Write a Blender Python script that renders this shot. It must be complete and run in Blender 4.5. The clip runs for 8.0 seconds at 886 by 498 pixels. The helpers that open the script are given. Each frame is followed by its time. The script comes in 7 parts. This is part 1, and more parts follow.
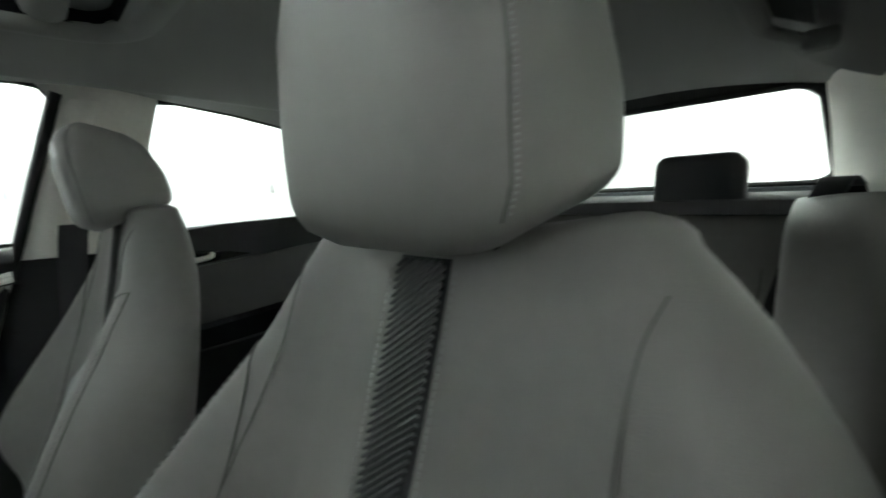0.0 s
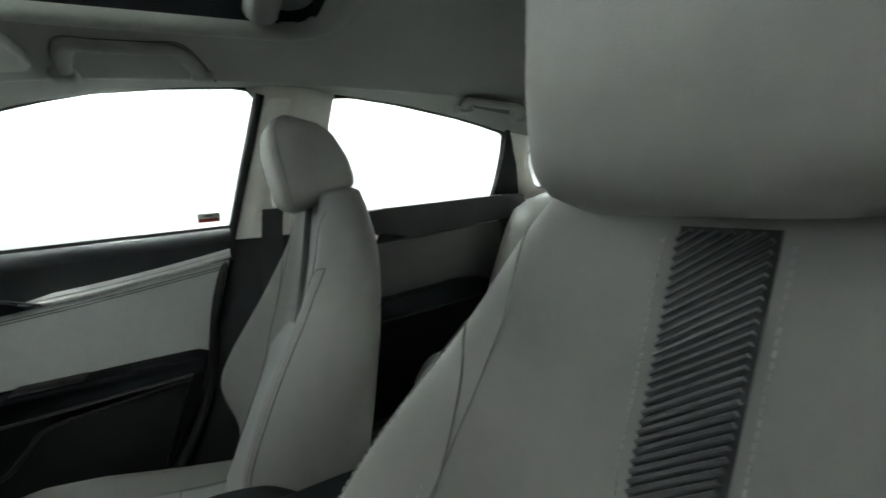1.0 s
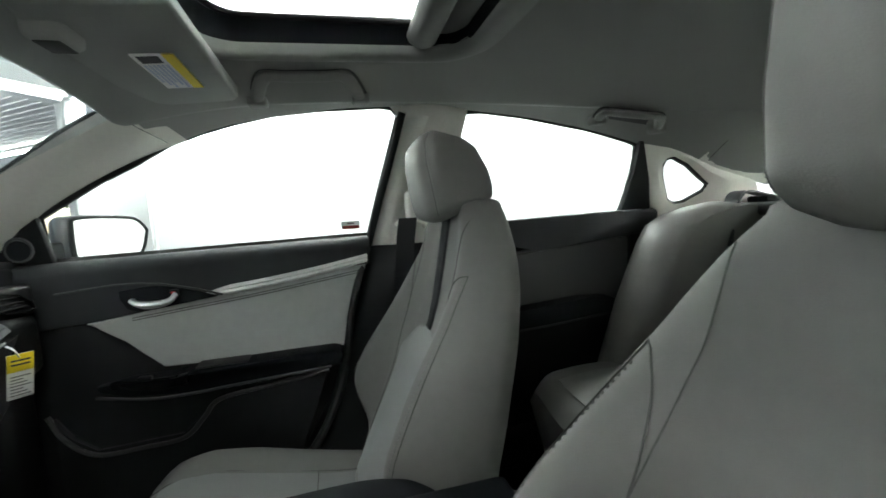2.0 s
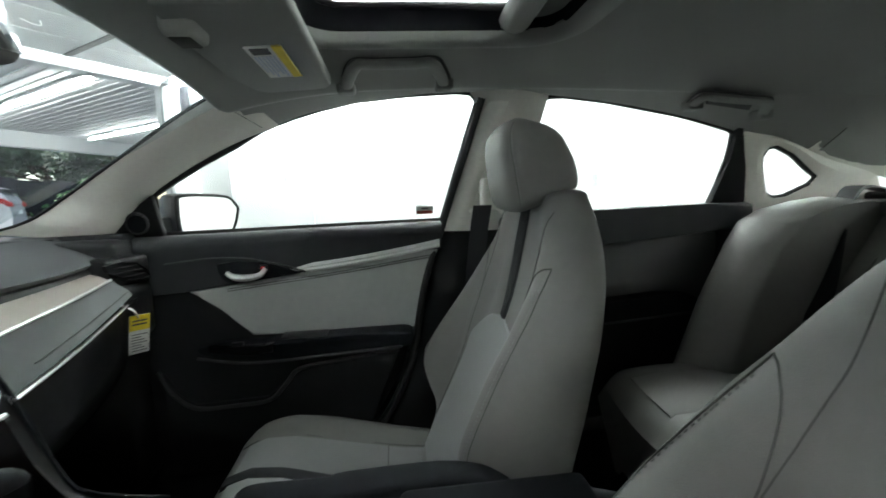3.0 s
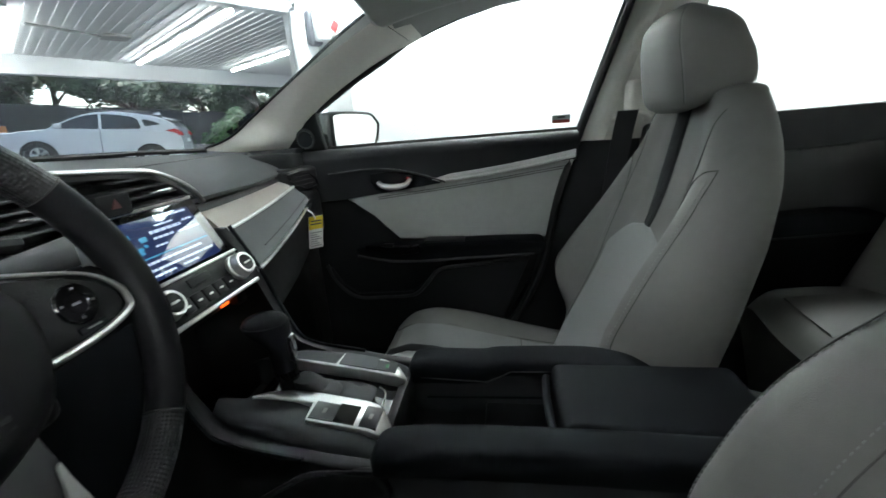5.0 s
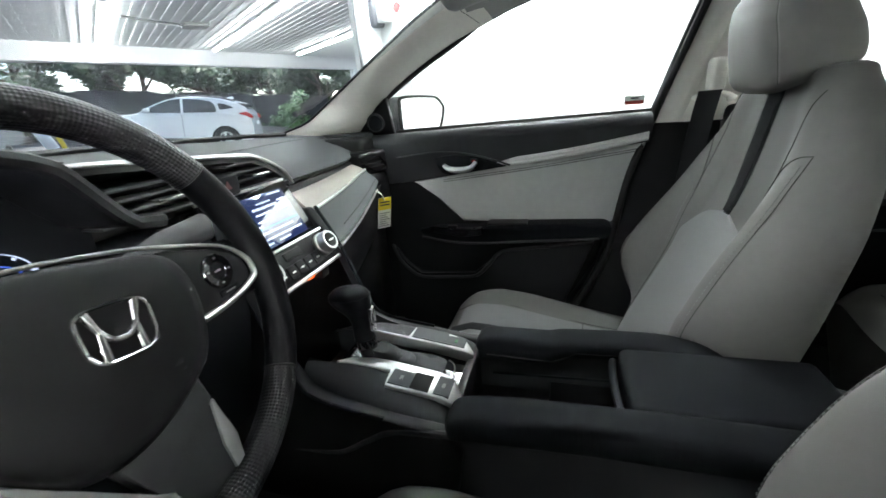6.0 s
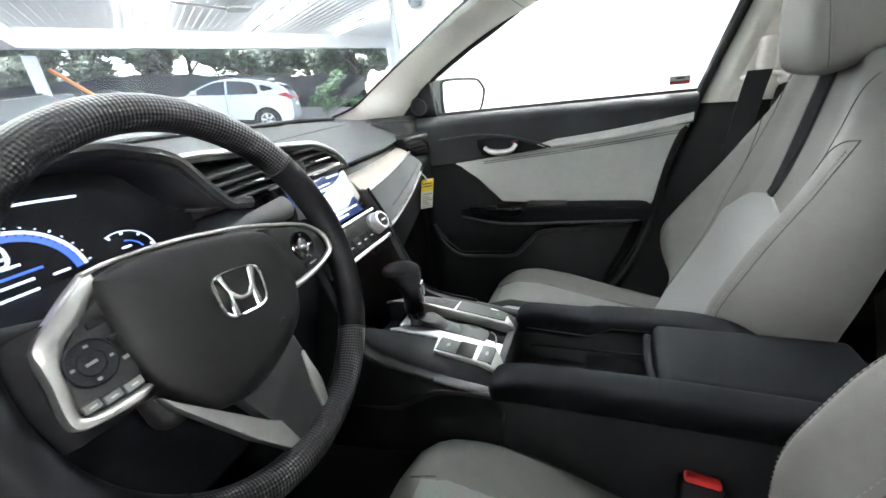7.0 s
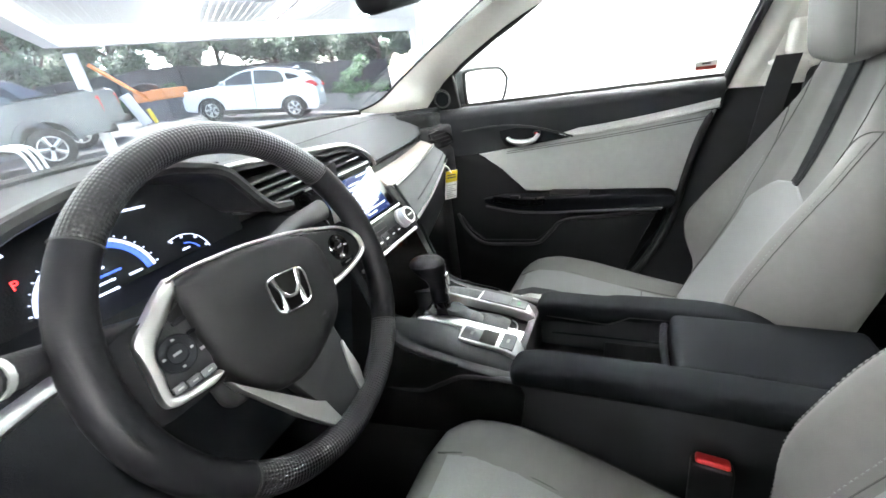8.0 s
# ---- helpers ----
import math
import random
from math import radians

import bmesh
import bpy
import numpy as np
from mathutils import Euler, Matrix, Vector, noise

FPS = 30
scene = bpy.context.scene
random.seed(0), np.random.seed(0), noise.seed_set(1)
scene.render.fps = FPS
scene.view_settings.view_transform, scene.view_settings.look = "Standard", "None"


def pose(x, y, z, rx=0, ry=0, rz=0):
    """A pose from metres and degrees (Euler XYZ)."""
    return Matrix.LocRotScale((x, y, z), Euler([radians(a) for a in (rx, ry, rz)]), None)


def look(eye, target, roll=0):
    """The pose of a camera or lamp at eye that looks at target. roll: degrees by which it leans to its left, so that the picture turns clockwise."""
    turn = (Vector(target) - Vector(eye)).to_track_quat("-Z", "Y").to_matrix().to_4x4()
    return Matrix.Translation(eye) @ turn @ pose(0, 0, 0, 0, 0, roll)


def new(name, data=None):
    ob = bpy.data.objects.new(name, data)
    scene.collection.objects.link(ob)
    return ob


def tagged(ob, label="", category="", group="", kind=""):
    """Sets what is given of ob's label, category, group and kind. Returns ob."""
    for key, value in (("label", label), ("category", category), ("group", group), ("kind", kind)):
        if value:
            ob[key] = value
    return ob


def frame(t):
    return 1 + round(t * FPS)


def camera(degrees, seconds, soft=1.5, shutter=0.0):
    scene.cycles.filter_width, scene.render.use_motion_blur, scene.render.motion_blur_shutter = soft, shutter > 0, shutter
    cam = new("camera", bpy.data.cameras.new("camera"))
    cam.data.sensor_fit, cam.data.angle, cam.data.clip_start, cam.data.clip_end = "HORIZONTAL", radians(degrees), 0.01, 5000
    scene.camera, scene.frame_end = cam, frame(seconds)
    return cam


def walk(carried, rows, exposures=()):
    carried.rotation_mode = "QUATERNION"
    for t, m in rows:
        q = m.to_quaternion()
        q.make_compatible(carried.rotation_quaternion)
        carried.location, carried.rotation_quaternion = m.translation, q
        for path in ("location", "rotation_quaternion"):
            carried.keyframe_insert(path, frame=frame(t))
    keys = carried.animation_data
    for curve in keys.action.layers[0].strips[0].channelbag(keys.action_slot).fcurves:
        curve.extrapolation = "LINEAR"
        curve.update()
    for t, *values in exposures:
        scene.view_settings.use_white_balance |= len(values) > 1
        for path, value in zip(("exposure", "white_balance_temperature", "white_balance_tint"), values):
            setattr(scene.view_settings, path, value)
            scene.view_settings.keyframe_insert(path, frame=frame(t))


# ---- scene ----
cam = camera(94.1, 8.0, soft=1.6, shutter=0.4)
PATH = [
    (0, (-0.562, 0.092, 1.032), (0.836, -1.312, 0.761), -2.9),
    (0.5, (-0.506, 0.106, 1.028), (1.116, -1.024, 0.728), -4.4),
    (1, (-0.479, 0.131, 1.021), (1.273, -0.79, 0.732), -4.4),
    (1.5, (-0.467, 0.171, 1.019), (1.401, -0.504, 0.782), -4.1),
    (3, (-0.451, 0.241, 1.034), (1.52, 0.023, 0.774), -1.8),
    (3.5, (-0.464, 0.269, 1.028), (1.499, 0.224, 0.649), -1.8),
    (4, (-0.475, 0.279, 1.02), (1.474, 0.324, 0.573), -2.2),
    (4.5, (-0.495, 0.299, 1.012), (1.424, 0.458, 0.472), -3.2),
    (6, (-0.545, 0.346, 1.026), (1.261, 0.893, 0.362), -4.9),
    (6.5, (-0.574, 0.344, 1.034), (1.186, 0.969, 0.319), -5.7),
    (7, (-0.601, 0.348, 1.046), (1.12, 1.047, 0.306), -6.1),
    (7.5, (-0.613, 0.341, 1.062), (1.078, 1.097, 0.307), -6.9),
    (8, (-0.629, 0.33, 1.079), (1.016, 1.14, 0.28), -8.3),
]
EXPOSURES = [(0.0, 1.02, 6450, 4), (1.5, 1.32, 6450, 5), (3.0, 1.06, 6350, 6), (4.5, 0.98, 6200, 6), (6.0, 1.60, 6350, 10), (8.0, 2.77, 6450, 13)]
walk(cam, [(t, look(eye, target, roll)) for t, eye, target, roll in PATH], EXPOSURES)

# ---- light ----
world = bpy.data.worlds.new("world")
scene.world = world
world.use_nodes = True
wn, wl = world.node_tree.nodes, world.node_tree.links
sky = wn.new("ShaderNodeTexSky")
sky.sky_type, sky.sun_disc = "NISHITA", False
sky.sun_elevation, sky.sun_rotation = radians(50), radians(30)
wl.new(sky.outputs[0], wn["Background"].inputs[0])
wn["Background"].inputs[1].default_value = 0.15


def lamp(name, kind, m, power, size=(1, 1), colour=(1, 1, 1)):
    d = bpy.data.lights.new(name, kind)
    d.energy, d.color = power, colour
    if kind == "AREA":
        d.shape, d.size, d.size_y = "RECTANGLE", *size
    ob = new(name, d)
    ob.matrix_world = m
    return ob


sun = lamp("sun", "SUN", look((4, 6, 12), (0, 0, 0)), 5.0, colour=(1, 0.97, 0.92))
sun.data.angle = radians(10)
GARAGE_W, WEST_W, REAR_W, FRONT_W = 92.0, 9.0, 390.0, 64.0


# ---- materials ----
def material(name, colour, rough=0.6, metal=0.0, vary=0.12, scale=30.0, bump=0.15, fine=400.0, coat=0.0, sheen=0.0, spec=0.5, stains=3.0):
    m = bpy.data.materials.new(name)
    m.use_nodes = True
    n, k = m.node_tree.nodes, m.node_tree.links
    b = n["Principled BSDF"]
    b.inputs["Roughness"].default_value, b.inputs["Metallic"].default_value = rough, metal
    b.inputs["Coat Weight"].default_value, b.inputs["Sheen Weight"].default_value = coat, sheen
    b.inputs["Specular IOR Level"].default_value = spec
    tc = n.new("ShaderNodeTexCoord")
    big, small = n.new("ShaderNodeTexNoise"), n.new("ShaderNodeTexNoise")
    for q, sc, d in ((big, stains, 4), (small, scale, 3)):
        q.inputs["Scale"].default_value, q.inputs["Detail"].default_value = sc, d
        k.new(tc.outputs["Object"], q.inputs["Vector"])
    mix = n.new("ShaderNodeMath")
    mix.operation = "ADD"
    k.new(big.outputs[0], mix.inputs[0]), k.new(small.outputs[0], mix.inputs[1])
    mr = n.new("ShaderNodeMapRange")
    mr.inputs[1].default_value, mr.inputs[2].default_value = 0.6, 1.4
    mr.inputs[3].default_value, mr.inputs[4].default_value = 1 - vary, 1 + vary
    k.new(mix.outputs[0], mr.inputs[0])
    col = n.new("ShaderNodeVectorMath")
    col.operation = "SCALE"
    col.inputs[0].default_value = colour
    k.new(mr.outputs[0], col.inputs["Scale"])
    k.new(col.outputs[0], b.inputs["Base Color"])
    rr = n.new("ShaderNodeMapRange")
    rr.inputs[3].default_value, rr.inputs[4].default_value = max(rough - 0.07, 0.02), min(rough + 0.07, 1)
    k.new(small.outputs[0], rr.inputs[0]), k.new(rr.outputs[0], b.inputs["Roughness"])
    if bump:
        g = n.new("ShaderNodeTexNoise")
        g.inputs["Scale"].default_value, g.inputs["Detail"].default_value = fine, 2
        k.new(tc.outputs["Object"], g.inputs["Vector"])
        bp = n.new("ShaderNodeBump")
        bp.inputs["Strength"].default_value, bp.inputs["Distance"].default_value = bump, 0.001
        k.new(g.outputs[0], bp.inputs["Height"]), k.new(bp.outputs[0], b.inputs["Normal"])
    return m


def glow(name, colour, strength, rough=0.5, shine=0.5):
    m = bpy.data.materials.new(name)
    m.use_nodes = True
    b = m.node_tree.nodes["Principled BSDF"]
    b.inputs["Base Color"].default_value, b.inputs["Roughness"].default_value = (0.02, 0.02, 0.02, 1), rough
    b.inputs["Specular IOR Level"].default_value, b.inputs["Coat Weight"].default_value = shine, max(shine - 0.5, 0) * 2
    b.inputs["Emission Color"].default_value, b.inputs["Emission Strength"].default_value = (*colour, 1), strength
    return m


def glass_mat(name, tint=(1, 1, 1), rough=0.0, haze=0.0):
    m = bpy.data.materials.new(name)
    m.use_nodes = True
    n, k = m.node_tree.nodes, m.node_tree.links
    n.remove(n["Principled BSDF"])
    tr, gl, lw, mx = n.new("ShaderNodeBsdfTransparent"), n.new("ShaderNodeBsdfGlossy"), n.new("ShaderNodeLayerWeight"), n.new("ShaderNodeMixShader")
    pw, mr = n.new("ShaderNodeMath"), n.new("ShaderNodeMapRange")
    pw.operation, pw.inputs[1].default_value = "POWER", 5.0
    mr.inputs[3].default_value, mr.inputs[4].default_value = 0.02, 0.6
    tr.inputs[0].default_value, gl.inputs["Roughness"].default_value = (*tint, 1), rough
    k.new(lw.outputs["Facing"], pw.inputs[0]), k.new(pw.outputs[0], mr.inputs[0]), k.new(mr.outputs[0], mx.inputs[0])
    k.new(tr.outputs[0], mx.inputs[1]), k.new(gl.outputs[0], mx.inputs[2])
    last = mx
    if haze:
        # a thin even film scattering outside light, in place of the glass's veiling reflection
        film, dm, nz, dr = n.new("ShaderNodeBsdfTranslucent"), n.new("ShaderNodeMixShader"), n.new("ShaderNodeTexNoise"), n.new("ShaderNodeMapRange")
        film.inputs[0].default_value = (0.8, 0.85, 0.95, 1)
        nz.inputs["Scale"].default_value, nz.inputs["Detail"].default_value = 3.0, 4
        dr.inputs[3].default_value, dr.inputs[4].default_value = haze * 0.7, haze * 1.3
        k.new(nz.outputs[0], dr.inputs[0]), k.new(dr.outputs[0], dm.inputs[0])
        k.new(mx.outputs[0], dm.inputs[1]), k.new(film.outputs[0], dm.inputs[2])
        last = dm
    k.new(last.outputs[0], n["Material Output"].inputs[0])
    return m


SEAT = material("seat_leatherette", (0.178, 0.177, 0.165), 0.5, vary=0.07, scale=60, bump=0.25, fine=900)
SEAT_CLOTH = material("seat_cloth", (0.272, 0.278, 0.270), 0.8, vary=0.08, scale=300, bump=0.35, fine=1500, sheen=0.1)
BAND = material("band_dark", (0.014, 0.015, 0.017), 0.6, vary=0.2, scale=400, bump=0.3, fine=1200)
THREAD = material("thread", (0.24, 0.243, 0.235), 0.8, bump=0)
SEAM = material("seam", (0.10, 0.10, 0.094), 0.8, bump=0)
DASH_GREY = material("dash_pad", (0.092, 0.095, 0.097), 0.75, vary=0.08, scale=80, bump=0.4, fine=700, spec=0.15)
BLACK = material("black_plastic", (0.0115, 0.0117, 0.0122), 0.5, vary=0.15, scale=60, bump=0.35, fine=600, spec=0.2)
DARK_PAD = material("dark_soft_pad", (0.023, 0.0245, 0.026), 0.62, vary=0.1, scale=90, bump=0.4, fine=800, spec=0.3)
BLACK_SOFT = material("black_soft", (0.0065, 0.0075, 0.009), 0.8, vary=0.15, scale=90, bump=0.4, fine=900, spec=0.13)
LEATHER = material("wheel_leather", (0.007, 0.007, 0.008), 0.42, vary=0.1, scale=150, bump=0.15, fine=1800, spec=0.08)
GLOSS = material("gloss_black", (0.006, 0.006, 0.007), 0.08, vary=0.1, bump=0, coat=0.5)
SILVER = material("satin_silver", (0.62, 0.62, 0.61), 0.32, metal=0.9, vary=0.05, scale=60, bump=0.05)
CHROME = material("chrome", (0.8, 0.8, 0.8), 0.08, metal=1.0, vary=0.03, bump=0)
BEIGE = material("brushed_trim", (0.34, 0.30, 0.265), 0.42, metal=0.25, vary=0.06, scale=90, bump=0.1)
BRUSHED = material("brushed_silver", (0.60, 0.60, 0.59), 0.38, metal=0.45, vary=0.05, scale=80, bump=0.05)
DOOR_GREY = material("door_leatherette", (0.37, 0.38, 0.362), 0.55, vary=0.07, scale=50, bump=0.3, fine=800)
CREAM = material("pillar_trim", (0.76, 0.745, 0.69), 0.7, vary=0.05, scale=100, bump=0.25, fine=900)
HEADLINER = material("headliner_cloth", (0.24, 0.245, 0.232), 0.95, vary=0.06, scale=250, bump=0.35, fine=1400, sheen=0.15)
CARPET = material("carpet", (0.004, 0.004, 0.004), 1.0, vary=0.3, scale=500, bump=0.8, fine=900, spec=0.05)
RED = material("buckle_red", (0.65, 0.02, 0.02), 0.35, bump=0)
YELLOW = material("tag_yellow", (0.8, 0.62, 0.02), 0.6, bump=0)
PAPER = material("paper", (0.75, 0.75, 0.73), 0.7, bump=0)
INK = material("ink", (0.05, 0.05, 0.06), 0.7, bump=0)
RUBBER = material("rubber", (0.01, 0.01, 0.01), 0.6, bump=0.1)
REAR_GLASS = glass_mat("rear_glass", (0.86, 0.88, 0.87))
GLASS = glass_mat("window_glass", (0.93, 0.95, 0.94))
HAZED_GLASS = glass_mat("hazed_windscreen", (0.92, 0.95, 0.95), haze=0.02)
LIGHT_CUT_GLASS = glass_mat("light_cut_glass", (0.2, 0.21, 0.2))
MIRROR = material("mirror_glass", (0.9, 0.9, 0.9), 0.01, metal=1.0, vary=0.0, bump=0)
CAR_PAINT = material("car_paint", (0.10, 0.11, 0.12), 0.3, metal=0.5, vary=0.03, bump=0, coat=1.0)
CONCRETE = material("concrete", (0.22, 0.217, 0.21), 0.8, vary=0.2, scale=12, bump=0.3, fine=60)
ASPHALT = material("asphalt", (0.06, 0.06, 0.062), 0.9, vary=0.25, scale=40, bump=0.5, fine=120)
# glow of the unseen tubes added under the garage ceiling
TUBE = glow("tube_light", (1, 1, 0.98), 9.0)
CANOPY_TUBE = glow("canopy_tube_light", (1, 1, 0.98), 20.0)
SCREEN = glow("screen_blue", (0.03, 0.05, 0.15), 0.3, 0.06, 1.0)
SCREEN_TXT = glow("screen_text", (0.6, 0.72, 1.0), 0.5, 0.15, 0.75)
SCREEN_CYAN = glow("screen_cyan", (0.1, 0.42, 0.7), 0.35, 0.15, 0.75)
ORANGE = glow("orange_light", (1.0, 0.10, 0.01), 1.6)


# ---- shapes ----
def obj(name, bm, mat, parent=None, label="", smooth=True, m=None):
    me = bpy.data.meshes.new(name)
    bmesh.ops.recalc_face_normals(bm, faces=bm.faces)
    bm.to_mesh(me)
    bm.free()
    if smooth:
        me.polygons.foreach_set("use_smooth", [True] * len(me.polygons))
        me.set_sharp_from_angle(angle=radians(40))
    for q in mat if isinstance(mat, (list, tuple)) else (mat,):
        me.materials.append(q)
    ob = new(name, me)
    if parent:
        ob.parent = parent
    if m is not None:
        ob.matrix_basis = m
    if label:
        tagged(ob, label)
    return ob


def part(name, bm, mat, parent, label="", smooth=True, m=None):
    return obj(name, bm, mat, parent, label, smooth, m)


def thing(name, label, category, group="", at=(0, 0, 0)):
    ob = new(name)
    ob.location = at
    return tagged(ob, label, category, group)


def skin(bm, rings, closed=True, caps=True):
    """Quads between rings of equally many points."""
    rows = [[bm.verts.new(p) for p in r] for r in rings]
    n = len(rows[0])
    for a, b in zip(rows, rows[1:]):
        for i in range(n if closed else n - 1):
            j = (i + 1) % n
            bm.faces.new((a[i], a[j], b[j], b[i]))
    if caps and closed:
        bm.faces.new(rows[0][::-1]), bm.faces.new(rows[-1])
    return rows


def box(x0, x1, y0, y1, z0, z1, bev=0.004, seg=2, bm=None, m=None):
    bm = bm or bmesh.new()
    b2 = bmesh.new()
    bmesh.ops.create_cube(b2, size=1)
    bmesh.ops.transform(b2, matrix=Matrix.Translation(((x0 + x1) / 2, (y0 + y1) / 2, (z0 + z1) / 2)) @ Matrix.Diagonal((x1 - x0, y1 - y0, z1 - z0, 1)), verts=b2.verts)
    if bev:
        bmesh.ops.bevel(b2, geom=b2.edges[:], offset=bev, segments=seg, profile=0.5, affect="EDGES", clamp_overlap=True)
    if m is not None:
        bmesh.ops.transform(b2, matrix=m, verts=b2.verts)
    return merge(bm, b2)


def merge(bm, b2):
    me = bpy.data.meshes.new("tmp")
    b2.to_mesh(me)
    b2.free()
    bm.from_mesh(me)
    bpy.data.meshes.remove(me)
    return bm


def prism(pts, axis, a, b, bev=0.0, seg=2, bm=None):
    """A polygon of two coordinates (the axes left over, in order) pulled along axis from a to b."""
    b2 = bmesh.new()
    put = {"x": lambda p, v: (v, p[0], p[1]), "y": lambda p, v: (p[0], v, p[1]), "z": lambda p, v: (p[0], p[1], v)}[axis]
    skin(b2, [[put(p, a) for p in pts], [put(p, b) for p in pts]])
    if bev:
        bmesh.ops.bevel(b2, geom=b2.edges[:], offset=bev, segments=seg, profile=0.5, affect="EDGES", clamp_overlap=True)
    return merge(bm, b2) if bm else b2


def smooth_path(pts, n=8):
    """A Catmull-Rom line through points."""
    p = [Vector(q) for q in pts]
    p = [p[0] * 2 - p[1]] + p + [p[-1] * 2 - p[-2]]
    out = []
    for i in range(1, len(p) - 2):
        for k in range(n):
            t = k / n
            a, b, c, d = p[i - 1 : i + 3]
            out.append(0.5 * ((2 * b) + (c - a) * t + (2 * a - 5 * b + 4 * c - d) * t * t + (3 * b - a - 3 * c + d) * t**3))
    out.append(p[-2])
    return out


def tube(pts, r, sides=8, bm=None, flat=1.0, up=(0, 0, 1), loop=False):
    """A tube along points; r a number or a function of the share of the way; flat squeezes it along its own normal."""
    bm = bm or bmesh.new()
    pts = [Vector(p) for p in pts]
    rings = []
    n = len(pts)
    for i, p in enumerate(pts):
        q = (pts[(i + 1) % n] - pts[i - 1]) if loop else (pts[min(i + 1, n - 1)] - pts[max(i - 1, 0)])
        q.normalize()
        side = q.cross(Vector(up))
        side = side.normalized() if side.length > 1e-4 else q.orthogonal().normalized()
        top = side.cross(q)
        rr = r(i / max(n - 1, 1)) if callable(r) else r
        rings.append([p + side * (rr * math.cos(a)) + top * (rr * flat * math.sin(a)) for a in (2 * math.pi * k / sides for k in range(sides))])
    if loop:
        rings.append(rings[0])
        skin(bm, rings, caps=False)
        bmesh.ops.remove_doubles(bm, verts=bm.verts, dist=1e-6)
    else:
        skin(bm, rings)
    return bm


def sheet(f, nu, nv, thick=0.004, out=(0, 0, -1)):
    """A grid surface f(u, v) with thickness towards out."""
    bm = bmesh.new()
    o = Vector(out) * thick
    top = [[bm.verts.new(f(i / nu, j / nv)) for j in range(nv + 1)] for i in range(nu + 1)]
    low = [[bm.verts.new(v.co + o) for v in r] for r in top]
    for i in range(nu):
        for j in range(nv):
            bm.faces.new((top[i][j], top[i + 1][j], top[i + 1][j + 1], top[i][j + 1]))
            bm.faces.new((low[i][j], low[i][j + 1], low[i + 1][j + 1], low[i + 1][j]))
    for i in range(nu):
        for j in (0, nv):
            bm.faces.new((top[i][j], top[i + 1][j], low[i + 1][j], low[i][j]))
    for j in range(nv):
        for i in (0, nu):
            bm.faces.new((top[i][j], top[i][j + 1], low[i][j + 1], low[i][j]))
    return bm


def ease(a, b, v):
    t = min(max((v - a) / (b - a), 0), 1)
    return t * t * (3 - 2 * t)


def pl(table, v):
    """A smooth line through (v, value) pairs."""
    xs, ys = zip(*table)
    return float(np.interp(v, xs, ys))


def slab(poly, thick, axis="x", at=0.0, hole=None):
    """A flat plate from a polygon of two coordinates, with an optional hole of as many points."""
    bm = bmesh.new()
    put = {"x": lambda p, v: (v, p[0], p[1]), "y": lambda p, v: (p[0], v, p[1]), "z": lambda p, v: (p[0], p[1], v)}[axis]
    if not hole:
        return prism(poly, axis, at, at + thick)
    rings = [[put(p, at) for p in poly], [put(p, at + thick) for p in poly], [put(p, at + thick) for p in hole], [put(p, at) for p in hole]]
    skin(bm, rings + [rings[0]], caps=False)
    bmesh.ops.remove_doubles(bm, verts=bm.verts, dist=1e-6)
    return bm


# ---- the car's shell: floor, roof, pillars, glass ----
def side_x(z):
    """How far out the passenger side stands at a height."""
    return 0.73 - (z - 0.95) * 0.31


def structure(name, bm, mat, label, category="trim", smooth=True):
    return tagged(obj(name, bm, mat, None, "", smooth), label, category, "", "structure")


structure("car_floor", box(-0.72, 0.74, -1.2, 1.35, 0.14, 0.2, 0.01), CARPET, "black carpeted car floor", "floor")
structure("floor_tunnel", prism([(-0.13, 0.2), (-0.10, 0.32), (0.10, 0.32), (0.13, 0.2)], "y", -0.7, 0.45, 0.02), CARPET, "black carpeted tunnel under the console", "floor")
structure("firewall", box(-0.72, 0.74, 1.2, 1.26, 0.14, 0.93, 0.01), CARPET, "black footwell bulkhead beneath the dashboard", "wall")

ROOF_Y = [(-1.22, 1.264), (-0.95, 1.272), (-0.6, 1.285), (-0.2, 1.298), (0.1, 1.30), (0.35, 1.293), (0.5, 1.272), (0.6, 1.245)]


def roof_z(x, y):
    return pl(ROOF_Y, y) - 0.05 * (abs(x) / 0.56) ** 3


HX, HY0, HY1 = 0.262, -0.045, 0.375
xs = [-0.60, -0.5, -0.42, -0.34, -HX, -0.15, 0.0, 0.15, HX, 0.34, 0.42, 0.46, 0.505]
ys = [-1.22, -1.05, -0.85, -0.65, -0.45, -0.25, -0.12, HY0, 0.1, 0.2, 0.3, HY1, 0.46, 0.53, 0.60]
bm = bmesh.new()
grid = {(i, j): bm.verts.new((x, y, roof_z(x, y))) for i, x in enumerate(xs) for j, y in enumerate(ys)}
for i in range(len(xs) - 1):
    for j in range(len(ys) - 1):
        if not (-HX <= xs[i] < HX and HY0 <= ys[j] < HY1):
            bm.faces.new((grid[i, j], grid[i + 1, j], grid[i + 1, j + 1], grid[i, j + 1]))
roof = structure("ceiling", bm, HEADLINER, "grey cloth headliner with a sunroof opening", "ceiling")
sol = roof.modifiers.new("thickness", "SOLIDIFY")
sol.thickness, sol.offset = 0.02, 1
sub = roof.modifiers.new("round", "SUBSURF")
sub.levels = sub.render_levels = 1


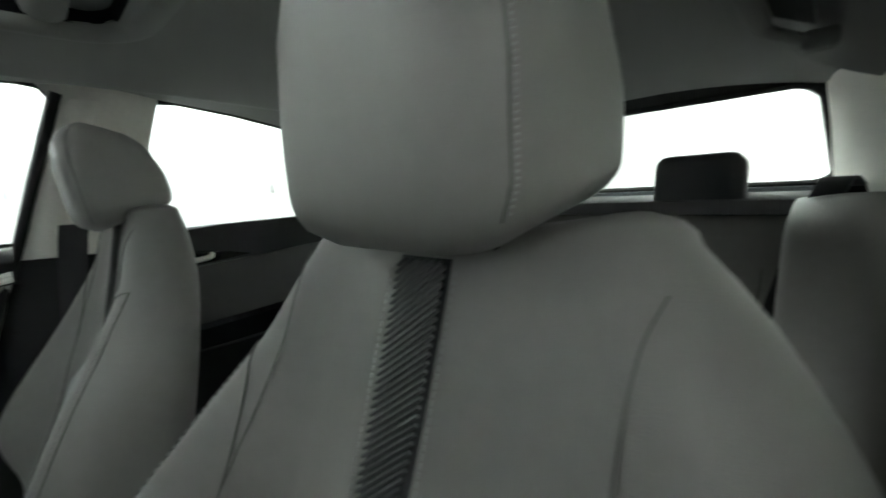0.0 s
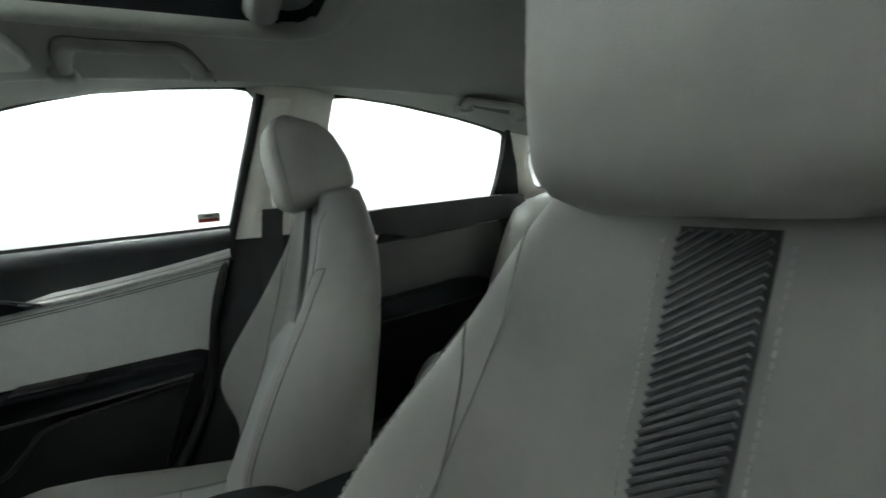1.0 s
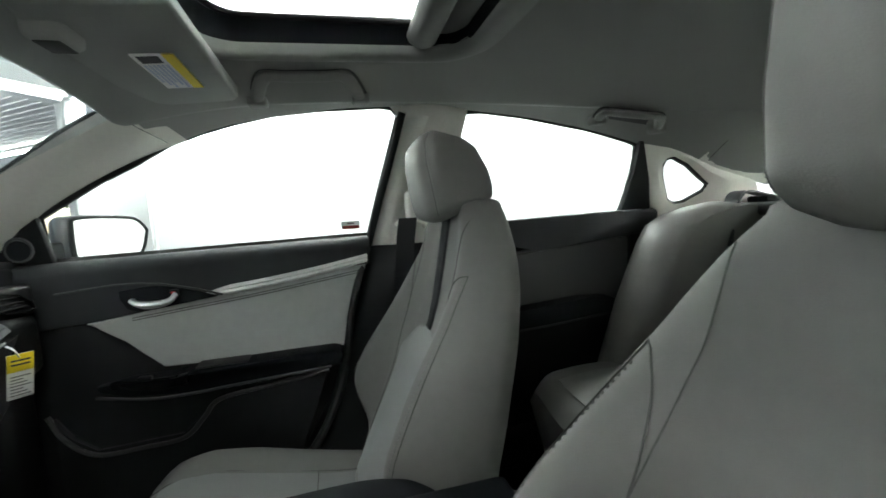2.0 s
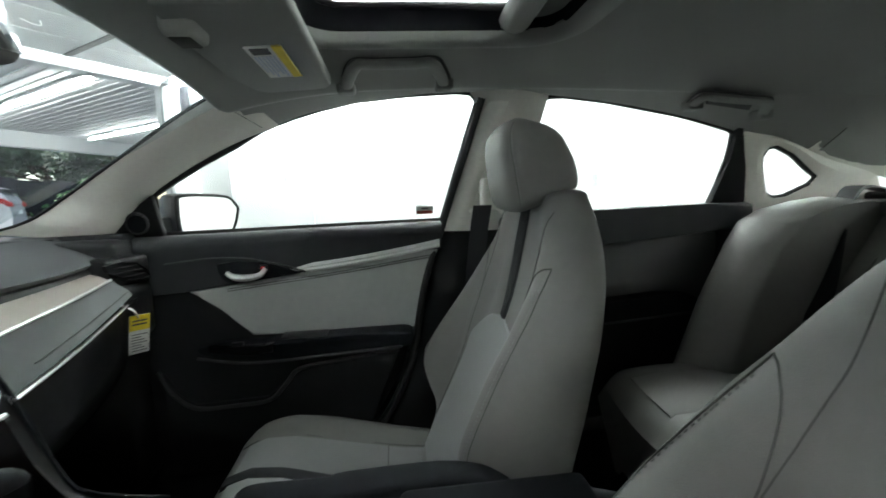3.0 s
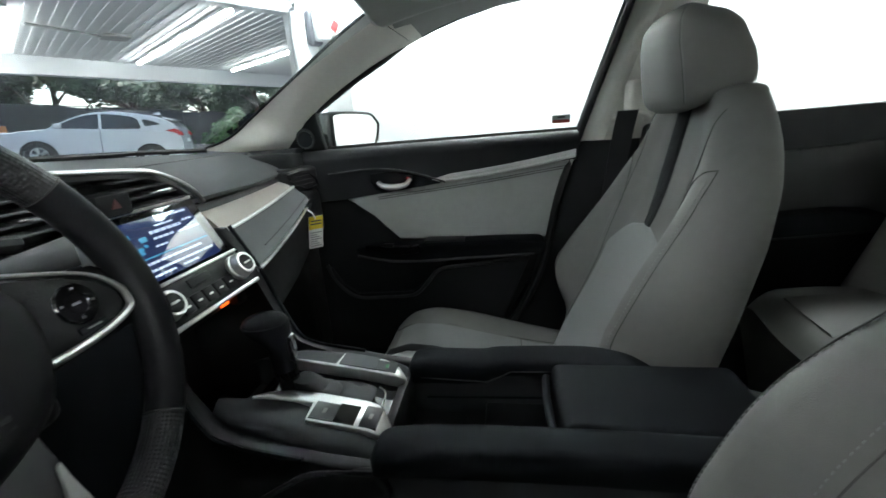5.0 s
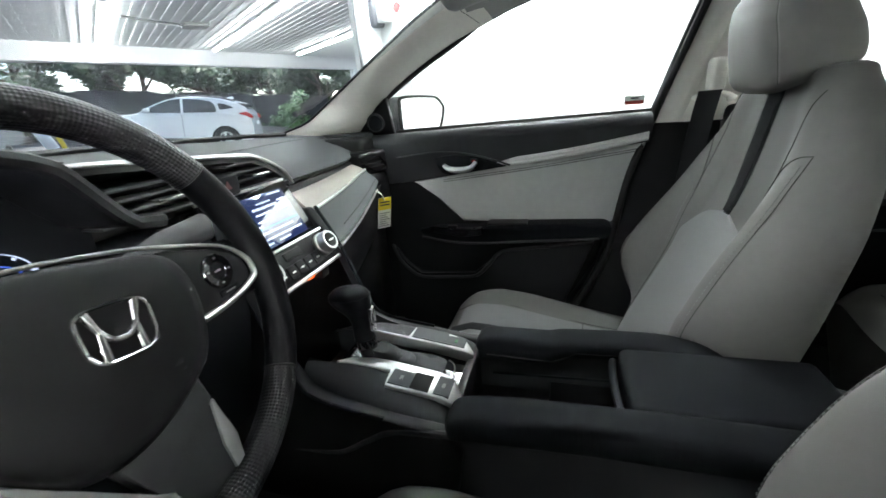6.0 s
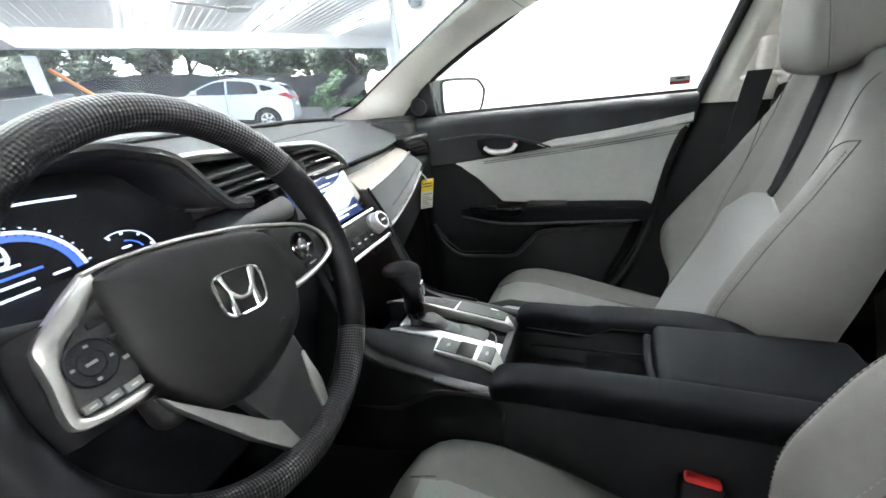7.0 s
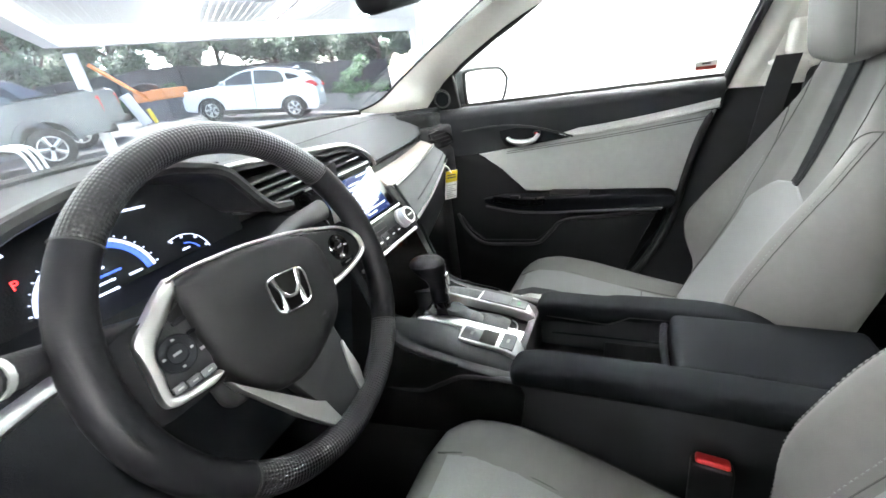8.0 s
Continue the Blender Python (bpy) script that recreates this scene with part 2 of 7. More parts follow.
def rounded_rect(x0, x1, y0, y1, r, n=6):
    out = []
    for cx, cy, a0 in ((x1 - r, y1 - r, 0), (x0 + r, y1 - r, 90), (x0 + r, y0 + r, 180), (x1 - r, y0 + r, 270)):
        out += [(cx + r * math.cos(radians(a0 + 90 * k / n)), cy + r * math.sin(radians(a0 + 90 * k / n))) for k in range(n + 1)]
    return out


lip = rounded_rect(-HX, HX, HY0, HY1, 0.06)
bm = bmesh.new()
rings = []
for off, dz in ((0.055, 0.004), (0.036, -0.004), (0.018, -0.010), (0.006, -0.009), (-0.001, -0.003), (-0.003, 0.008)):
    rr = rounded_rect(-HX - off, HX + off, HY0 - off, HY1 + off, 0.06 + off)
    rings.append([(x, y, roof_z(x, y) + dz) for x, y in rr])
skin(bm, rings, caps=False)
structure("sunroof_lip", bm, HEADLINER, "rounded cloth lip round the sunroof", "trim")
tunnel = [(x, y) for x, y in rounded_rect(-HX + 0.01, HX - 0.01, HY0 + 0.01, HY1 - 0.01, 0.05)]
bm = bmesh.new()
skin(bm, [[(x * 1.035, 0.165 + (y - 0.165) * 1.035, roof_z(x, y) + 0.004) for x, y in tunnel], [(x * 0.96, 0.18 + (y - 0.18) * 0.96, 1.335) for x, y in tunnel]], caps=False)
structure("sunroof_frame", bm, BLACK_SOFT, "black plastic frame inside the sunroof", "sunroof")
sunroof = thing("sunroof_glass", "dark tinted sliding sunroof glass in the roof", "sunroof")
part("pane", box(-0.27, 0.27, -0.05, 0.42, 1.336, 1.342, 0.002), GLASS, sunroof).visible_shadow = False
part("inner_frame", tube([(x * 0.93, 0.18 + (y - 0.18) * 0.93, 1.327) for x, y in tunnel], 0.005, 8, loop=True), BLACK, sunroof, "dark rib round the inside of the sunroof")
part("rear_seal", tube([(-0.24, 0.0, 1.330), (0.24, 0.0, 1.330)], 0.006), RUBBER, sunroof)
shade = thing("sunshade", "grey cloth sunshade slid back into the roof", "sunshade")
part("shade_panel", box(-0.25, 0.25, -0.30, 0.03, 1.318, 1.332, 0.006, 3), HEADLINER, shade)
part("front_roll", tube([(-0.245, 0.035, 1.312), (0, 0.04, 1.314), (0.245, 0.035, 1.312)], 0.026, 12, flat=0.8), HEADLINER, shade)
for sx, x0, x1 in (("right", HX + 0.03, 0.66), ("left", -0.66, -HX - 0.03)):
    structure("roof_skin_" + sx, sheet(lambda u, v: (x0 + (x1 - x0) * u, -1.25 + 1.87 * v, pl(ROOF_Y, -1.25 + 1.87 * v) + 0.062 - 0.14 * max(abs(x0 + (x1 - x0) * u) - 0.4, 0)), 6, 12, 0.008), CAR_PAINT, "dark metallic roof skin of the car", "roof")
structure("roof_skin_rear", box(-HX - 0.03, HX + 0.03, -1.25, -0.06, 1.335, 1.35, 0.004), CAR_PAINT, "dark metallic roof skin of the car", "roof")
structure("roof_skin_front", box(-HX - 0.03, HX + 0.03, 0.43, 0.62, 1.30, 1.315, 0.004), CAR_PAINT, "dark metallic roof skin of the car", "roof")

# side window outlines on the passenger side, as (y, z)
FRONT_WIN = [(0.862, 0.95), (0.862, 1.055), (0.80, 1.092), (0.72, 1.135), (0.64, 1.172), (0.565, 1.212), (0.49, 1.238), (0.42, 1.257), (0.33, 1.276), (0.21, 1.288), (0.07, 1.295), (0.035, 1.29), (0.020, 1.268), (0.07, 1.10), (0.115, 0.962)]
REAR_WIN = [(-0.055, 0.965), (-0.105, 1.22), (-0.132, 1.268), (-0.16, 1.281), (-0.21, 1.284), (-0.34, 1.270), (-0.46, 1.250), (-0.54, 1.236), (-0.62, 1.216), (-0.70, 1.193), (-0.716, 1.178), (-0.719, 1.103), (-0.697, 0.978), (-0.3, 0.966)]
QUARTER = [(-0.838, 1.05), (-0.820, 1.09), (-0.815, 1.118), (-0.825, 1.139), (-0.848, 1.144), (-0.90, 1.120), (-0.95, 1.083), (-0.990, 1.055), (-0.98, 1.030), (-0.92, 0.998), (-0.885, 0.994), (-0.858, 1.008)]


def on_side(y, z, out=0.0):
    x = side_x(z) + out
    if y < -0.45:
        x -= 0.05 * ((-0.45 - y) / 0.5) ** 1.5
    return Vector((x, y, z))


def pane(name, outline, label):
    t = thing(name, label, "window")
    t["kind"] = "structure"
    bm = bmesh.new()
    for o in (0.012, 0.016):
        bm.faces.new([bm.verts.new(on_side(y, z, o)) for y, z in outline])
    g = part("pane", bm, GLASS, t, smooth=False)
    g.visible_shadow = False
    part("rubber_seal", tube([on_side(y, z, 0.008) for y, z in outline], 0.0085, 6, loop=True), RUBBER, t, "black rubber seal")
    return t


pane("window_1", FRONT_WIN, "clear front passenger window closed with a black seal")
pane("window_2", REAR_WIN, "clear rear door window closed with a black seal")
pane("window_3", QUARTER, "small rounded quarter window behind the rear door")

# sticker in the lower rear corner of the front window
stick = thing("window_sticker", "small white and red label stuck inside the window", "sticker")
for name, y0, y1, z0, z1, mat in (("paper", 0.135, 0.185, 0.982, 1.004, PAPER), ("red_field", 0.137, 0.183, 0.9825, 0.9915, material("sticker_red", (0.4, 0.05, 0.03), 0.6, bump=0)), ("print", 0.15, 0.17, 0.996, 1.0, INK)):
    d = {"paper": 0.0085, "red_field": 0.007, "print": 0.007}[name]
    bm = bmesh.new()
    skin(bm, [[on_side(y, z, d) for y, z in ((y0, z0), (y1, z0), (y1, z1), (y0, z1))], [on_side(y, z, d + 0.0006) for y, z in ((y0, z0), (y1, z0), (y1, z1), (y0, z1))]])
    part(name, bm, mat, stick, smooth=False)


def strip(name, a, b, n, mat, label, category="trim", bulge=0.012, thick=0.012, out=(0.7, 0, 0.3)):
    """A trim between two lines of points, domed towards the cabin."""
    pa, pb = smooth_path(a, n), smooth_path(b, n)
    m = min(len(pa), len(pb))
    pa, pb = pa[:m], pb[:m]

    def f(u, v):
        i = min(int(round(u * (m - 1))), m - 1)
        q = pa[i].lerp(pb[i], v)
        return q - Vector(out).normalized() * (bulge * math.sin(math.pi * v))

    return structure(name, sheet(f, m - 1, 8, thick, out), mat, label, category)


# trim along the tops of the side windows, up to the headliner
ytop = [0.565, 0.42, 0.21, 0.05, -0.06, -0.16, -0.35, -0.54, -0.70, -0.85, -1.0, -1.2]
ztop = [1.212, 1.257, 1.288, 1.297, 1.299, 1.290, 1.270, 1.237, 1.196, 1.162, 1.105, 1.045]
low = [on_side(y, z - 0.006, 0.003) for y, z in zip(ytop, ztop)]
high = [Vector((0.455, y, roof_z(0.455, max(min(y, 0.56), -1.2)) + 0.010)) for y in ytop]
strip("roof_rail_trim", low, high, 4, HEADLINER, "grey cloth roof rail above the side windows", bulge=0.006)
mir = lambda pts: [Vector((-p[0], p[1], p[2])) for p in pts]
strip("roof_rail_trim_left", mir(low[2:10]), mir(high[2:10]), 4, HEADLINER, "grey cloth roof rail above the door opening", bulge=0.018, out=(-0.7, 0, 0.3))

# A pillar, light beige, from dashboard corner to the roof
edge_in = [(0.668, 1.225, 0.972), (0.652, 1.12, 1.000), (0.645, 1.03, 1.052), (0.60, 0.92, 1.104), (0.55, 0.80, 1.160), (0.50, 0.68, 1.215), (0.46, 0.565, 1.262)]
edge_out = [on_side(0.965, 0.960), on_side(0.93, 0.985), on_side(0.885, 1.032), on_side(0.84, 1.072), on_side(0.73, 1.133), on_side(0.62, 1.183), on_side(0.52, 1.218)]
strip("a_pillar", edge_in, edge_out, 6, CREAM, "light beige plastic windscreen pillar trim", "pillar", bulge=0.022, out=(0.6, 0.5, 0.3))
strip("a_pillar_left", mir(edge_in), mir(edge_out), 6, CREAM, "light beige plastic windscreen pillar trim", "pillar", bulge=0.022, out=(-0.6, 0.5, 0.3))
part_line = tube([Vector(p) + Vector((-0.008, 0, -0.012)) for p in ((0.468, 0.585, 1.252), (0.53, 0.575, 1.236), (0.60, 0.545, 1.216))], 0.0007, 6)
structure("pillar_joint", part_line, SEAM, "thin joint at the top of the pillar trim", "trim")

# B pillar
strip("b_pillar", [on_side(0.07, 1.312), on_side(0.036, 1.284), on_side(0.022, 1.25), on_side(0.035, 1.18), on_side(0.075, 1.05), on_side(0.108, 0.93)], [on_side(-0.172, 1.312), on_side(-0.168, 1.284), on_side(-0.16, 1.25), on_side(-0.145, 1.18), on_side(-0.125, 1.05), on_side(-0.11, 0.93)], 6, CREAM, "light beige plastic centre pillar trim", "pillar", bulge=0.03, out=(1, 0, 0))
strip("b_pillar_roll", [on_side(0.0, 1.265, -0.006), on_side(0.033, 1.18, -0.006), on_side(0.073, 1.05, -0.006), on_side(0.106, 0.932, -0.006)], [on_side(-0.062, 1.262, -0.024), on_side(-0.028, 1.18, -0.024), on_side(0.012, 1.05, -0.024), on_side(0.045, 0.932, -0.022)], 6, CREAM, "rounded front edge of the centre pillar trim", "pillar", bulge=0.019, out=(1, 0, 0))
strip("b_pillar_lower", [on_side(0.112, 0.93), (0.715, 0.17, 0.78), (0.71, 0.23, 0.55), (0.70, 0.32, 0.38), (0.69, 0.46, 0.27)], [on_side(-0.06, 0.93), (0.70, -0.07, 0.78), (0.70, -0.07, 0.55), (0.70, -0.07, 0.38), (0.69, -0.07, 0.2)], 6, BLACK, "black plastic lower centre pillar trim", "pillar", bulge=0.03, out=(1, 0, 0))
structure("door_seal", tube(smooth_path([on_side(0.012, 1.275, -0.012), on_side(0.05, 1.15, -0.014), on_side(0.085, 1.04, -0.014), on_side(0.118, 0.93, -0.022), (0.682, 0.172, 0.78), (0.678, 0.222, 0.55), (0.675, 0.32, 0.37), (0.672, 0.44, 0.28)], 6), 0.010, 8), RUBBER, "black rubber door seal along the centre pillar", "seal")
# C pillar round the quarter window
ring = [on_side(y, z) for y, z in QUARTER]
n = len(ring)
outer = [(-0.785, 1.02), (-0.765, 1.081), (-0.745, 1.125), (-0.722, 1.196), (-0.80, 1.186), (-0.90, 1.15), (-1.0, 1.105), (-1.15, 1.06), (-1.2, 0.98), (-1.05, 0.91), (-0.9, 0.90), (-0.80, 0.92)]
bm = bmesh.new()
skin(bm, [[on_side(y, z, 0.012) for y, z in QUARTER], ring, [on_side(*((Vector(a) * 0.6 + Vector(b) * 0.4)), -0.012) for a, b in zip(QUARTER, outer)], [on_side(y, z, 0.0) for y, z in outer]], caps=False)
structure("c_pillar", bm, CREAM, "light beige rear pillar trim round the quarter window", "pillar")
strip("c_pillar_rear", [on_side(-0.93, 1.125), on_side(-1.12, 1.06), (0.56, -1.45, 1.0)], [(0.50, -0.95, 1.235), (0.50, -1.20, 1.225), (0.515, -1.47, 1.03)], 5, CREAM, "light beige rear pillar trim beside the rear window", "pillar", bulge=0.012, out=(1, 0, 0))
structure("c_pillar_joint", tube([(0.553, -0.90, 1.128), (0.545, -0.96, 1.18), (0.515, -1.02, 1.228)], 0.0016, 6), SEAM, "thin joint across the rear pillar trim", "trim")
strip("c_pillar_left", [(-0.60, -0.72, 1.205), (-0.645, -0.78, 1.08), (-0.665, -0.80, 0.95)], [(-0.505, -1.20, 1.235), (-0.512, -1.33, 1.14), (-0.525, -1.48, 1.01)], 6, CREAM, "light beige rear pillar trim", "pillar", bulge=0.012, out=(-1, 0, 0))
strip("b_pillar_left", mir([on_side(-0.02, 1.275, 0.03), on_side(-0.02, 1.18, 0.03), on_side(-0.02, 1.05, 0.03), on_side(-0.02, 0.55), (0.7, 0.0, 0.3)]), mir([on_side(-0.165, 1.272, 0.03), on_side(-0.15, 1.18, 0.03), on_side(-0.14, 1.05, 0.03), on_side(-0.13, 0.55), (0.7, -0.12, 0.3)]), 5, CREAM, "light beige plastic centre pillar trim", "pillar", bulge=0.02, out=(-1, 0, 0))
structure("rear_side_left", box(-0.76, -0.70, -1.3, -0.12, 0.2, 0.96, 0.02), BLACK, "black rear door lining of the car", "wall")
# unseen window, its glass darkened to keep light off the rear bench
lw = thing("window_4", "unseen left rear door window, darkened to cut light, with a black seal", "window")
lw["kind"] = "structure"
bm = bmesh.new()
for o in (0.012, 0.016):
    bm.faces.new([bm.verts.new((-on_side(y, z, o).x, y, z)) for y, z in REAR_WIN])
part("pane", bm, LIGHT_CUT_GLASS, lw, smooth=False)
part("rubber_seal", tube([(-on_side(y, z, 0.008).x, y, z) for y, z in REAR_WIN], 0.0085, 6, loop=True), RUBBER, lw)
structure("rear_side_right_outer", box(0.80, 0.84, -1.5, 0.95, 0.2, 0.93, 0.02), CAR_PAINT, "dark metallic outer body side", "wall")

# rear window and parcel shelf
rw = thing("rear_window", "wide sloping rear window with clear glass", "window")
rw["kind"] = "structure"
bm = bmesh.new()
rwl = []
for cx, cs, a0 in ((0.45, 0.93, 0), (-0.45, 0.93, 90), (-0.47, 0.09, 180), (0.47, 0.09, 270)):
    for k in range(7):
        a = radians(a0 + 15 * k)
        x, u = cx + 0.055 * math.cos(a), cs + 0.16 * math.sin(a)
        rwl.append((x, -1.50 + 0.285 * u, 1.02 + 0.215 * u - 0.02 * (x / 0.5) ** 2 * u))
bm.faces.new([bm.verts.new(p) for p in rwl])
bm.faces.new([bm.verts.new((x, y - 0.003, z + 0.004)) for x, y, z in rwl])
part("pane", bm, REAR_GLASS, rw, smooth=False)
bm = bmesh.new()
skin(bm, [rwl, [(x * 1.16, -1.36 + (y + 1.36) * 1.2, 1.125 + (z - 1.125) * 1.2 + 0.006) for x, y, z in rwl]], caps=False)
part("black_edge", bm, RUBBER, rw, "black painted edge of the rear window", smooth=False)
part("rubber_seal", tube(rwl, 0.010, 6, loop=True), RUBBER, rw)
structure("parcel_shelf", box(-0.62, 0.62, -1.52, -1.0, 0.95, 0.985, 0.01), material("shelf_cloth", (0.10, 0.10, 0.10), 0.95, vary=0.1, scale=300, fine=900), "dark cloth parcel shelf behind the rear seat", "shelf")
structure("boot_wall", box(-0.7, 0.7, -1.56, -1.5, 0.2, 1.0, 0.01), CAR_PAINT, "dark metallic rear body panel", "wall")

# windscreen
ws = thing("windscreen", "large clear curved windscreen", "window")
ws["kind"] = "structure"
g = part("pane", sheet(lambda u, v: (-0.66 + 1.32 * u if v < 0.01 else (-0.66 + 0.20 * v) + (1.32 - 0.40 * v) * u, 1.38 - 0.16 * (2 * u - 1) ** 2 * (1 - 0.5 * v) - 0.765 * v, 0.982 + 0.293 * v - 0.02 * (2 * u - 1) ** 2 * v), 12, 6, 0.004, (0, 1, 1)), HAZED_GLASS, ws)
g.visible_shadow = False
part("black_edge", tube(smooth_path([Vector(p) + Vector((-0.002, 0.001, 0.003)) for p in edge_in], 6), 0.0036, 6), RUBBER, ws, "black painted edge of the windscreen")
part("black_edge", tube(smooth_path([Vector(p) + Vector((0.002, 0.001, 0.003)) for p in mir(edge_in)], 6), 0.0036, 6), RUBBER, ws, "black painted edge of the windscreen")
part("black_lower_edge", tube(smooth_path([(-0.66, 1.20, 0.980), (-0.35, 1.325, 0.992), (-0.15, 1.352, 0.998), (0.1, 1.355, 0.995), (0.33, 1.33, 0.988), (0.52, 1.285, 0.981), (0.665, 1.215, 0.972)], 4), 0.0075, 6), RUBBER, ws)
structure("bonnet", sheet(lambda u, v: (-0.72 + 1.44 * u, 1.40 + 0.9 * v, 0.92 - 0.16 * v - 0.06 * (2 * u - 1) ** 2), 10, 8, 0.02), CAR_PAINT, "dark metallic bonnet of the car", "bonnet")

# sun visor with its warning label
visor = thing("sun_visor", "grey cloth sun visor folded up against the roof", "visor")
vis = [(0.06, 0.352), (0.385, 0.352), (0.41, 0.366), (0.415, 0.47), (0.402, 0.493), (0.306, 0.512), (0.12, 0.512), (0.06, 0.50)]
bm = bmesh.new()
vz = lambda x, y: 1.256 - 0.06 * (y - 0.36) - 0.03 * (x - 0.1)
skin(bm, [[(x, y, vz(x, y)) for x, y in vis], [(x, y, vz(x, y) + 0.02) for x, y in vis]])
bmesh.ops.bevel(bm, geom=bm.edges[:], offset=0.005, segments=3, profile=0.5, affect="EDGES")
part("visor_board", bm, HEADLINER, visor)
LABEL_BLUE = material("label_blue_print", (0.45, 0.50, 0.62), 0.7, bump=0)
for name, x0, x1, y0, y1, mat, d in (("label_paper", 0.185, 0.318, 0.392, 0.444, PAPER, 0.002), ("label_head", 0.185, 0.318, 0.392, 0.406, YELLOW, 0.0026), ("label_print", 0.190, 0.212, 0.412, 0.438, INK, 0.003)) + tuple(("label_print", 0.220, 0.312 - 0.012 * (i % 3), 0.410 + 0.0055 * i, 0.4125 + 0.0055 * i, LABEL_BLUE, 0.003) for i in range(6)):
    bm = bmesh.new()
    q = [(x0, y0), (x1, y0), (x1, y1), (x0, y1)]
    skin(bm, [[(x, y, vz(x, y) - d) for x, y in q], [(x, y, vz(x, y) + 0.002) for x, y in q]])
    part(name, bm, mat, visor, smooth=False)
part("pivot_clip", box(0.095, 0.150, 0.47, 0.512, 1.232, 1.262, 0.010, 3), HEADLINER, visor)
part("clip_slot", box(0.105, 0.142, 0.478, 0.504, 1.2305, 1.2335, 0.003), RUBBER, visor, "dark slot of the visor clip")

# inside mirror
rvm = thing("inside_mirror", "black plastic rear-view mirror hung from the windscreen", "mirror")
bm = box(-0.12, 0.12, -0.02, 0.02, -0.034, 0.034, 0.016, 4)
part("housing", bm, BLACK, rvm)
part("glass", box(-0.108, 0.108, -0.0225, -0.019, -0.026, 0.026, 0.001), MIRROR, rvm)
part("stalk", tube([(0, 0.015, 0.0), (0, 0.04, 0.03), (0, 0.06, 0.07)], 0.01), BLACK, rvm)
rvm.matrix_world = pose(-0.088, 0.607, 1.190, -10, -9, 10)


def grab_handle(feet, grip, label):
    """A folding handle: two feet on the rail, the grip lying inward along the headliner."""
    t = thing("grab_handle", label, "handle", "grab handles")
    a, b = (Vector(p) for p in feet)
    c, d = (Vector(p) for p in grip)
    pts = smooth_path([a, a.lerp(c, 0.6), c.lerp(d, 0.06), c.lerp(d, 0.3), c.lerp(d, 0.7), c.lerp(d, 0.94), b.lerp(d, 0.6), b], 5)
    part("grip", tube(pts, lambda u: 0.011 + 0.004 * math.sin(math.pi * u), 12, flat=0.6), HEADLINER, t)
    for q, w in ((a, c), (b, d)):
        e = q.lerp(w, 0.15)
        part("foot", box(e.x - 0.02, e.x + 0.02, e.y - 0.019, e.y + 0.019, e.z - 0.009, e.z + 0.016, 0.007, 3), HEADLINER, t)
    mid = (a + b + c + d) / 4
    # shade in the gap round the grip, drawn as a dark tube
    part("recess", tube([mid + (p - mid) * 1.15 + Vector((0, 0, 0.008)) for p in pts], 0.0026, 8), DASH_GREY, t, "dark tube for the shade in the gap round the grip")
    slot = [mid + (p - mid) * 0.62 + Vector((0, 0, 0.010)) for p in (a, c, d, b)]
    bm = bmesh.new()
    skin(bm, [slot, [p + Vector((0, 0, 0.012)) for p in slot]])
    part("finger_slot", bm, DASH_GREY, t, "dark finger slot behind the grip")
    return t


grab_handle(((0.488, 0.337, 1.256), (0.478, 0.122, 1.260)), ((0.352, 0.308, 1.274), (0.352, 0.155, 1.278)), "grey folding grab handle above the front passenger door")
grab_handle(((0.53, -0.495, 1.226), (0.53, -0.685, 1.20)), ((0.462, -0.47, 1.240), (0.462, -0.645, 1.226)), "grey folding grab handle above the rear door")
grab_handle(((-0.53, -0.495, 1.226), (-0.53, -0.685, 1.20)), ((-0.462, -0.47, 1.240), (-0.462, -0.645, 1.226)), "grey folding grab handle above the other rear door")


# ---- front seats ----
YC = [(0.36, 0.23), (0.45, 0.19), (0.518, 0.154), (0.6, 0.112), (0.7, 0.062), (0.795, 0.018), (0.9, -0.006), (0.97, -0.019), (1.02, -0.03)]
BOL = [(0.36, 0.0), (0.44, 0.02), (0.52, 0.05), (0.6, 0.072), (0.68, 0.074), (0.76, 0.066), (0.84, 0.045), (0.92, 0.018), (1.02, 0.005)]
YB = [(0.36, -0.02), (0.6, -0.05), (0.8, -0.085), (0.94, -0.108), (1.02, -0.10)]
HW = [(0.36, 0.24), (0.5, 0.262), (0.66, 0.27), (0.8, 0.262), (0.88, 0.246), (0.94, 0.216), (0.985, 0.176), (1.012, 0.142)]


def smooth_pl(table, v, d=0.035):
    return sum(pl(table, v + k * d) * w for k, w in ((-1, 0.25), (0, 0.5), (1, 0.25)))


BULGE = [0.012]
WING = [0.036]


def half_w(x, z):
    """Half the backrest's width; the outer side bolster swells at waist height."""
    return smooth_pl(HW, z, 0.015) + (WING[0] * math.exp(-(((z - 0.60) / 0.12) ** 2)) if x > 0 else 0.0)


def back_front(x, z):
    """The front face of the backrest."""
    u = min(abs(x) / half_w(x, z), 1.0)
    yf = smooth_pl(YC, z) + smooth_pl(BOL, z) * ease(0.42, 0.80, u)
    yf += (BULGE[0] * math.exp(-(((z - 0.77) / 0.11) ** 2)) - 0.055 * ease(0.64, 0.46, z)) * ease(0.42, 0.8, u)
    if x > 0:
        yf += (WING[0] * math.exp(-(((z - 0.605) / 0.115) ** 2)) - 0.7 * WING[0] * ease(0.53, 0.43, z)) * ease(0.5, 0.85, u)
    ym = 0.5 * (smooth_pl(YC, z) + smooth_pl(YB, z))
    return ym + (yf - ym) * math.sqrt(max(1 - u**6, 0))


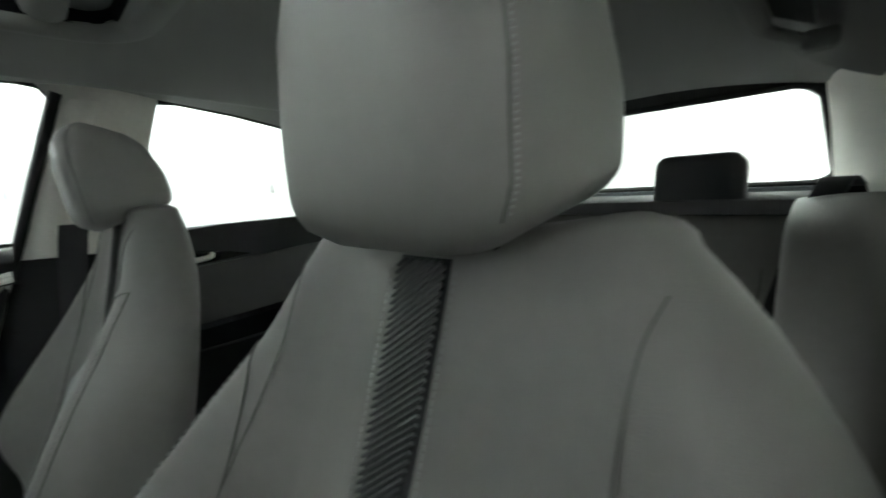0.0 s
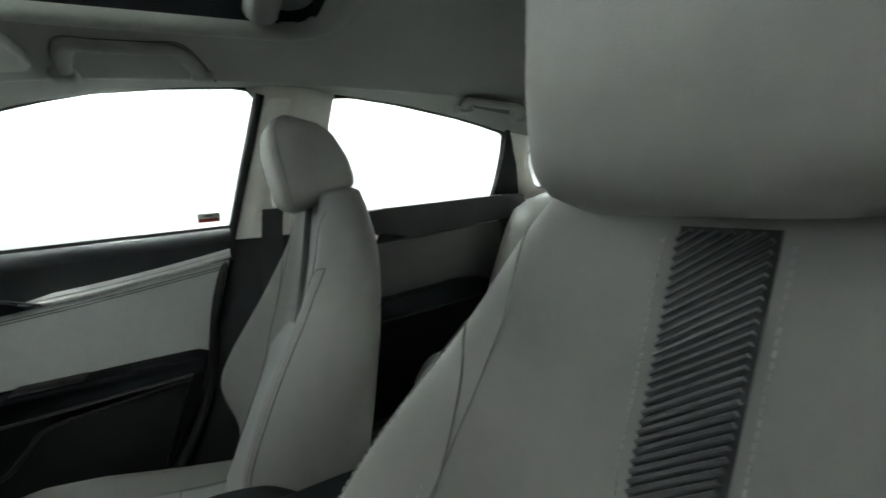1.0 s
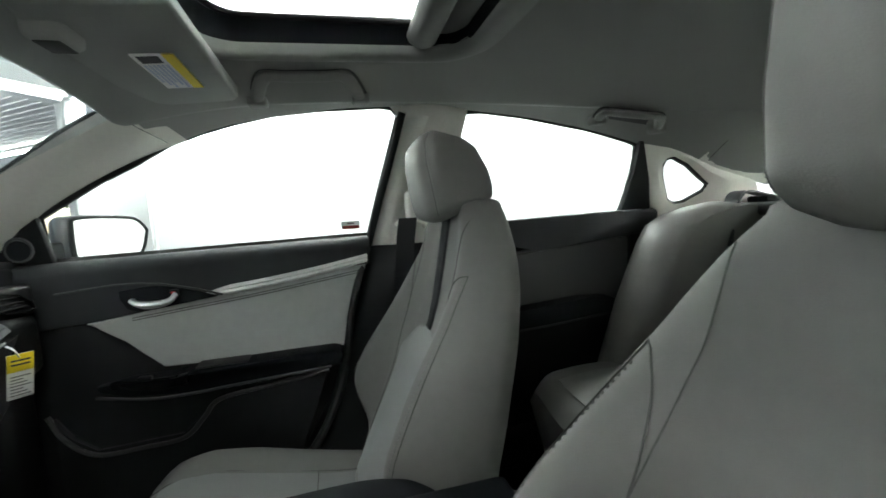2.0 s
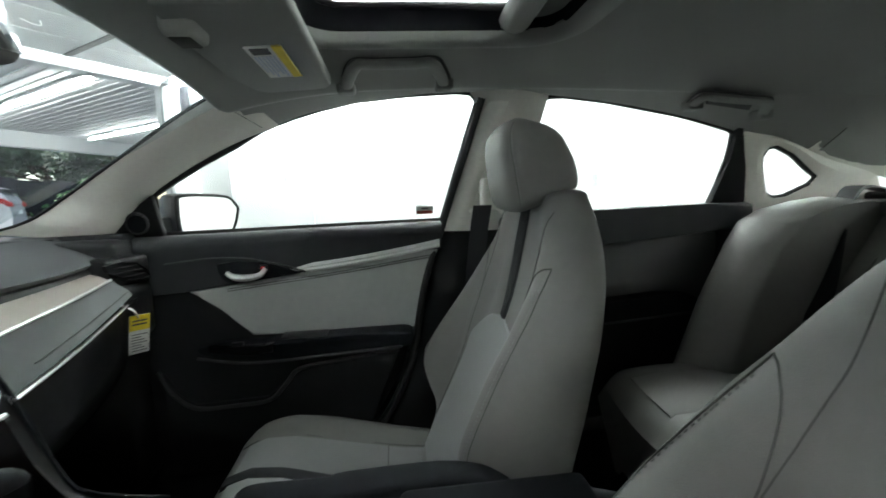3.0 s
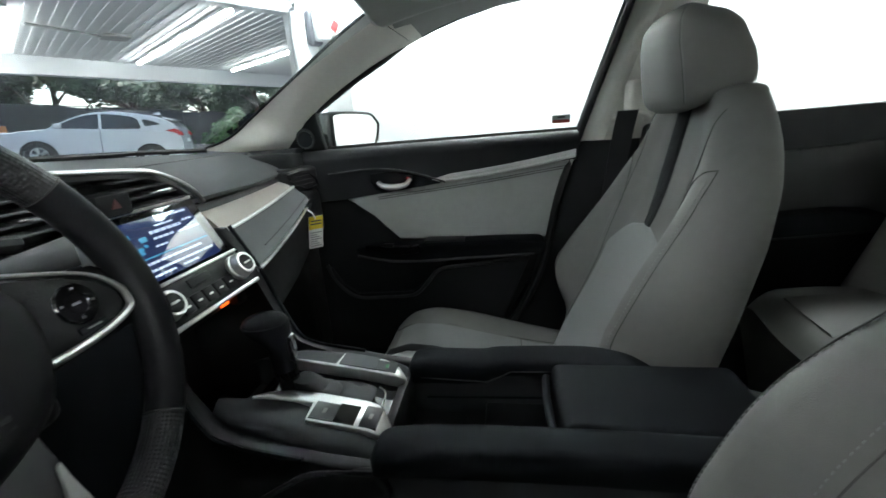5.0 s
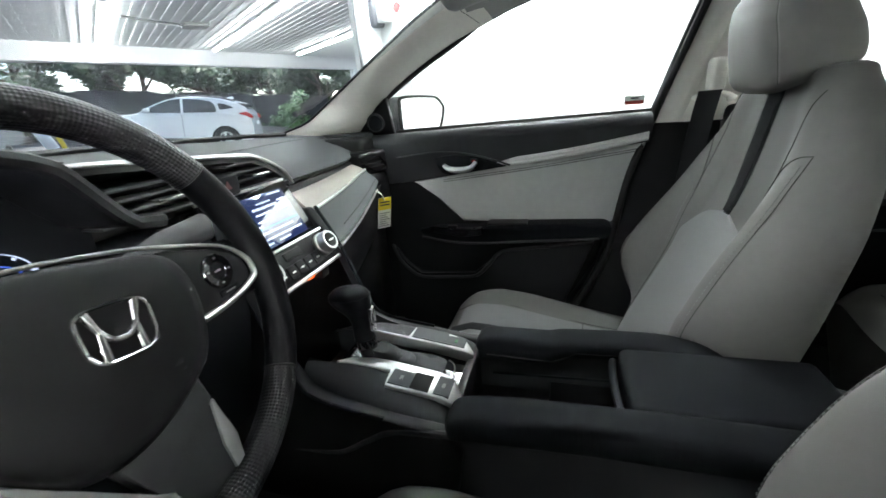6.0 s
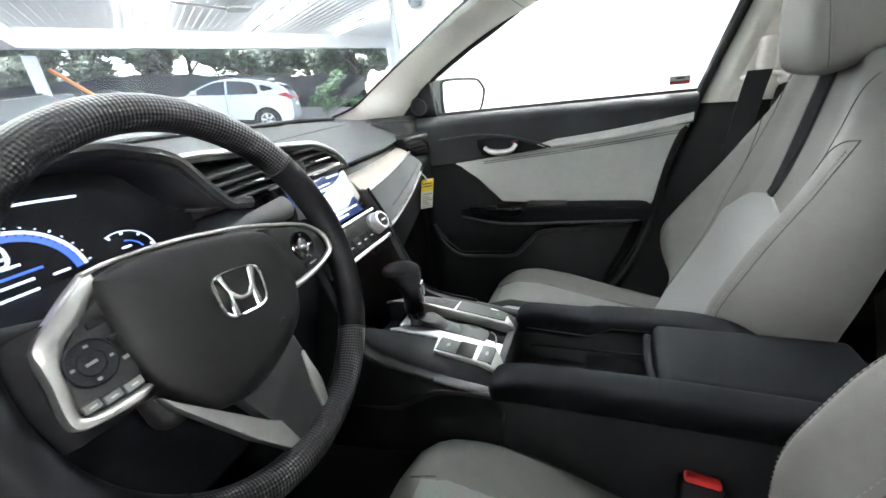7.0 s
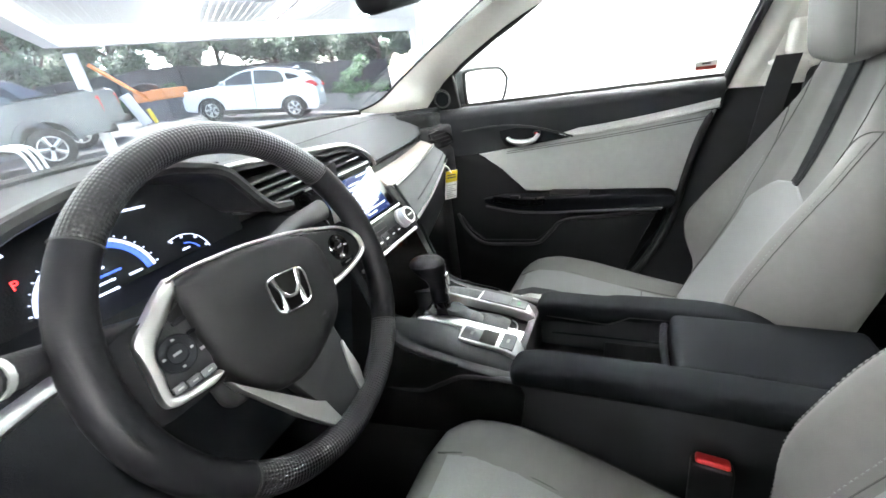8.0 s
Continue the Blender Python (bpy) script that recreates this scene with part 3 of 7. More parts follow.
def back_ring(z, k=1.0, n=48):
    yb = smooth_pl(YB, z)
    ym = 0.5 * (smooth_pl(YC, z) + yb)
    out = []
    for i in range(n + 1):
        a = -math.pi / 2 + math.pi * i / n
        x = half_w(a, z) * math.sin(a)
        out.append(Vector((x * k, ym + (back_front(x, z) - ym) * k, z)))
    for i in range(1, n):
        a = math.pi / 2 - math.pi * i / n
        x = half_w(a, z) * math.sin(a)
        out.append(Vector((x * k, ym + (yb - ym) * math.sqrt(max(1 - abs(math.sin(a)) ** 5, 0)) * k, z)))
    return out


def ribbon(name, parent, mat, line, half, lift=0.003, label=""):
    """A flat band on the backrest's front along (x, z) points."""
    bm = bmesh.new()
    rings = []
    for x, z in line:
        hw = half(z) if callable(half) else half
        r = []
        for k in range(7):
            q = x - hw + 2 * hw * k / 6
            r.append(Vector((q, back_front(q, z) + lift * (1 if 0 < k < 6 else 0.1), z)))
        r += [Vector((p.x, p.y - 0.006, p.z)) for p in r[::-1]]
        rings.append(r)
    skin(bm, rings)
    return part(name, bm, mat, parent, label)


def dashes(line, length, gap, r, f):
    """Short stitches along a line, as one mesh."""
    bm = bmesh.new()
    pts = [f(*p) for p in line]
    acc, on = 0.0, None
    for a, b in zip(pts, pts[1:]):
        d = (b - a).length
        s = 0.0
        while s < d:
            if acc <= 0:
                on = a.lerp(b, s / d)
                acc = length + gap
                e = on + (b - a).normalized() * length
                tube([on, e], r, 4, bm)
            step = 0.0005 * 4
            s += step
            acc -= step
    return bm


def cush_top(x, y):
    """The cushion's upper face."""
    u = min(abs(x) / 0.255, 1.0)
    zc = pl([(0.0, 0.412), (0.12, 0.408), (0.25, 0.418), (0.4, 0.448), (0.5, 0.468), (0.57, 0.468), (0.63, 0.444), (0.66, 0.40)], y)
    zb = pl([(0.0, 0.405), (0.15, 0.420), (0.3, 0.458), (0.42, 0.492), (0.52, 0.509), (0.58, 0.500), (0.63, 0.462), (0.66, 0.40)], y)
    return zc + (zb - zc) * ease(0.45, 0.8, u) - 0.06 * max(u - 0.82, 0) ** 2 / 0.03


def cush_w(y):
    e = min((0.66 - y) / 0.05, 1)
    return 0.255 - 0.03 * (1 - e) ** 2 - 0.015 * ease(0.45, 0.66, y)


def cush_surf(x, y):
    u = min(abs(x) / cush_w(y), 1)
    return 0.33 + (cush_top(x, y) - 0.33) * max(1 - u**8, 0) ** 0.5


def front_seat(name, label):
    t = thing(name, label, "car seat", "front seats")
    zs = [0.36 + 0.645 * i / 44 for i in range(45)]
    bm = bmesh.new()
    rings = [back_ring(z) for z in zs]
    for k, dz in ((0.985, 0.006), (0.94, 0.0115), (0.85, 0.0165), (0.7, 0.02), (0.4, 0.0225)):
        rings.append([Vector((p.x, p.y, 1.005 + dz)) for p in back_ring(1.005, k)])
    for r in rings:
        for p in r:
            p.z += 0.016 * ease(0.35, 0.75, abs(p.x) / 0.19) * ease(0.92, 1.0, p.z)
    skin(bm, rings)
    back = part("backrest", bm, SEAT, t)
    # dark ribbed band down the upper middle
    half = lambda z: pl([(0.77, 0.013), (0.82, 0.019), (0.87, 0.0235), (1.0, 0.0245)], z)
    band = ribbon("centre_band", back, BAND, [(0, 0.775 + 0.23 * i / 18) for i in range(19)], half, 0.003, "dark ribbed fabric band")
    bm = bmesh.new()
    for i in range(52):
        z = 0.748 + 0.0052 * i
        hw = half(z) * 0.94
        a, b = (-hw, z + 0.034), (hw, z)
        lo, hi = max((0.779 - z) / 0.034, 0.0), min((1.003 - z) / 0.034, 1.0)
        a, b = tuple(b[k] + (a[k] - b[k]) * hi for k in (0, 1)), tuple(b[k] + (a[k] - b[k]) * lo for k in (0, 1))
        if hi - lo > 0.15:
            tube([Vector((q[0], back_front(*q) + 0.0042, q[1])) for q in (a, ((a[0] + b[0]) / 2, (a[1] + b[1]) / 2), b)], 0.0015, 6, bm)
    tagged(part("rib", bm, material("band_rib", (0.05, 0.053, 0.056), 0.45, bump=0), back, "slanted raised ribs"), kind="stuff")
    # cloth insert below the band with a round top
    bm = bmesh.new()
    rings = []
    for i in range(26):
        z = 0.44 + 0.335 * i / 25
        hw = 0.128 + 0.016 * (z - 0.44) / 0.25 if z < 0.69 else 0.141 * math.sqrt(max(1 - ((z - 0.69) / 0.0855) ** 2.0, 0.0)) + 0.003
        r = [Vector((q, back_front(q, z) + 0.0035 * (1 if abs(q) < hw * 0.95 else 0), z)) for q in (-hw + 2 * hw * m / 12 for m in range(13))]
        rings.append(r + [Vector((p.x, p.y - 0.008, p.z)) for p in r[::-1]])
    skin(bm, rings)
    part("cloth_insert", bm, SEAT_CLOTH, back, "light grey cloth lower insert")
    on_back = lambda x, z: Vector((x, back_front(x, z) + 0.0014, z + 0.016 * ease(0.35, 0.75, abs(x) / 0.19) * ease(0.92, 1.0, z)))
    for s in (-1, 1):
        seam = [(s * 0.134, 0.44), (s * 0.142, 0.58), (s * 0.149, 0.7), (s * 0.151, 0.8), (s * 0.155, 0.85), (s * 0.165, 0.887), (s * 0.182, 0.907), (s * 0.200, 0.912)]
        part("seam", tube([on_back(p.x, p.y) for p in smooth_path([(x, z, 0) for x, z in seam], 10)], 0.0010, 5), SEAM, back)
        tagged(part("stitching", dashes([(s * (half(0.8 + 0.2 * i / 40) + 0.007), 0.8 + 0.2 * i / 40) for i in range(41)], 0.0032, 0.0022, 0.0008, lambda x, z: Vector((x, back_front(x, z) + 0.003, z))), THREAD, back), kind="stuff")
        upper = [(s * 0.152, 0.79), (s * 0.149, 0.85), (s * 0.147, 0.89), (s * 0.144, 0.93), (s * 0.146, 0.965), (s * 0.152, 0.985)]
        part("upper_seam", tube([on_back(p.x, p.y) + Vector((0, 0.0006, 0)) for p in smooth_path([(x, z, 0) for x, z in upper], 10)], 0.0008, 5), SEAM, back)
        bolster = [(s * 0.218, 0.46), (s * 0.224, 0.6), (s * 0.224, 0.72), (s * 0.217, 0.82), (s * 0.210, 0.865), (s * 0.204, 0.895), (s * 0.200, 0.912)]
        part("piping", tube([on_back(p.x, p.y) for p in smooth_path([(x, z, 0) for x, z in bolster], 10)], 0.0010, 5), SEAM, back)
        tagged(part("stitching", dashes([(x, z) for x, z, _ in (tuple(p) for p in smooth_path([(x + s * 0.007, z, 0) for x, z in seam[:4]], 10))], 0.0035, 0.003, 0.0009, on_back), THREAD, back), kind="stuff")
        tagged(part("stitching", dashes([(x, z) for x, z, _ in (tuple(p) for p in smooth_path([(x - s * 0.0065, z, 0) for x, z in bolster[:6]], 10))], 0.0035, 0.003, 0.0009, on_back), THREAD, back), kind="stuff")
    # headrest
    def hr_point(k, a):
        """A wedge, deep and low at the rear, its rings leaning forward."""
        e = min(k / 0.14, (1 - k) / 0.20, 1)
        inset = 0.020 * (1 - math.sqrt(max(1 - (1 - e) ** 2, 0)))
        w = pl([(0, 0.098), (0.15, 0.107), (0.4, 0.108), (0.8, 0.099), (1, 0.090)], k) - inset
        yf = pl([(0, 0.030), (0.3, 0.040), (0.65, 0.048), (0.85, 0.046), (1, 0.036)], k) - inset
        yb = pl([(0, -0.090), (0.1, -0.099), (0.25, -0.100), (0.5, -0.092), (0.8, -0.072), (1, -0.050)], k) + inset
        c, s = math.cos(a), math.sin(a)
        yc, d = (yf + yb) / 2, (yf - yb) / 2
        x = w * math.copysign(abs(c) ** 0.38, c) * (1 - 0.06 * max(s, 0) ** 2)
        yy = yc + d * math.copysign(abs(s) ** (0.42 if s > 0 else 0.46), s)
        t_ = (yy - yb) / (yf - yb)
        zf, zb = 0.996 + 0.172 * k, 1.028 + 0.128 * k
        return Vector((x, yy, zb + (zf - zb) * t_ + 0.004 * (1 - (x / 0.108) ** 2) * k))

    bm = bmesh.new()
    skin(bm, [[hr_point(1 - (1 - i / 26) ** 1.0, 2 * math.pi * m / 56) for m in range(56)] for i in range(27)])
    hr = part("headrest", bm, SEAT, t)
    for s in (-1, 1):
        ang = radians(34 if s > 0 else 146)
        line = [hr_point(0.07 + 0.88 * i / 40, ang) for i in range(41)]
        part("seam", tube([p + Vector((-s * 0.0003, -0.0003, 0)) for p in line], 0.0010, 5), SEAM, hr)
        bm = bmesh.new()
        for i in range(1, 60):
            q, q2 = hr_point(0.07 + 0.88 * i / 60, ang - s * 0.035), hr_point(0.07 + 0.88 * i / 60, ang - s * 0.075)
            o = Vector((s * 0.0004, 0.0004, 0))
            tube([q + o, q2 + o + Vector((0, 0, 0.0004))], 0.0006, 4, bm)
        tagged(part("stitching", bm, THREAD, hr), kind="stuff")
        part("headrest_post", tube([(s * 0.055, -0.035, 0.985), (s * 0.055, -0.03, 1.04)], 0.006), CHROME, t)
    # cushion
    bm = bmesh.new()
    rings = []
    for i in range(27):
        y = 0.02 + 0.64 * i / 26
        e = min((0.66 - y) / 0.05, 1)
        w = 0.255 - 0.03 * (1 - e) ** 2 - 0.015 * ease(0.45, 0.66, y)
        up = [Vector((w * math.sin(-math.pi / 2 + math.pi * m / 24), y, 0)) for m in range(25)]
        for p in up:
            u = abs(p.x) / w
            zt = cush_top(p.x, y)
            p.z = 0.33 + (zt - 0.33) * max(1 - u**8, 0) ** 0.5
        down = [Vector((p.x, y, 0.30 + (0.05 * (1 - e)))) for p in up[::-1]]
        rings.append(up + down)
    skin(bm, rings)
    cu = part("cushion", bm, SEAT, t)

    def lay(name, x_of, y0, y1, mat, lift, label="", n=24):
        bm = bmesh.new()
        rings = []
        for i in range(n + 1):
            y = y0 + (y1 - y0) * i / n
            a, b = x_of(y)
            r = [Vector((a + (b - a) * m / 10, y, cush_top(a + (b - a) * m / 10, y) + lift * (1 if 0 < m < 10 else 0))) for m in range(11)]
            rings.append(r + [Vector((p.x, p.y, p.z - 0.008)) for p in r[::-1]])
        skin(bm, rings)
        return part(name, bm, mat, cu, label)

    lay("cloth_insert", lambda y: (-0.128 - 0.02 * (y - 0.1), 0.128 + 0.02 * (y - 0.1)), 0.09, 0.612, SEAT_CLOTH, 0.003, "light grey cloth middle of the cushion")
    lay("dark_band", lambda y: (0.0 - 0.13 * (0.6 - y), 0.038 - 0.13 * (0.6 - y)), 0.27, 0.628, BAND, 0.0045, "dark fabric band")
    part("cross_seam", tube([Vector((x, 0.285, cush_top(x, 0.285) + 0.0036)) for x in (-0.132 + 0.264 * k / 12 for k in range(13))], 0.0012, 5), SEAM, cu)
    for s in (-1, 1):
        part("seam", tube(smooth_path([Vector((s * (0.132 + 0.02 * (y - 0.1)), y, cush_surf(s * 0.135, y) + 0.0005)) for y in (0.08, 0.2, 0.3, 0.4, 0.5, 0.58, 0.63)], 5), 0.0014, 5), SEAM, cu)
        edge = smooth_path([Vector((s * 0.218, y, cush_surf(s * 0.218, y) + 0.0005)) for y in (0.1, 0.2, 0.3, 0.4, 0.48, 0.55)], 6)
        part("piping", tube(edge, 0.0013, 5), SEAM, cu)
        tagged(part("stitching", dashes([tuple(p + Vector((-s * 0.006, 0, 0.0008))) for p in edge], 0.0035, 0.003, 0.0007, lambda x, y, z: Vector((x, y, z))), THREAD, cu), kind="stuff")
        part("side_skirt", prism([(0.02, 0.25), (0.62, 0.25), (0.60, 0.335), (0.02, 0.36)], "x", s * 0.23 - 0.012, s * 0.23 + 0.012, 0.006), BLACK, t, "black plastic side cover")
        part("seat_rail", box(s * 0.18 - 0.02, s * 0.18 + 0.02, 0.0, 0.55, 0.2, 0.26, 0.004), BLACK, t)
    part("rear_joint", prism([(0.0, 0.33), (0.16, 0.33), (0.18, 0.40), (0.05, 0.44), (-0.02, 0.40)], "x", -0.225, 0.225, 0.015), BLACK, t)
    return t


pass_seat = front_seat("front_seat", "grey leatherette front passenger seat with a dark centre band")
pass_seat.matrix_basis = pose(0.37, 0, 0)
DRIVER_POSE = pose(-0.365, 0, 0) @ Matrix.Translation((0, 0.04, 0.43)) @ pose(0, 0, 0, 7.5) @ Matrix.Translation((0, -0.03, -0.432))
BULGE[0], WING[0] = 0.043, 0.0
drv = front_seat("front_seat", "grey leatherette driver's seat with a dark ribbed centre band")
drv.matrix_basis = DRIVER_POSE
for c in drv.children:
    if c.name.startswith("cushion"):
        c.location.y -= 0.042
    if c.name.startswith("backrest"):
        c.scale.x = 0.965
    if c.name.startswith("headrest") and "post" not in c.name:
        c.scale = (1.0, 1.0, 1.16)
        c.location.z -= 0.146

# seat belt of the front passenger
belt = thing("seat_belt", "black webbing seat belt hanging from the centre pillar", "seat belt")
part("guide", tube(smooth_path([(0.606, 0.046, 0.985), (0.602, 0.036, 0.994), (0.600, 0.008, 0.997), (0.602, -0.02, 0.993), (0.606, -0.03, 0.983)], 5), lambda u: 0.0055 + 0.006 * abs(2 * u - 1) ** 3, 10), CREAM, belt, "beige belt guide")
part("anchor_cover", box(0.603, 0.66, -0.016, 0.016, 1.0, 1.075, 0.011, 3), CREAM, belt, "beige plastic anchor cover")
bm = bmesh.new()
wl_pts = smooth_path([(0.592, 0.02, 1.005), (0.60, 0.03, 0.93), (0.625, 0.045, 0.75), (0.645, 0.06, 0.55), (0.65, 0.07, 0.3)], 6)
rings = [[p + Vector((0, -0.024, 0)), p + Vector((0, 0.024, 0)), p + Vector((0.002, 0.024, 0)), p + Vector((0.002, -0.024, 0))] for p in wl_pts]
skin(bm, rings)
part("webbing", bm, BAND, belt)
part("tongue", box(0.585, 0.60, 0.0, 0.045, 0.80, 0.835, 0.004), BLACK, belt)

buckle = thing("belt_buckle", "seat belt buckle with a red release button beside the console", "buckle")
part("housing", box(-0.026, 0.026, -0.014, 0.014, -0.09, 0.0, 0.006, 3), BLACK, buckle)
part("release_button", box(-0.021, 0.021, -0.009, 0.011, -0.012, 0.006, 0.004, 3), RED, buckle, "red release button")
buckle.matrix_world = pose(-0.138, 0.207, 0.533, 16, 0, 84)

# ---- rear bench ----
bench = thing("rear_bench", "grey upholstered rear bench seat", "rear seat")


def bench_cushion(u, v):
    x, y = -0.62 + 1.24 * u, -0.295 - 0.50 * v
    z = 0.538 + 0.014 * math.sin(math.pi * min(v * 1.4, 1)) - 0.012 * math.exp(-((x / 0.12) ** 2)) - 0.05 * max(abs(2 * u - 1) - 0.9, 0) ** 2 / 0.01
    return Vector((x, y + 0.02 * math.cos(math.pi * min(abs(abs(x) - 0.33) / 0.33, 1)) * (1 - v), z - 0.045 * max(0.13 - v, 0) ** 2 / 0.0169))


part("cushion", sheet(bench_cushion, 36, 24, 0.26, (0, -0.25, -1)), SEAT, bench)
for x in (-0.42, 0.42):
    bm = bmesh.new()
    skin(bm, [[bench_cushion((x + dx + 0.62) / 1.24, v) + Vector((0, 0, dz)) for dx, dz in ((-0.10, -0.004), (-0.09, 0.004), (0, 0.005), (0.09, 0.004), (0.10, -0.004))] for v in (0.10, 0.2, 0.35, 0.5, 0.65, 0.8)], closed=True)
    part("cushion_panel", bm, SEAT, bench, "sewn middle panel of the rear cushion")


def bench_back(u, v):
    x = -0.60 + 1.20 * u
    y, z = -0.73 - 0.31 * v, 0.50 + 0.485 * v
    c = abs(abs(x) - 0.30) / 0.30
    return Vector((x, y + 0.02 * ease(0.55, 0.95, c) * (1 - v) ** 0.5 - 0.05 * max(v - 0.9, 0) ** 2 / 0.01, z - 0.03 * max(abs(2 * u - 1) - 0.8, 0) / 0.2 * v))


part("backrest", sheet(bench_back, 40, 20, 0.10, (0, -0.8, -0.4)), SEAT, bench)
for s in (-1, 1):
    # padded wing between the backrest and the door
    bm = bmesh.new()
    rings = []
    for x, k in ((0.635, 0.9), (0.625, 0.3), (0.61, 0.06), (0.585, 0.0), (0.555, 0.08), (0.525, 0.3), (0.50, 0.62), (0.485, 1.0)):
        front = [(-0.515, 0.47), (-0.535, 0.54), (-0.60, 0.72), (-0.675, 0.88), (-0.71, 0.935), (-0.77, 0.965), (-0.86, 0.985), (-0.95, 0.996)]
        back_ = [(-0.68, 0.47), (-0.69, 0.54), (-0.735, 0.70), (-0.80, 0.87), (-0.835, 0.93), (-0.89, 0.955), (-0.95, 0.97), (-1.0, 0.975)]
        e = k * 0.5
        rings.append([(s * x, a[0] + (b[0] - a[0]) * e, a[1] + (b[1] - a[1]) * e) for a, b in zip(front, back_)] + [(s * x, -1.06, 0.97), (s * x, -0.80, 0.47)])
    skin(bm, rings)
    part("side_wing", bm, SEAT, bench, "padded wing of the rear backrest")
for x in (-0.30, 0.30):
    for s in (-1, 1):
        part("seam", tube(smooth_path([bench_back((x + s * 0.14 + 0.6) / 1.2, v) + Vector((0, 0.002, 0.001)) for v in (0.02, 0.3, 0.6, 0.97)], 4), 0.003, 5), SEAM, bench)
for x in (-0.295, 0.295):
    h = thing("rear_headrest", "dark padded rear headrest on the rear bench", "headrest", "rear headrests")
    bm = box(-0.095, 0.095, -0.045, 0.045, -0.085, 0.07, 0.03, 5)
    part("pad", bm, material("rear_headrest_cloth", (0.045, 0.047, 0.05), 0.8, vary=0.1, scale=300, fine=1000), h)
    for s in (-1, 1):
        part("post", tube([(s * 0.05, 0, -0.10), (s * 0.05, 0, -0.05)], 0.006), CHROME, h)
    h.matrix_world = pose(x, -1.07, 1.02, 8)
for s in (-1, 1):
    rb = thing("rear_seat_belt", "black webbing seat belt over the rear backrest", "seat belt", "rear seat belts")
    pts = smooth_path([(s * 0.56, -1.14, 0.998), (s * 0.54, -1.0, 1.012), (s * 0.515, -0.93, 0.93), (s * 0.475, -0.86, 0.76), (s * 0.44, -0.76, 0.56)], 6)
    bm = bmesh.new()
    skin(bm, [[p + Vector((-0.024, 0.004, 0.004)), p + Vector((0.024, 0.004, 0.004)), p + Vector((0.024, 0.012, 0.010)), p + Vector((-0.024, 0.012, 0.010))] for p in pts])
    part("webbing", bm, BAND, rb)
    part("guide", box(s * 0.585 - 0.035, s * 0.585 + 0.035, -1.19, -1.12, 0.98, 1.005, 0.008), BLACK, rb)

for sx in (-1, 1):
    structure("door_sill", box(sx * 0.745 - 0.06, sx * 0.745 + 0.06, -1.3, 1.3, 0.1, 0.3, 0.02), BLACK, "black plastic door sill", "sill")
structure("kick_panel", box(0.70, 0.80, 0.93, 1.3, 0.2, 0.95, 0.01), BLACK, "black kick panel in the footwell", "wall")
structure("kick_panel_left", box(-0.80, -0.70, 0.95, 1.3, 0.2, 0.95, 0.01), BLACK, "black kick panel in the footwell", "wall")
# unseen panel, added to keep low light off the driver's seat
structure("driver_door", box(-0.80, -0.745, -0.06, 0.95, 0.25, 0.95, 0.02), BLACK, "plain black panel added unseen on the driver's side to block light", "wall")
structure("rear_arch", box(0.66, 0.80, -1.3, -0.70, 0.2, 0.95, 0.02), BLACK, "black wheel arch lining beside the bench", "wall")


# ---- front passenger door ----
# grained plastic lightened to put the door's edge highlights into its colour
PALE_EDGE = material("pale_edge", (0.030, 0.030, 0.031), 0.42, vary=0.1, scale=80, bump=0.3, fine=700, spec=0.35)
door = thing("front_passenger_door", "closed front passenger door lined in black and grey", "car door")


def plate(name, outline, x_in, mat, parent, thick=0.012, bev=0.004, label="", bulge=0.0):
    """A panel in the side plane from (y, z) corners; x_in a number or a function of (y, z)."""
    fx = x_in if callable(x_in) else (lambda y, z: x_in)
    bm = bmesh.new()
    skin(bm, [[(fx(y, z), y, z) for y, z in outline], [(fx(y, z) + thick, y, z) for y, z in outline]])
    if bev:
        bmesh.ops.bevel(bm, geom=bm.edges[:], offset=bev, segments=2, profile=0.5, affect="EDGES", clamp_overlap=True)
    return part(name, bm, mat, parent, label)


def rear_edge(z):
    return pl([(0.27, 0.43), (0.37, 0.335), (0.47, 0.262), (0.55, 0.232), (0.66, 0.205), (0.75, 0.18), (0.88, 0.125), (0.96, 0.112)], z)


# sill pad under the window, rolled over at the top
def sill(u, v):
    y = 0.93 + (rear_edge(0.93) - 0.93) * u
    ztop = 0.948 + 0.014 * u
    zlow = pl([(0.0, 0.79), (0.18, 0.80), (0.50, 0.833), (1.0, 0.886)], u)
    a = v * math.pi / 2
    if v < 0.5:
        k = v / 0.5 * math.pi / 2
        return Vector((0.722 - 0.045 * math.sin(k), y, ztop - 0.03 * (1 - math.cos(k))))
    k = (v - 0.5) / 0.5
    return Vector((0.677 + 0.020 * k, y, ztop - 0.03 + (zlow - ztop + 0.03) * k))


part("sill_pad", sheet(sill, 40, 24, 0.03, (1, 0, -0.2)), DARK_PAD, door, "black grained upper door pad")
insert = [(0.80, 0.797), (0.66, 0.815), (0.53, 0.834), (0.33, 0.862), (0.127, 0.886), (0.16, 0.78), (0.203, 0.662), (0.42, 0.664), (0.645, 0.668), (0.675, 0.70), (0.72, 0.745), (0.765, 0.782)]
plate("grey_insert", insert, lambda y, z: 0.699 - 0.004, DOOR_GREY, door, 0.02, 0.004, "grey leatherette door insert")
for dz in (0.0, 0.006):
    part("insert_stitching", tube(smooth_path([(0.6945, 0.70, 0.795 + dz), (0.6945, 0.58, 0.808 + dz), (0.6945, 0.40, 0.828 + dz), (0.6945, 0.15, 0.862 + dz)], 6), 0.0013, 5), SEAM, door)
# chrome strip, tapered to the front
bm = bmesh.new()
rings = []
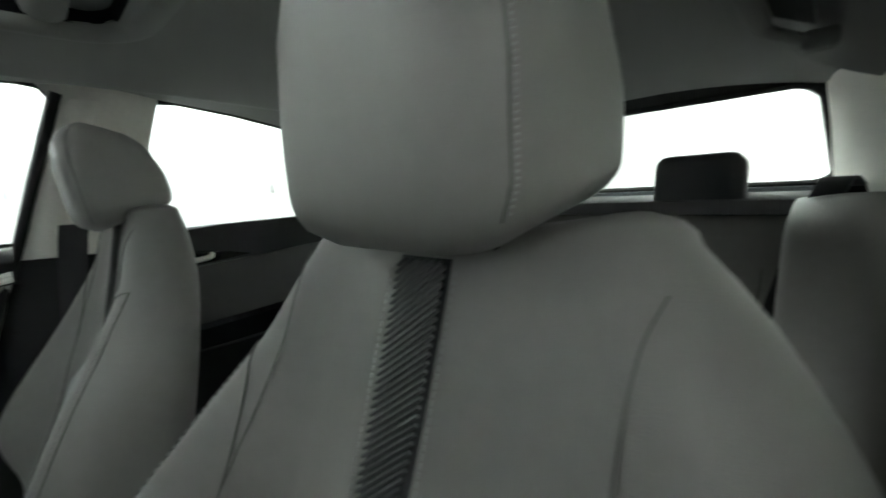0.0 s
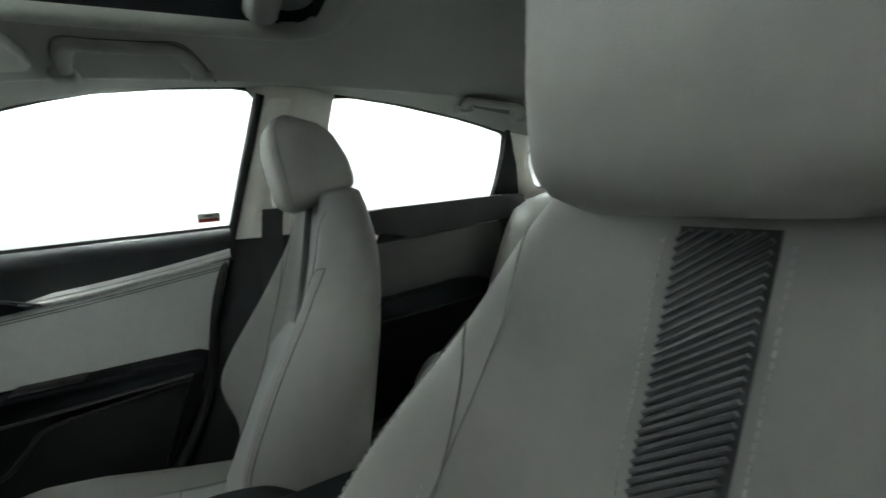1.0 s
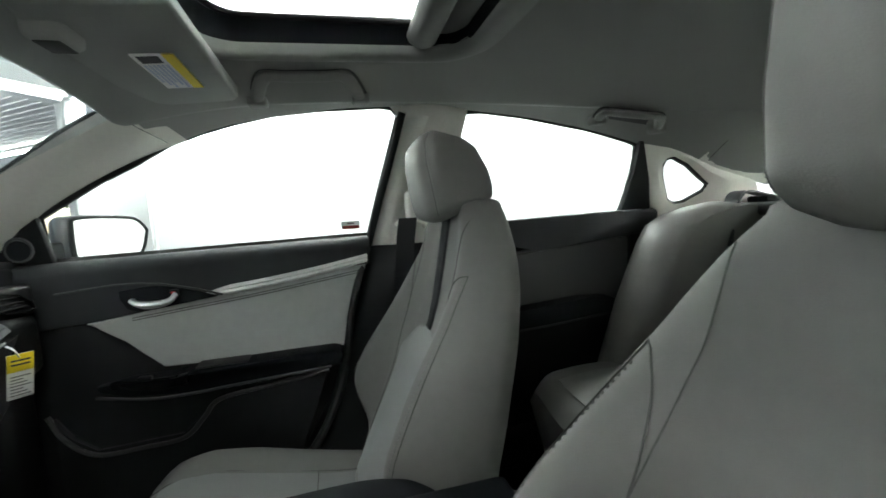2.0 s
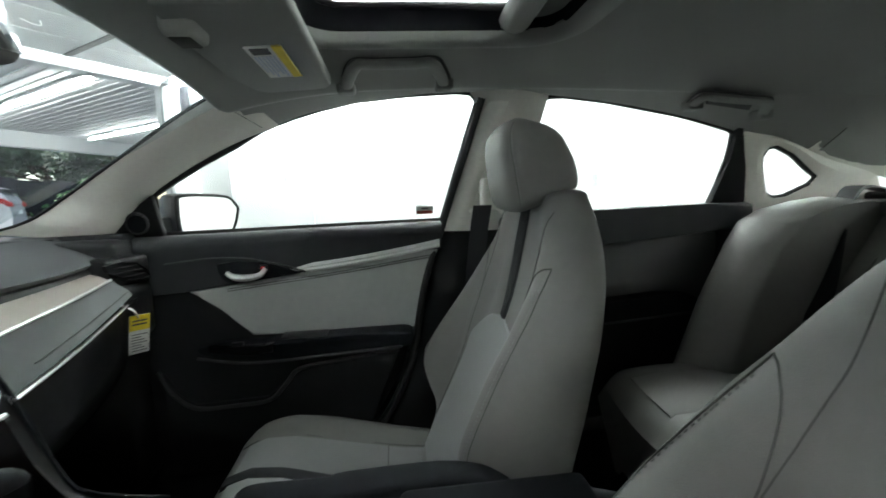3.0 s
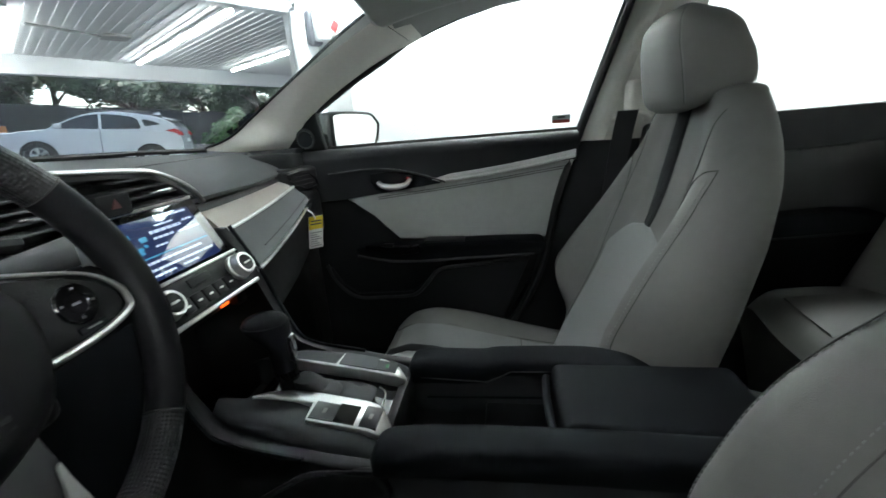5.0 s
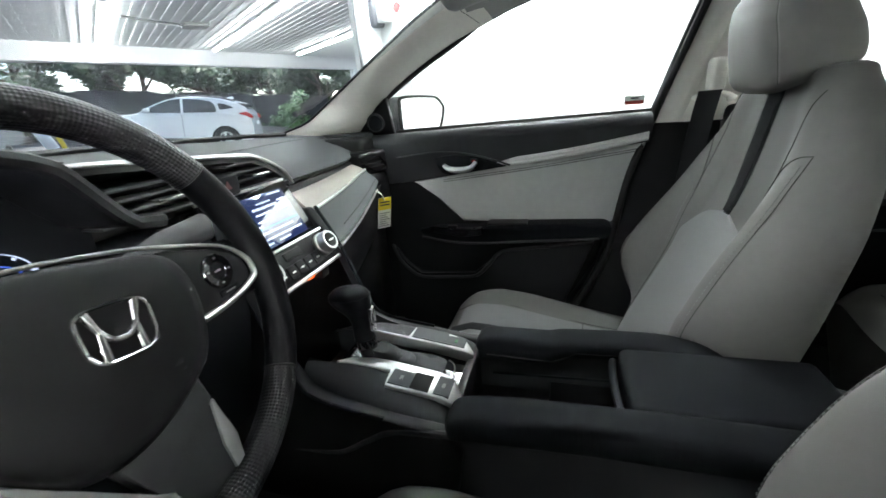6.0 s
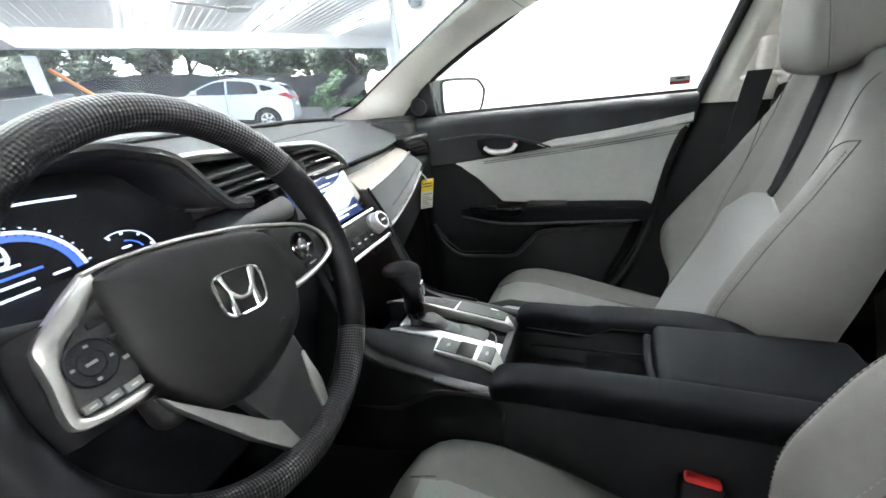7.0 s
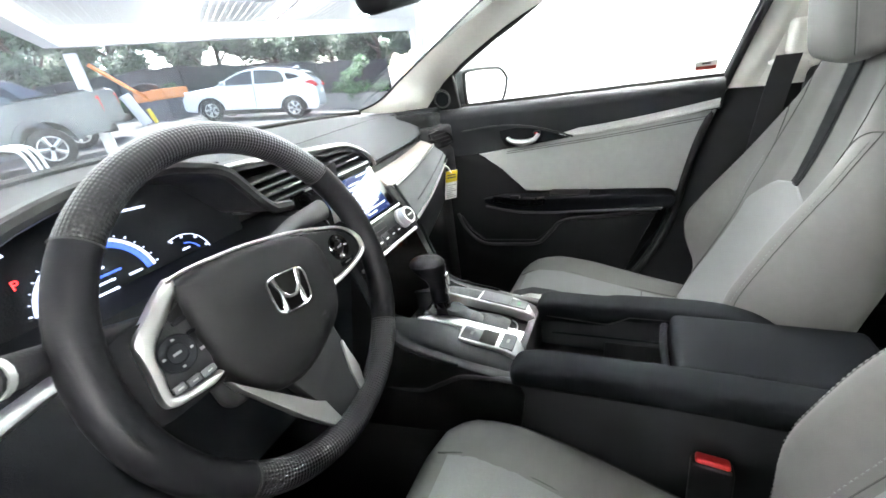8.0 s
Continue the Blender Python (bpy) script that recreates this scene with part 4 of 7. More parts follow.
for k in range(21):
    u = k / 20
    y, zc = 0.535 + (0.124 - 0.535) * u, 0.845 + 0.057 * u - 0.006 * math.sin(math.pi * u)
    h = 0.002 + 0.0095 * min(u / 0.15, 1)
    rings.append([Vector((0.690 - dx, y, zc + dz * h)) for dx, dz in ((-0.01, -1), (0.004, -1), (0.007, -0.5), (0.005, 0.05), (0.0085, 0.3), (0.005, 1), (-0.01, 1))])
skin(bm, rings)
part("trim_strip", bm, BRUSHED, door, "brushed silver trim strip")
# inner handle in its recess
part("handle_recess", prism([(0.715, 0.872), (0.66, 0.878), (0.60, 0.872), (0.54, 0.852), (0.50, 0.838), (0.56, 0.830), (0.62, 0.823), (0.68, 0.818), (0.70, 0.826), (0.713, 0.85)], "x", 0.676, 0.69, 0.003), BLACK_SOFT, door, "black recess of the door handle")
part("door_handle", tube(smooth_path([(0.672, 0.688, 0.848), (0.664, 0.672, 0.839), (0.657, 0.640, 0.835), (0.660, 0.605, 0.840), (0.668, 0.590, 0.856)], 6), lambda u: 0.0075 + 0.004 * math.sin(math.pi * u) ** 2, 10, flat=0.8), SILVER, door, "satin silver door handle")
part("lock_knob", box(0.668, 0.678, 0.585, 0.606, 0.845, 0.866, 0.004), BLACK, door)
part("lock_mark", box(0.6665, 0.669, 0.592, 0.601, 0.856, 0.861, 0.0008), RED, door, "small red lock mark")
part("recess_edge", tube(smooth_path([(0.674, 0.84, 0.878), (0.673, 0.72, 0.888), (0.673, 0.63, 0.882), (0.674, 0.55, 0.862), (0.677, 0.49, 0.841)], 6), 0.003, 6), PALE_EDGE, door)
# armrest
arm = [(0.80, 0.64), (0.72, 0.655), (0.60, 0.656), (0.56, 0.668), (0.35, 0.672), (0.225, 0.672), (0.205, 0.662), (0.215, 0.628), (0.50, 0.622), (0.56, 0.612), (0.72, 0.612), (0.79, 0.625)]
plate("armrest", arm, lambda y, z: 0.632 + 0.06 * max(y - 0.62, 0) / 0.18, BLACK_SOFT, door, 0.075, 0.012, "black padded armrest")
plate("switch_panel", [(0.755, 0.652), (0.62, 0.656), (0.575, 0.664), (0.575, 0.640), (0.64, 0.634), (0.755, 0.636)], lambda y, z: 0.627 + 0.05 * max(y - 0.64, 0) / 0.14, GLOSS, door, 0.02, 0.003)
part("window_switch", box(0.64, 0.655, 0.655, 0.685, 0.656, 0.667, 0.003), BLACK, door)
part("pull_cup", box(0.640, 0.690, 0.44, 0.56, 0.668, 0.6745, 0.003), RUBBER, door, "pull slot in the armrest")
part("armrest_edge", tube(smooth_path([(0.640, 0.77, 0.632), (0.628, 0.66, 0.617), (0.627, 0.56, 0.616), (0.627, 0.45, 0.622), (0.628, 0.24, 0.632)], 6), 0.004, 8), PALE_EDGE, door)
# lower lining with the map pocket
low = [(0.92, 0.80), (0.80, 0.80), (0.755, 0.775), (0.70, 0.715), (0.66, 0.672), (0.204, 0.665), (0.24, 0.54), (0.335, 0.38), (0.45, 0.27), (0.95, 0.27), (0.97, 0.5)]
plate("lower_lining", low, 0.705, BLACK, door, 0.03, 0.004, "black plastic lower door lining")
pocket = smooth_path([(0.676, 0.89, 0.59), (0.672, 0.86, 0.53), (0.670, 0.80, 0.482), (0.668, 0.70, 0.482), (0.668, 0.61, 0.490), (0.668, 0.56, 0.535), (0.668, 0.52, 0.575), (0.672, 0.40, 0.590), (0.676, 0.25, 0.606)], 6)
part("pocket_rim", tube(pocket, 0.006, 8), PALE_EDGE, door, "rim of the door pocket")
plate("pocket_front", [(0.88, 0.585), (0.85, 0.525), (0.80, 0.485), (0.61, 0.493), (0.55, 0.55), (0.52, 0.575), (0.25, 0.606), (0.34, 0.38), (0.44, 0.29), (0.88, 0.29)], 0.672, BLACK, door, 0.02, 0.006)
plate("outer_skin", [(1.0, 0.94), (0.1, 0.95), (0.2, 0.66), (0.45, 0.25), (1.0, 0.25)], 0.79, CAR_PAINT, door, 0.012, 0.0)
# sail panel with the tweeter
plate("sail_panel", [(0.99, 0.945), (0.855, 0.945), (0.857, 1.058), (0.89, 1.035)], lambda y, z: side_x(z) - 0.016, BLACK, door, 0.02, 0.004, "black mirror triangle")
tw = part("tweeter_ring", tube([(0.695 - 0.002 * math.sin(a), 0.905 + 0.026 * math.cos(a), 0.985 + 0.026 * math.sin(a)) for a in (2 * math.pi * k / 24 for k in range(24))], 0.004, 6, loop=True, up=(1, 0, 0)), PALE_EDGE, door, "round tweeter surround")
bm = bmesh.new()
bmesh.ops.create_cone(bm, cap_ends=True, segments=24, radius1=0.024, radius2=0.018, depth=0.008, matrix=pose(0.697, 0.905, 0.985, 0, 90, 0))
part("grille", bm, BLACK_SOFT, tw)

# outside mirror
mirror = thing("wing_mirror", "dark wing mirror outside the passenger window", "mirror")
rim = [(p.x, p.y) for p in smooth_path([(-0.104, 0.048, 0), (-0.097, 0.060, 0), (-0.05, 0.064, 0), (0.04, 0.060, 0), (0.082, 0.052, 0), (0.108, 0.024, 0), (0.110, 0.012, 0), (0.098, -0.030, 0), (0.080, -0.058, 0), (0.05, -0.064, 0), (-0.04, -0.063, 0), (-0.085, -0.060, 0), (-0.103, -0.045, 0), (-0.106, 0.0, 0)], 3)]
bm = bmesh.new()
skin(bm, [[(x * k, y, z * k) for x, z in rim] for k, y in ((0.93, -0.004), (1.0, 0.0), (1.07, 0.012), (1.08, 0.045), (0.92, 0.085), (0.5, 0.115))])
part("shell", bm, material("mirror_shell", (0.03, 0.032, 0.035), 0.35, metal=0.2, bump=0, coat=0.5), mirror)
bm = bmesh.new()
skin(bm, [[(x * 0.9, -0.007, z * 0.9) for x, z in rim], [(x * 0.92, -0.001, z * 0.92) for x, z in rim]])
part("glass", bm, MIRROR, mirror)
part("rim", tube([(x * 0.97, -0.004, z * 0.97) for x, z in rim], 0.0055, 8, loop=True, up=(0, 1, 0)), BLACK, mirror, "black rim round the glass")
part("foot", box(-0.20, -0.075, 0.01, 0.07, -0.06, 0.0, 0.012, 3), BLACK, mirror)
mirror.matrix_world = pose(0.93, 0.83, 0.995, 0, 0, -30)

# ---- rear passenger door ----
# shade of the rear put into the insert's colour, darker than the front door's
REAR_INSERT_SHADED = material("rear_insert_shaded", (0.075, 0.077, 0.074), 0.8, vary=0.07, scale=60, bump=0.3, fine=1000)
rdoor = thing("rear_passenger_door", "closed rear passenger door lined in black and grey", "car door")
rear_x = lambda d: (lambda y, z: d - 0.05 * (max(-0.45 - y, 0) / 0.5) ** 1.5)
plate("sill_pad", [(-0.05, 0.966), (-0.3, 0.976), (-0.66, 0.984), (-0.80, 0.985), (-0.80, 0.912), (-0.60, 0.897), (-0.40, 0.880), (-0.05, 0.858)], rear_x(0.675), DARK_PAD, rdoor, 0.06, 0.012)
plate("grey_insert", [(-0.06, 0.852), (-0.40, 0.875), (-0.60, 0.892), (-0.795, 0.906), (-0.74, 0.78), (-0.68, 0.68), (-0.06, 0.68)], rear_x(0.695), REAR_INSERT_SHADED, rdoor, 0.02, 0.004, "grey cloth door insert with shade in its colour")
plate("lower_lining", [(-0.06, 0.68), (-0.68, 0.70), (-0.66, 0.55), (-0.55, 0.35), (-0.06, 0.3)], 0.702, BLACK, rdoor, 0.03, 0.004)
plate("armrest", [(-0.12, 0.71), (-0.20, 0.706), (-0.34, 0.714), (-0.52, 0.728), (-0.61, 0.722), (-0.64, 0.70), (-0.62, 0.672), (-0.35, 0.655), (-0.12, 0.65)], rear_x(0.632), BLACK_SOFT, rdoor, 0.07, 0.012, "black padded armrest")
part("armrest_edge", tube(smooth_path([(0.628, -0.13, 0.652), (0.626, -0.35, 0.657), (0.626, -0.60, 0.674)], 5), 0.0035, 6), DARK_PAD, rdoor)
plate("handle_recess", [(-0.09, 0.905), (-0.20, 0.915), (-0.30, 0.90), (-0.36, 0.886), (-0.28, 0.878), (-0.10, 0.868)], 0.672, GLOSS, rdoor, 0.012, 0.003, "black recess of the door handle")
part("door_handle", tube(smooth_path([(0.668, -0.12, 0.90), (0.660, -0.15, 0.888), (0.658, -0.20, 0.887), (0.662, -0.245, 0.891), (0.668, -0.255, 0.90)], 5), 0.007, 8), SILVER, rdoor, "satin silver door handle")
plate("rear_quarter_black", [(-0.692, 0.985), (-0.716, 1.10), (-0.712, 1.195), (-0.726, 1.195), (-0.768, 1.081), (-0.795, 0.985)], lambda y, z: on_side(y, z, -0.012).x, BLACK, rdoor, 0.02, 0.003, "black divider behind the rear window")

# ---- dashboard ----
dash = thing("dashboard", "black and grey dashboard with brushed trim and air vents", "dashboard")


def yo(x):
    return 0.10 * max((x - 0.12) / 0.46, 0) ** 1.3


def bar(name, pts_of, x0, x1, n, mat, parent, label=""):
    """A piece of the dashboard: a profile of (y, z) for each x, pulled along x."""
    bm = bmesh.new()
    skin(bm, [[(x0 + (x1 - x0) * k / n, y, z) for y, z in pts_of(x0 + (x1 - x0) * k / n)] for k in range(n + 1)])
    return part(name, bm, mat, parent, label)


def deck_z(x):
    """The rear edge of the dashboard under the windscreen."""
    return pl([(-0.66, 0.974), (-0.3, 0.986), (-0.15, 0.991), (0.1, 0.989), (0.33, 0.981), (0.58, 0.969), (0.66, 0.957)], x)


def top_profile(x):
    f = max((abs(x) - 0.15) / 0.52, 0)
    back = 1.37 - 0.17 * f**2
    o = yo(x)
    d = 0.012 * ease(0.1, 0.5, x)
    zb = deck_z(x)
    return [(back, 0.935), (back, zb), (1.14 + 0.3 * o, 0.958 + 0.6 * (zb - 0.958)), (1.0 + 0.6 * o, 0.960), (0.93 + o, 0.951 - d * 0.5), (0.88 + o, 0.940 - d), (0.85 + o, 0.926 - d), (0.838 + o, 0.914 - d), (0.845 + o, 0.906 - d), (0.95 + o, 0.906 - d)]


bar("upper_pad", top_profile, 0.105, 0.655, 24, DASH_GREY, dash, "dark grey grained upper dashboard pad")
part("corner_cap", box(0.655, 0.735, 0.925, 1.19, 0.90, 0.960, 0.012, 3), DARK_PAD, dash)
part("pad_crease", tube(smooth_path([(0.12, 1.03, 0.962), (0.3, 1.05, 0.962), (0.5, 1.07, 0.960), (0.63, 1.06, 0.955)], 5), 0.003, 6), BLACK, dash)


def wide_top(x):
    f = max((abs(x) - 0.15) / 0.52, 0)
    back = 1.37 - 0.17 * f**2
    zb = deck_z(x)
    return [(back, 0.93), (back, zb), (1.14, 0.958 + 0.62 * (zb - 0.958)), (1.0, 0.962), (0.93, 0.953), (0.93, 0.93)]


bar("middle_pad", wide_top, -0.655, 0.103, 20, DASH_GREY, dash, "dark grey upper dashboard pad")


def beige(x):
    k = (x - 0.12) / 0.42
    o = yo(x)
    zt, zb = 0.890 - 0.008 * k, 0.857 + 0.010 * k
    return [(0.856 + o, zt), (0.838 + o, zt - 0.001), (0.821 + o, (zt + zb) / 2 + 0.001), (0.804 + o, zb), (0.85 + o, zb)]


bar("brushed_trim", beige, 0.118, 0.545, 20, BEIGE, dash, "brushed champagne trim panel")
bar("trim_shadow", lambda x: [(0.95 + yo(x), 0.903), (0.846 + yo(x), 0.901 - 0.012 * ease(0.1, 0.5, x)), (0.84 + yo(x), 0.889 - 0.008 * (x - 0.12) / 0.42), (0.95 + yo(x), 0.88)], 0.12, 0.60, 16, BLACK, dash)
part("silver_line", tube([(x, 0.800 + yo(x), 0.8555 + 0.010 * (x - 0.12) / 0.42) for x in (0.12 + 0.43 * k / 16 for k in range(17))], 0.0032, 6), SILVER, dash, "thin silver trim line")


def knee(x):
    k = (x - 0.12) / 0.45
    o = yo(x)
    zt, zb = 0.852 + 0.010 * k, 0.787 + 0.036 * k
    return [(0.85 + o, zt), (0.800 + o, zt), (0.795 + o, zt - 0.012), (0.775 + o, zb + 0.012), (0.755 + o + 0.012 * k, zb), (0.85 + o, zb - 0.02)]


bar("knee_panel", knee, 0.122, 0.575, 20, DASH_GREY, dash, "dark grey padded panel above the glovebox")
part("panel_stitching", tube([(x, 0.772 + yo(x), 0.799 + 0.036 * (x - 0.12) / 0.45) for x in (0.2 + 0.36 * k / 12 for k in range(13))], 0.0014, 5), BLACK, dash)
part("silver_line", tube([(x, 0.758 + yo(x) + 0.01 * (x - 0.12) / 0.45, 0.781 + 0.030 * (x - 0.12) / 0.45) for x in (0.125 + 0.41 * k / 12 for k in range(13))], lambda u: 0.006 - 0.003 * u, 8, flat=0.8), SILVER, dash, "silver lower trim line")


def glove(x):
    k = (x - 0.12) / 0.45
    o = yo(x)
    return [(0.85 + o, 0.80), (0.765 + o, 0.778 + 0.03 * k), (0.785 + o, 0.74), (0.80 + o, 0.66), (0.85 + o, 0.58), (0.93 + o, 0.54), (1.1, 0.54), (1.1, 0.80)]


bar("glovebox", glove, 0.125, 0.60, 16, BLACK, dash, "black glovebox lid")
part("end_cap", box(0.60, 0.70, 0.915, 1.2, 0.30, 0.950, 0.02, 3), BLACK, dash)
# side vent
VENT_M = Matrix.Translation((0.556, 0.890, 0.876)) @ pose(0, 0, 0, 0, 0, -14)
edge = [(-0.016, 0.022), (0.03, 0.027), (0.07, 0.018), (0.098, -0.006), (0.103, -0.022), (0.08, -0.027), (0.04, -0.020), (-0.010, 0.006)]
vent = part("side_vent", slab(edge, 0.01, "y", 0.0, hole=[(x * 0.955 + 0.002, z * 0.91) for x, z in edge]), BLACK, dash, "side air vent with a thin silver edge", m=VENT_M)
part("silver_edge", tube(smooth_path([VENT_M @ Vector((x, -0.006, z)) for x, z in edge[3:7]], 5), 0.0022, 8), SILVER, vent, "silver lower edge of the vent")
part("vent_box", box(-0.008, 0.098, 0.016, 0.06, -0.024, 0.022, 0.004), RUBBER, vent)
for i in range(3):
    part("louvre", box(0.006, 0.078 + 0.005 * (2 - i), 0.002, 0.018, -0.013 + 0.012 * i, -0.0110 + 0.012 * i, 0.0008), RUBBER, vent)
part("vent_pod", box(-0.012, 0.112, 0.006, 0.10, -0.035, 0.034, 0.012, 3, m=VENT_M), BLACK, dash, "black housing of the side vent")
part("end_bulge", box(0.565, 0.685, 0.872, 1.02, 0.70, 0.848, 0.03, 4), BLACK, dash, "rounded black end of the dashboard")

# centre vents and their silver frame
part("vent_back", box(-0.25, 0.105, 0.868, 0.93, 0.905, 0.962, 0.004), RUBBER, dash)
VENT_LINE = [(-0.26, 0.830, 0.996), (-0.20, 0.832, 0.993), (-0.10, 0.834, 0.984), (-0.01, 0.834, 0.976), (0.035, 0.832, 0.969), (0.078, 0.831, 0.950), (0.11, 0.834, 0.929), (0.14, 0.845, 0.906)]
part("vent_frame", tube(smooth_path(VENT_LINE, 6), 0.0050, 8, flat=0.7), SILVER, dash, "silver frame line over the centre vents")


def visor_profile(x):
    z = float(np.interp(x, [p[0] for p in VENT_LINE], [p[2] for p in VENT_LINE]))
    y = float(np.interp(x, [p[0] for p in VENT_LINE], [p[1] for p in VENT_LINE]))
    return [(1.02, 0.952), (1.02, 0.957), (0.93, 0.5 * (z + 0.962)), (0.865, z + 0.004), (y + 0.003, z + 0.003), (y + 0.004, z - 0.010), (0.90, z - 0.016)]


bar("vent_visor", visor_profile, -0.255, 0.138, 22, DASH_GREY, dash, "dark grey pad over the centre vents")
for i in range(4):
    z = 0.922 + 0.0128 * i
    for x0, x1 in ((-0.225, -0.082), (-0.028, 0.088 - 0.015 * i)):
        v = part("louvre", box(x0, x1, 0.832, 0.870, z, z + 0.003, 0.001), DASH_GREY, dash)
for x in (-0.145, 0.022):
    part("vent_tab", box(x - 0.02, x + 0.02, 0.812, 0.83, 0.9405, 0.9445, 0.0015), CHROME, dash, "bright vent tab")
hz = part("hazard_panel", box(-0.080, -0.030, 0.812, 0.85, 0.922, 0.952, 0.004), BLACK, dash)
bm = bmesh.new()
skin(bm, [[(-0.055 + 0.008 * math.cos(a), y, 0.937 + 0.008 * math.sin(a)) for a in (radians(90), radians(210), radians(330))] for y in (0.8105, 0.813)])
part("hazard_mark", bm, material("hazard_dim", (0.10, 0.03, 0.03), 0.4, bump=0), hz, "dim red hazard triangle", smooth=False)

# centre stack: screen, knobs, buttons, in the tilted plane of the screen
stack = thing("centre_stack", "glossy black touchscreen unit with two silver knobs", "touchscreen")
TILT_S = math.degrees(math.atan2(0.048, 0.075))
stack.matrix_world = pose(0, 0.806, 0.870, 94 - TILT_S, 0, 0)
# local: x right, y up the screen, z towards the seats
part("bezel", box(-0.100, 0.100, -0.046, 0.056, -0.03, 0.0, 0.004, 3), GLOSS, stack, "glossy black bezel")
part("display", box(-0.077, 0.077, -0.044, 0.044, -0.002, 0.0012, 0.0006), SCREEN, stack, "lit blue display")
sc = random.Random(4)
for y, x0, x1, h in ((0.038, 0.035, 0.068, 0.003), (0.036, -0.072, -0.055, 0.003), (0.028, 0.0, 0.03, 0.0024), (0.024, 0.05, 0.07, 0.003), (0.019, -0.015, 0.04, 0.0042), (0.010, -0.015, 0.018, 0.003), (0.009, 0.03, 0.07, 0.0032), (-0.001, -0.02, 0.0, 0.0025), (-0.021, -0.07, 0.05, 0.0034), (-0.031, -0.055, 0.065, 0.0032), (-0.039, -0.065, -0.02, 0.003), (-0.039, 0.0, 0.03, 0.003)):
    x = x0
    while x < x1:
        w = sc.uniform(0.004, 0.011)
        part("screen_text", box(x, min(x + w, x1 + 0.004), y, y + h, 0.0012, 0.0018, 0.0), SCREEN_TXT, stack, smooth=False)
        x += w + 0.0018
for i in range(9):
    x, y = sc.uniform(-0.066, -0.035), sc.uniform(-0.006, 0.022)
    part("screen_picture", box(x, x + sc.uniform(0.005, 0.012), y, y + sc.uniform(0.004, 0.008), 0.0012, 0.0015 + 0.0001 * i, 0.0), SCREEN_CYAN, stack, smooth=False)
part("screen_line", box(-0.074, 0.074, -0.0125, -0.0105, 0.0012, 0.0017, 0.0), SCREEN_CYAN, stack, smooth=False)
part("top_silver_edge", tube([(-0.1, 0.058, -0.002), (0.1, 0.058, -0.002)], 0.0028, 6), SILVER, stack)
lower = part("climate_panel", box(-0.104, 0.104, -0.115, -0.05, -0.035, 0.004, 0.005, 3), BLACK, stack, "black climate control panel")
part("silver_edge", box(-0.102, 0.102, -0.054, -0.049, 0.002, 0.006, 0.001), SILVER, stack)
part("silver_lower_edge", box(-0.106, 0.106, -0.117, -0.110, 0.001, 0.007, 0.002), SILVER, stack)
for x in (-0.079, 0.079):
    bm = bmesh.new()
    ringsk = []
    for r, z in ((0.0215, 0.004), (0.0215, 0.010), (0.0195, 0.012), (0.0190, 0.024), (0.0175, 0.027), (0.0145, 0.027), (0.0135, 0.0255)):
        ringsk.append([(x + r * math.cos(2 * math.pi * k / 28), -0.080 + r * math.sin(2 * math.pi * k / 28), z) for k in range(28)])
    skin(bm, ringsk)
    kn = part("knob", bm, SILVER, stack, "silver ringed climate knob")
    bm = bmesh.new()
    bmesh.ops.create_cone(bm, cap_ends=True, segments=24, radius1=0.0135, radius2=0.0132, depth=0.003, matrix=Matrix.Translation((x, -0.080, 0.0262)))
    part("knob_cap", bm, BLACK, kn)
    part("knob_mark", box(x - 0.007, x + 0.007, -0.082, -0.079, 0.0277, 0.0284, 0.0), PAPER, kn, smooth=False)
for i in range(5):
    x = -0.047 + 0.0235 * i
    b = part("button", box(x - 0.0105, x + 0.0105, -0.104, -0.082, 0.002, 0.007, 0.002), BLACK, stack)
    part("button_mark", box(x - 0.004, x + 0.004, -0.095, -0.0925, 0.0068, 0.0074, 0.0), PAPER, b, smooth=False)
part("clock_button", box(-0.022, 0.022, -0.074, -0.060, 0.002, 0.007, 0.002), BLACK, stack)
low_stack = thing("stack_lower", "black lower centre console bay with a small orange light", "console bay")
part("bay_top", box(-0.10, 0.10, 0.79, 0.95, 0.735, 0.762, 0.006), BLACK, low_stack)
part("side_button", box(0.075, 0.10, 0.772, 0.80, 0.735, 0.758, 0.003), BLACK, low_stack)
part("bay_back", box(-0.11, 0.11, 0.90, 0.93, 0.40, 0.75, 0.004), RUBBER, low_stack)
part("bay_light", box(0.050, 0.070, 0.785, 0.788, 0.742, 0.749, 0.001), ORANGE, low_stack, "small orange light")

# the stack's flanks, running down into the console
for s in (-1, 1):
    fl = thing("console_flank", "black curved side panel joining dashboard and console", "console", "console flanks")
    prof = [(0.80, 0.862), (0.775, 0.82), (0.76, 0.785), (0.745, 0.745), (0.728, 0.70), (0.712, 0.662), (0.70, 0.645), (0.675, 0.633), (0.63, 0.624), (0.58, 0.617), (0.49, 0.607), (0.47, 0.57), (0.48, 0.50), (0.62, 0.45), (0.80, 0.42), (0.95, 0.45), (0.95, 0.86)]
    part("panel", prism(prof, "x", s * 0.118 - 0.011, s * 0.118 + 0.011, 0.006, 3), BLACK, fl)
    part("edge_trim", tube(smooth_path([(s * 0.128, 0.797, 0.862), (s * 0.128, 0.757, 0.785), (s * 0.128, 0.709, 0.662), (s * 0.128, 0.672, 0.634), (s * 0.128, 0.58, 0.618)], 6), 0.0035, 6), BLACK_SOFT, fl, "rounded edge of the side panel")
part("stack_core", box(-0.105, 0.105, 0.86, 1.0, 0.75, 0.91, 0.004), BLACK, dash)

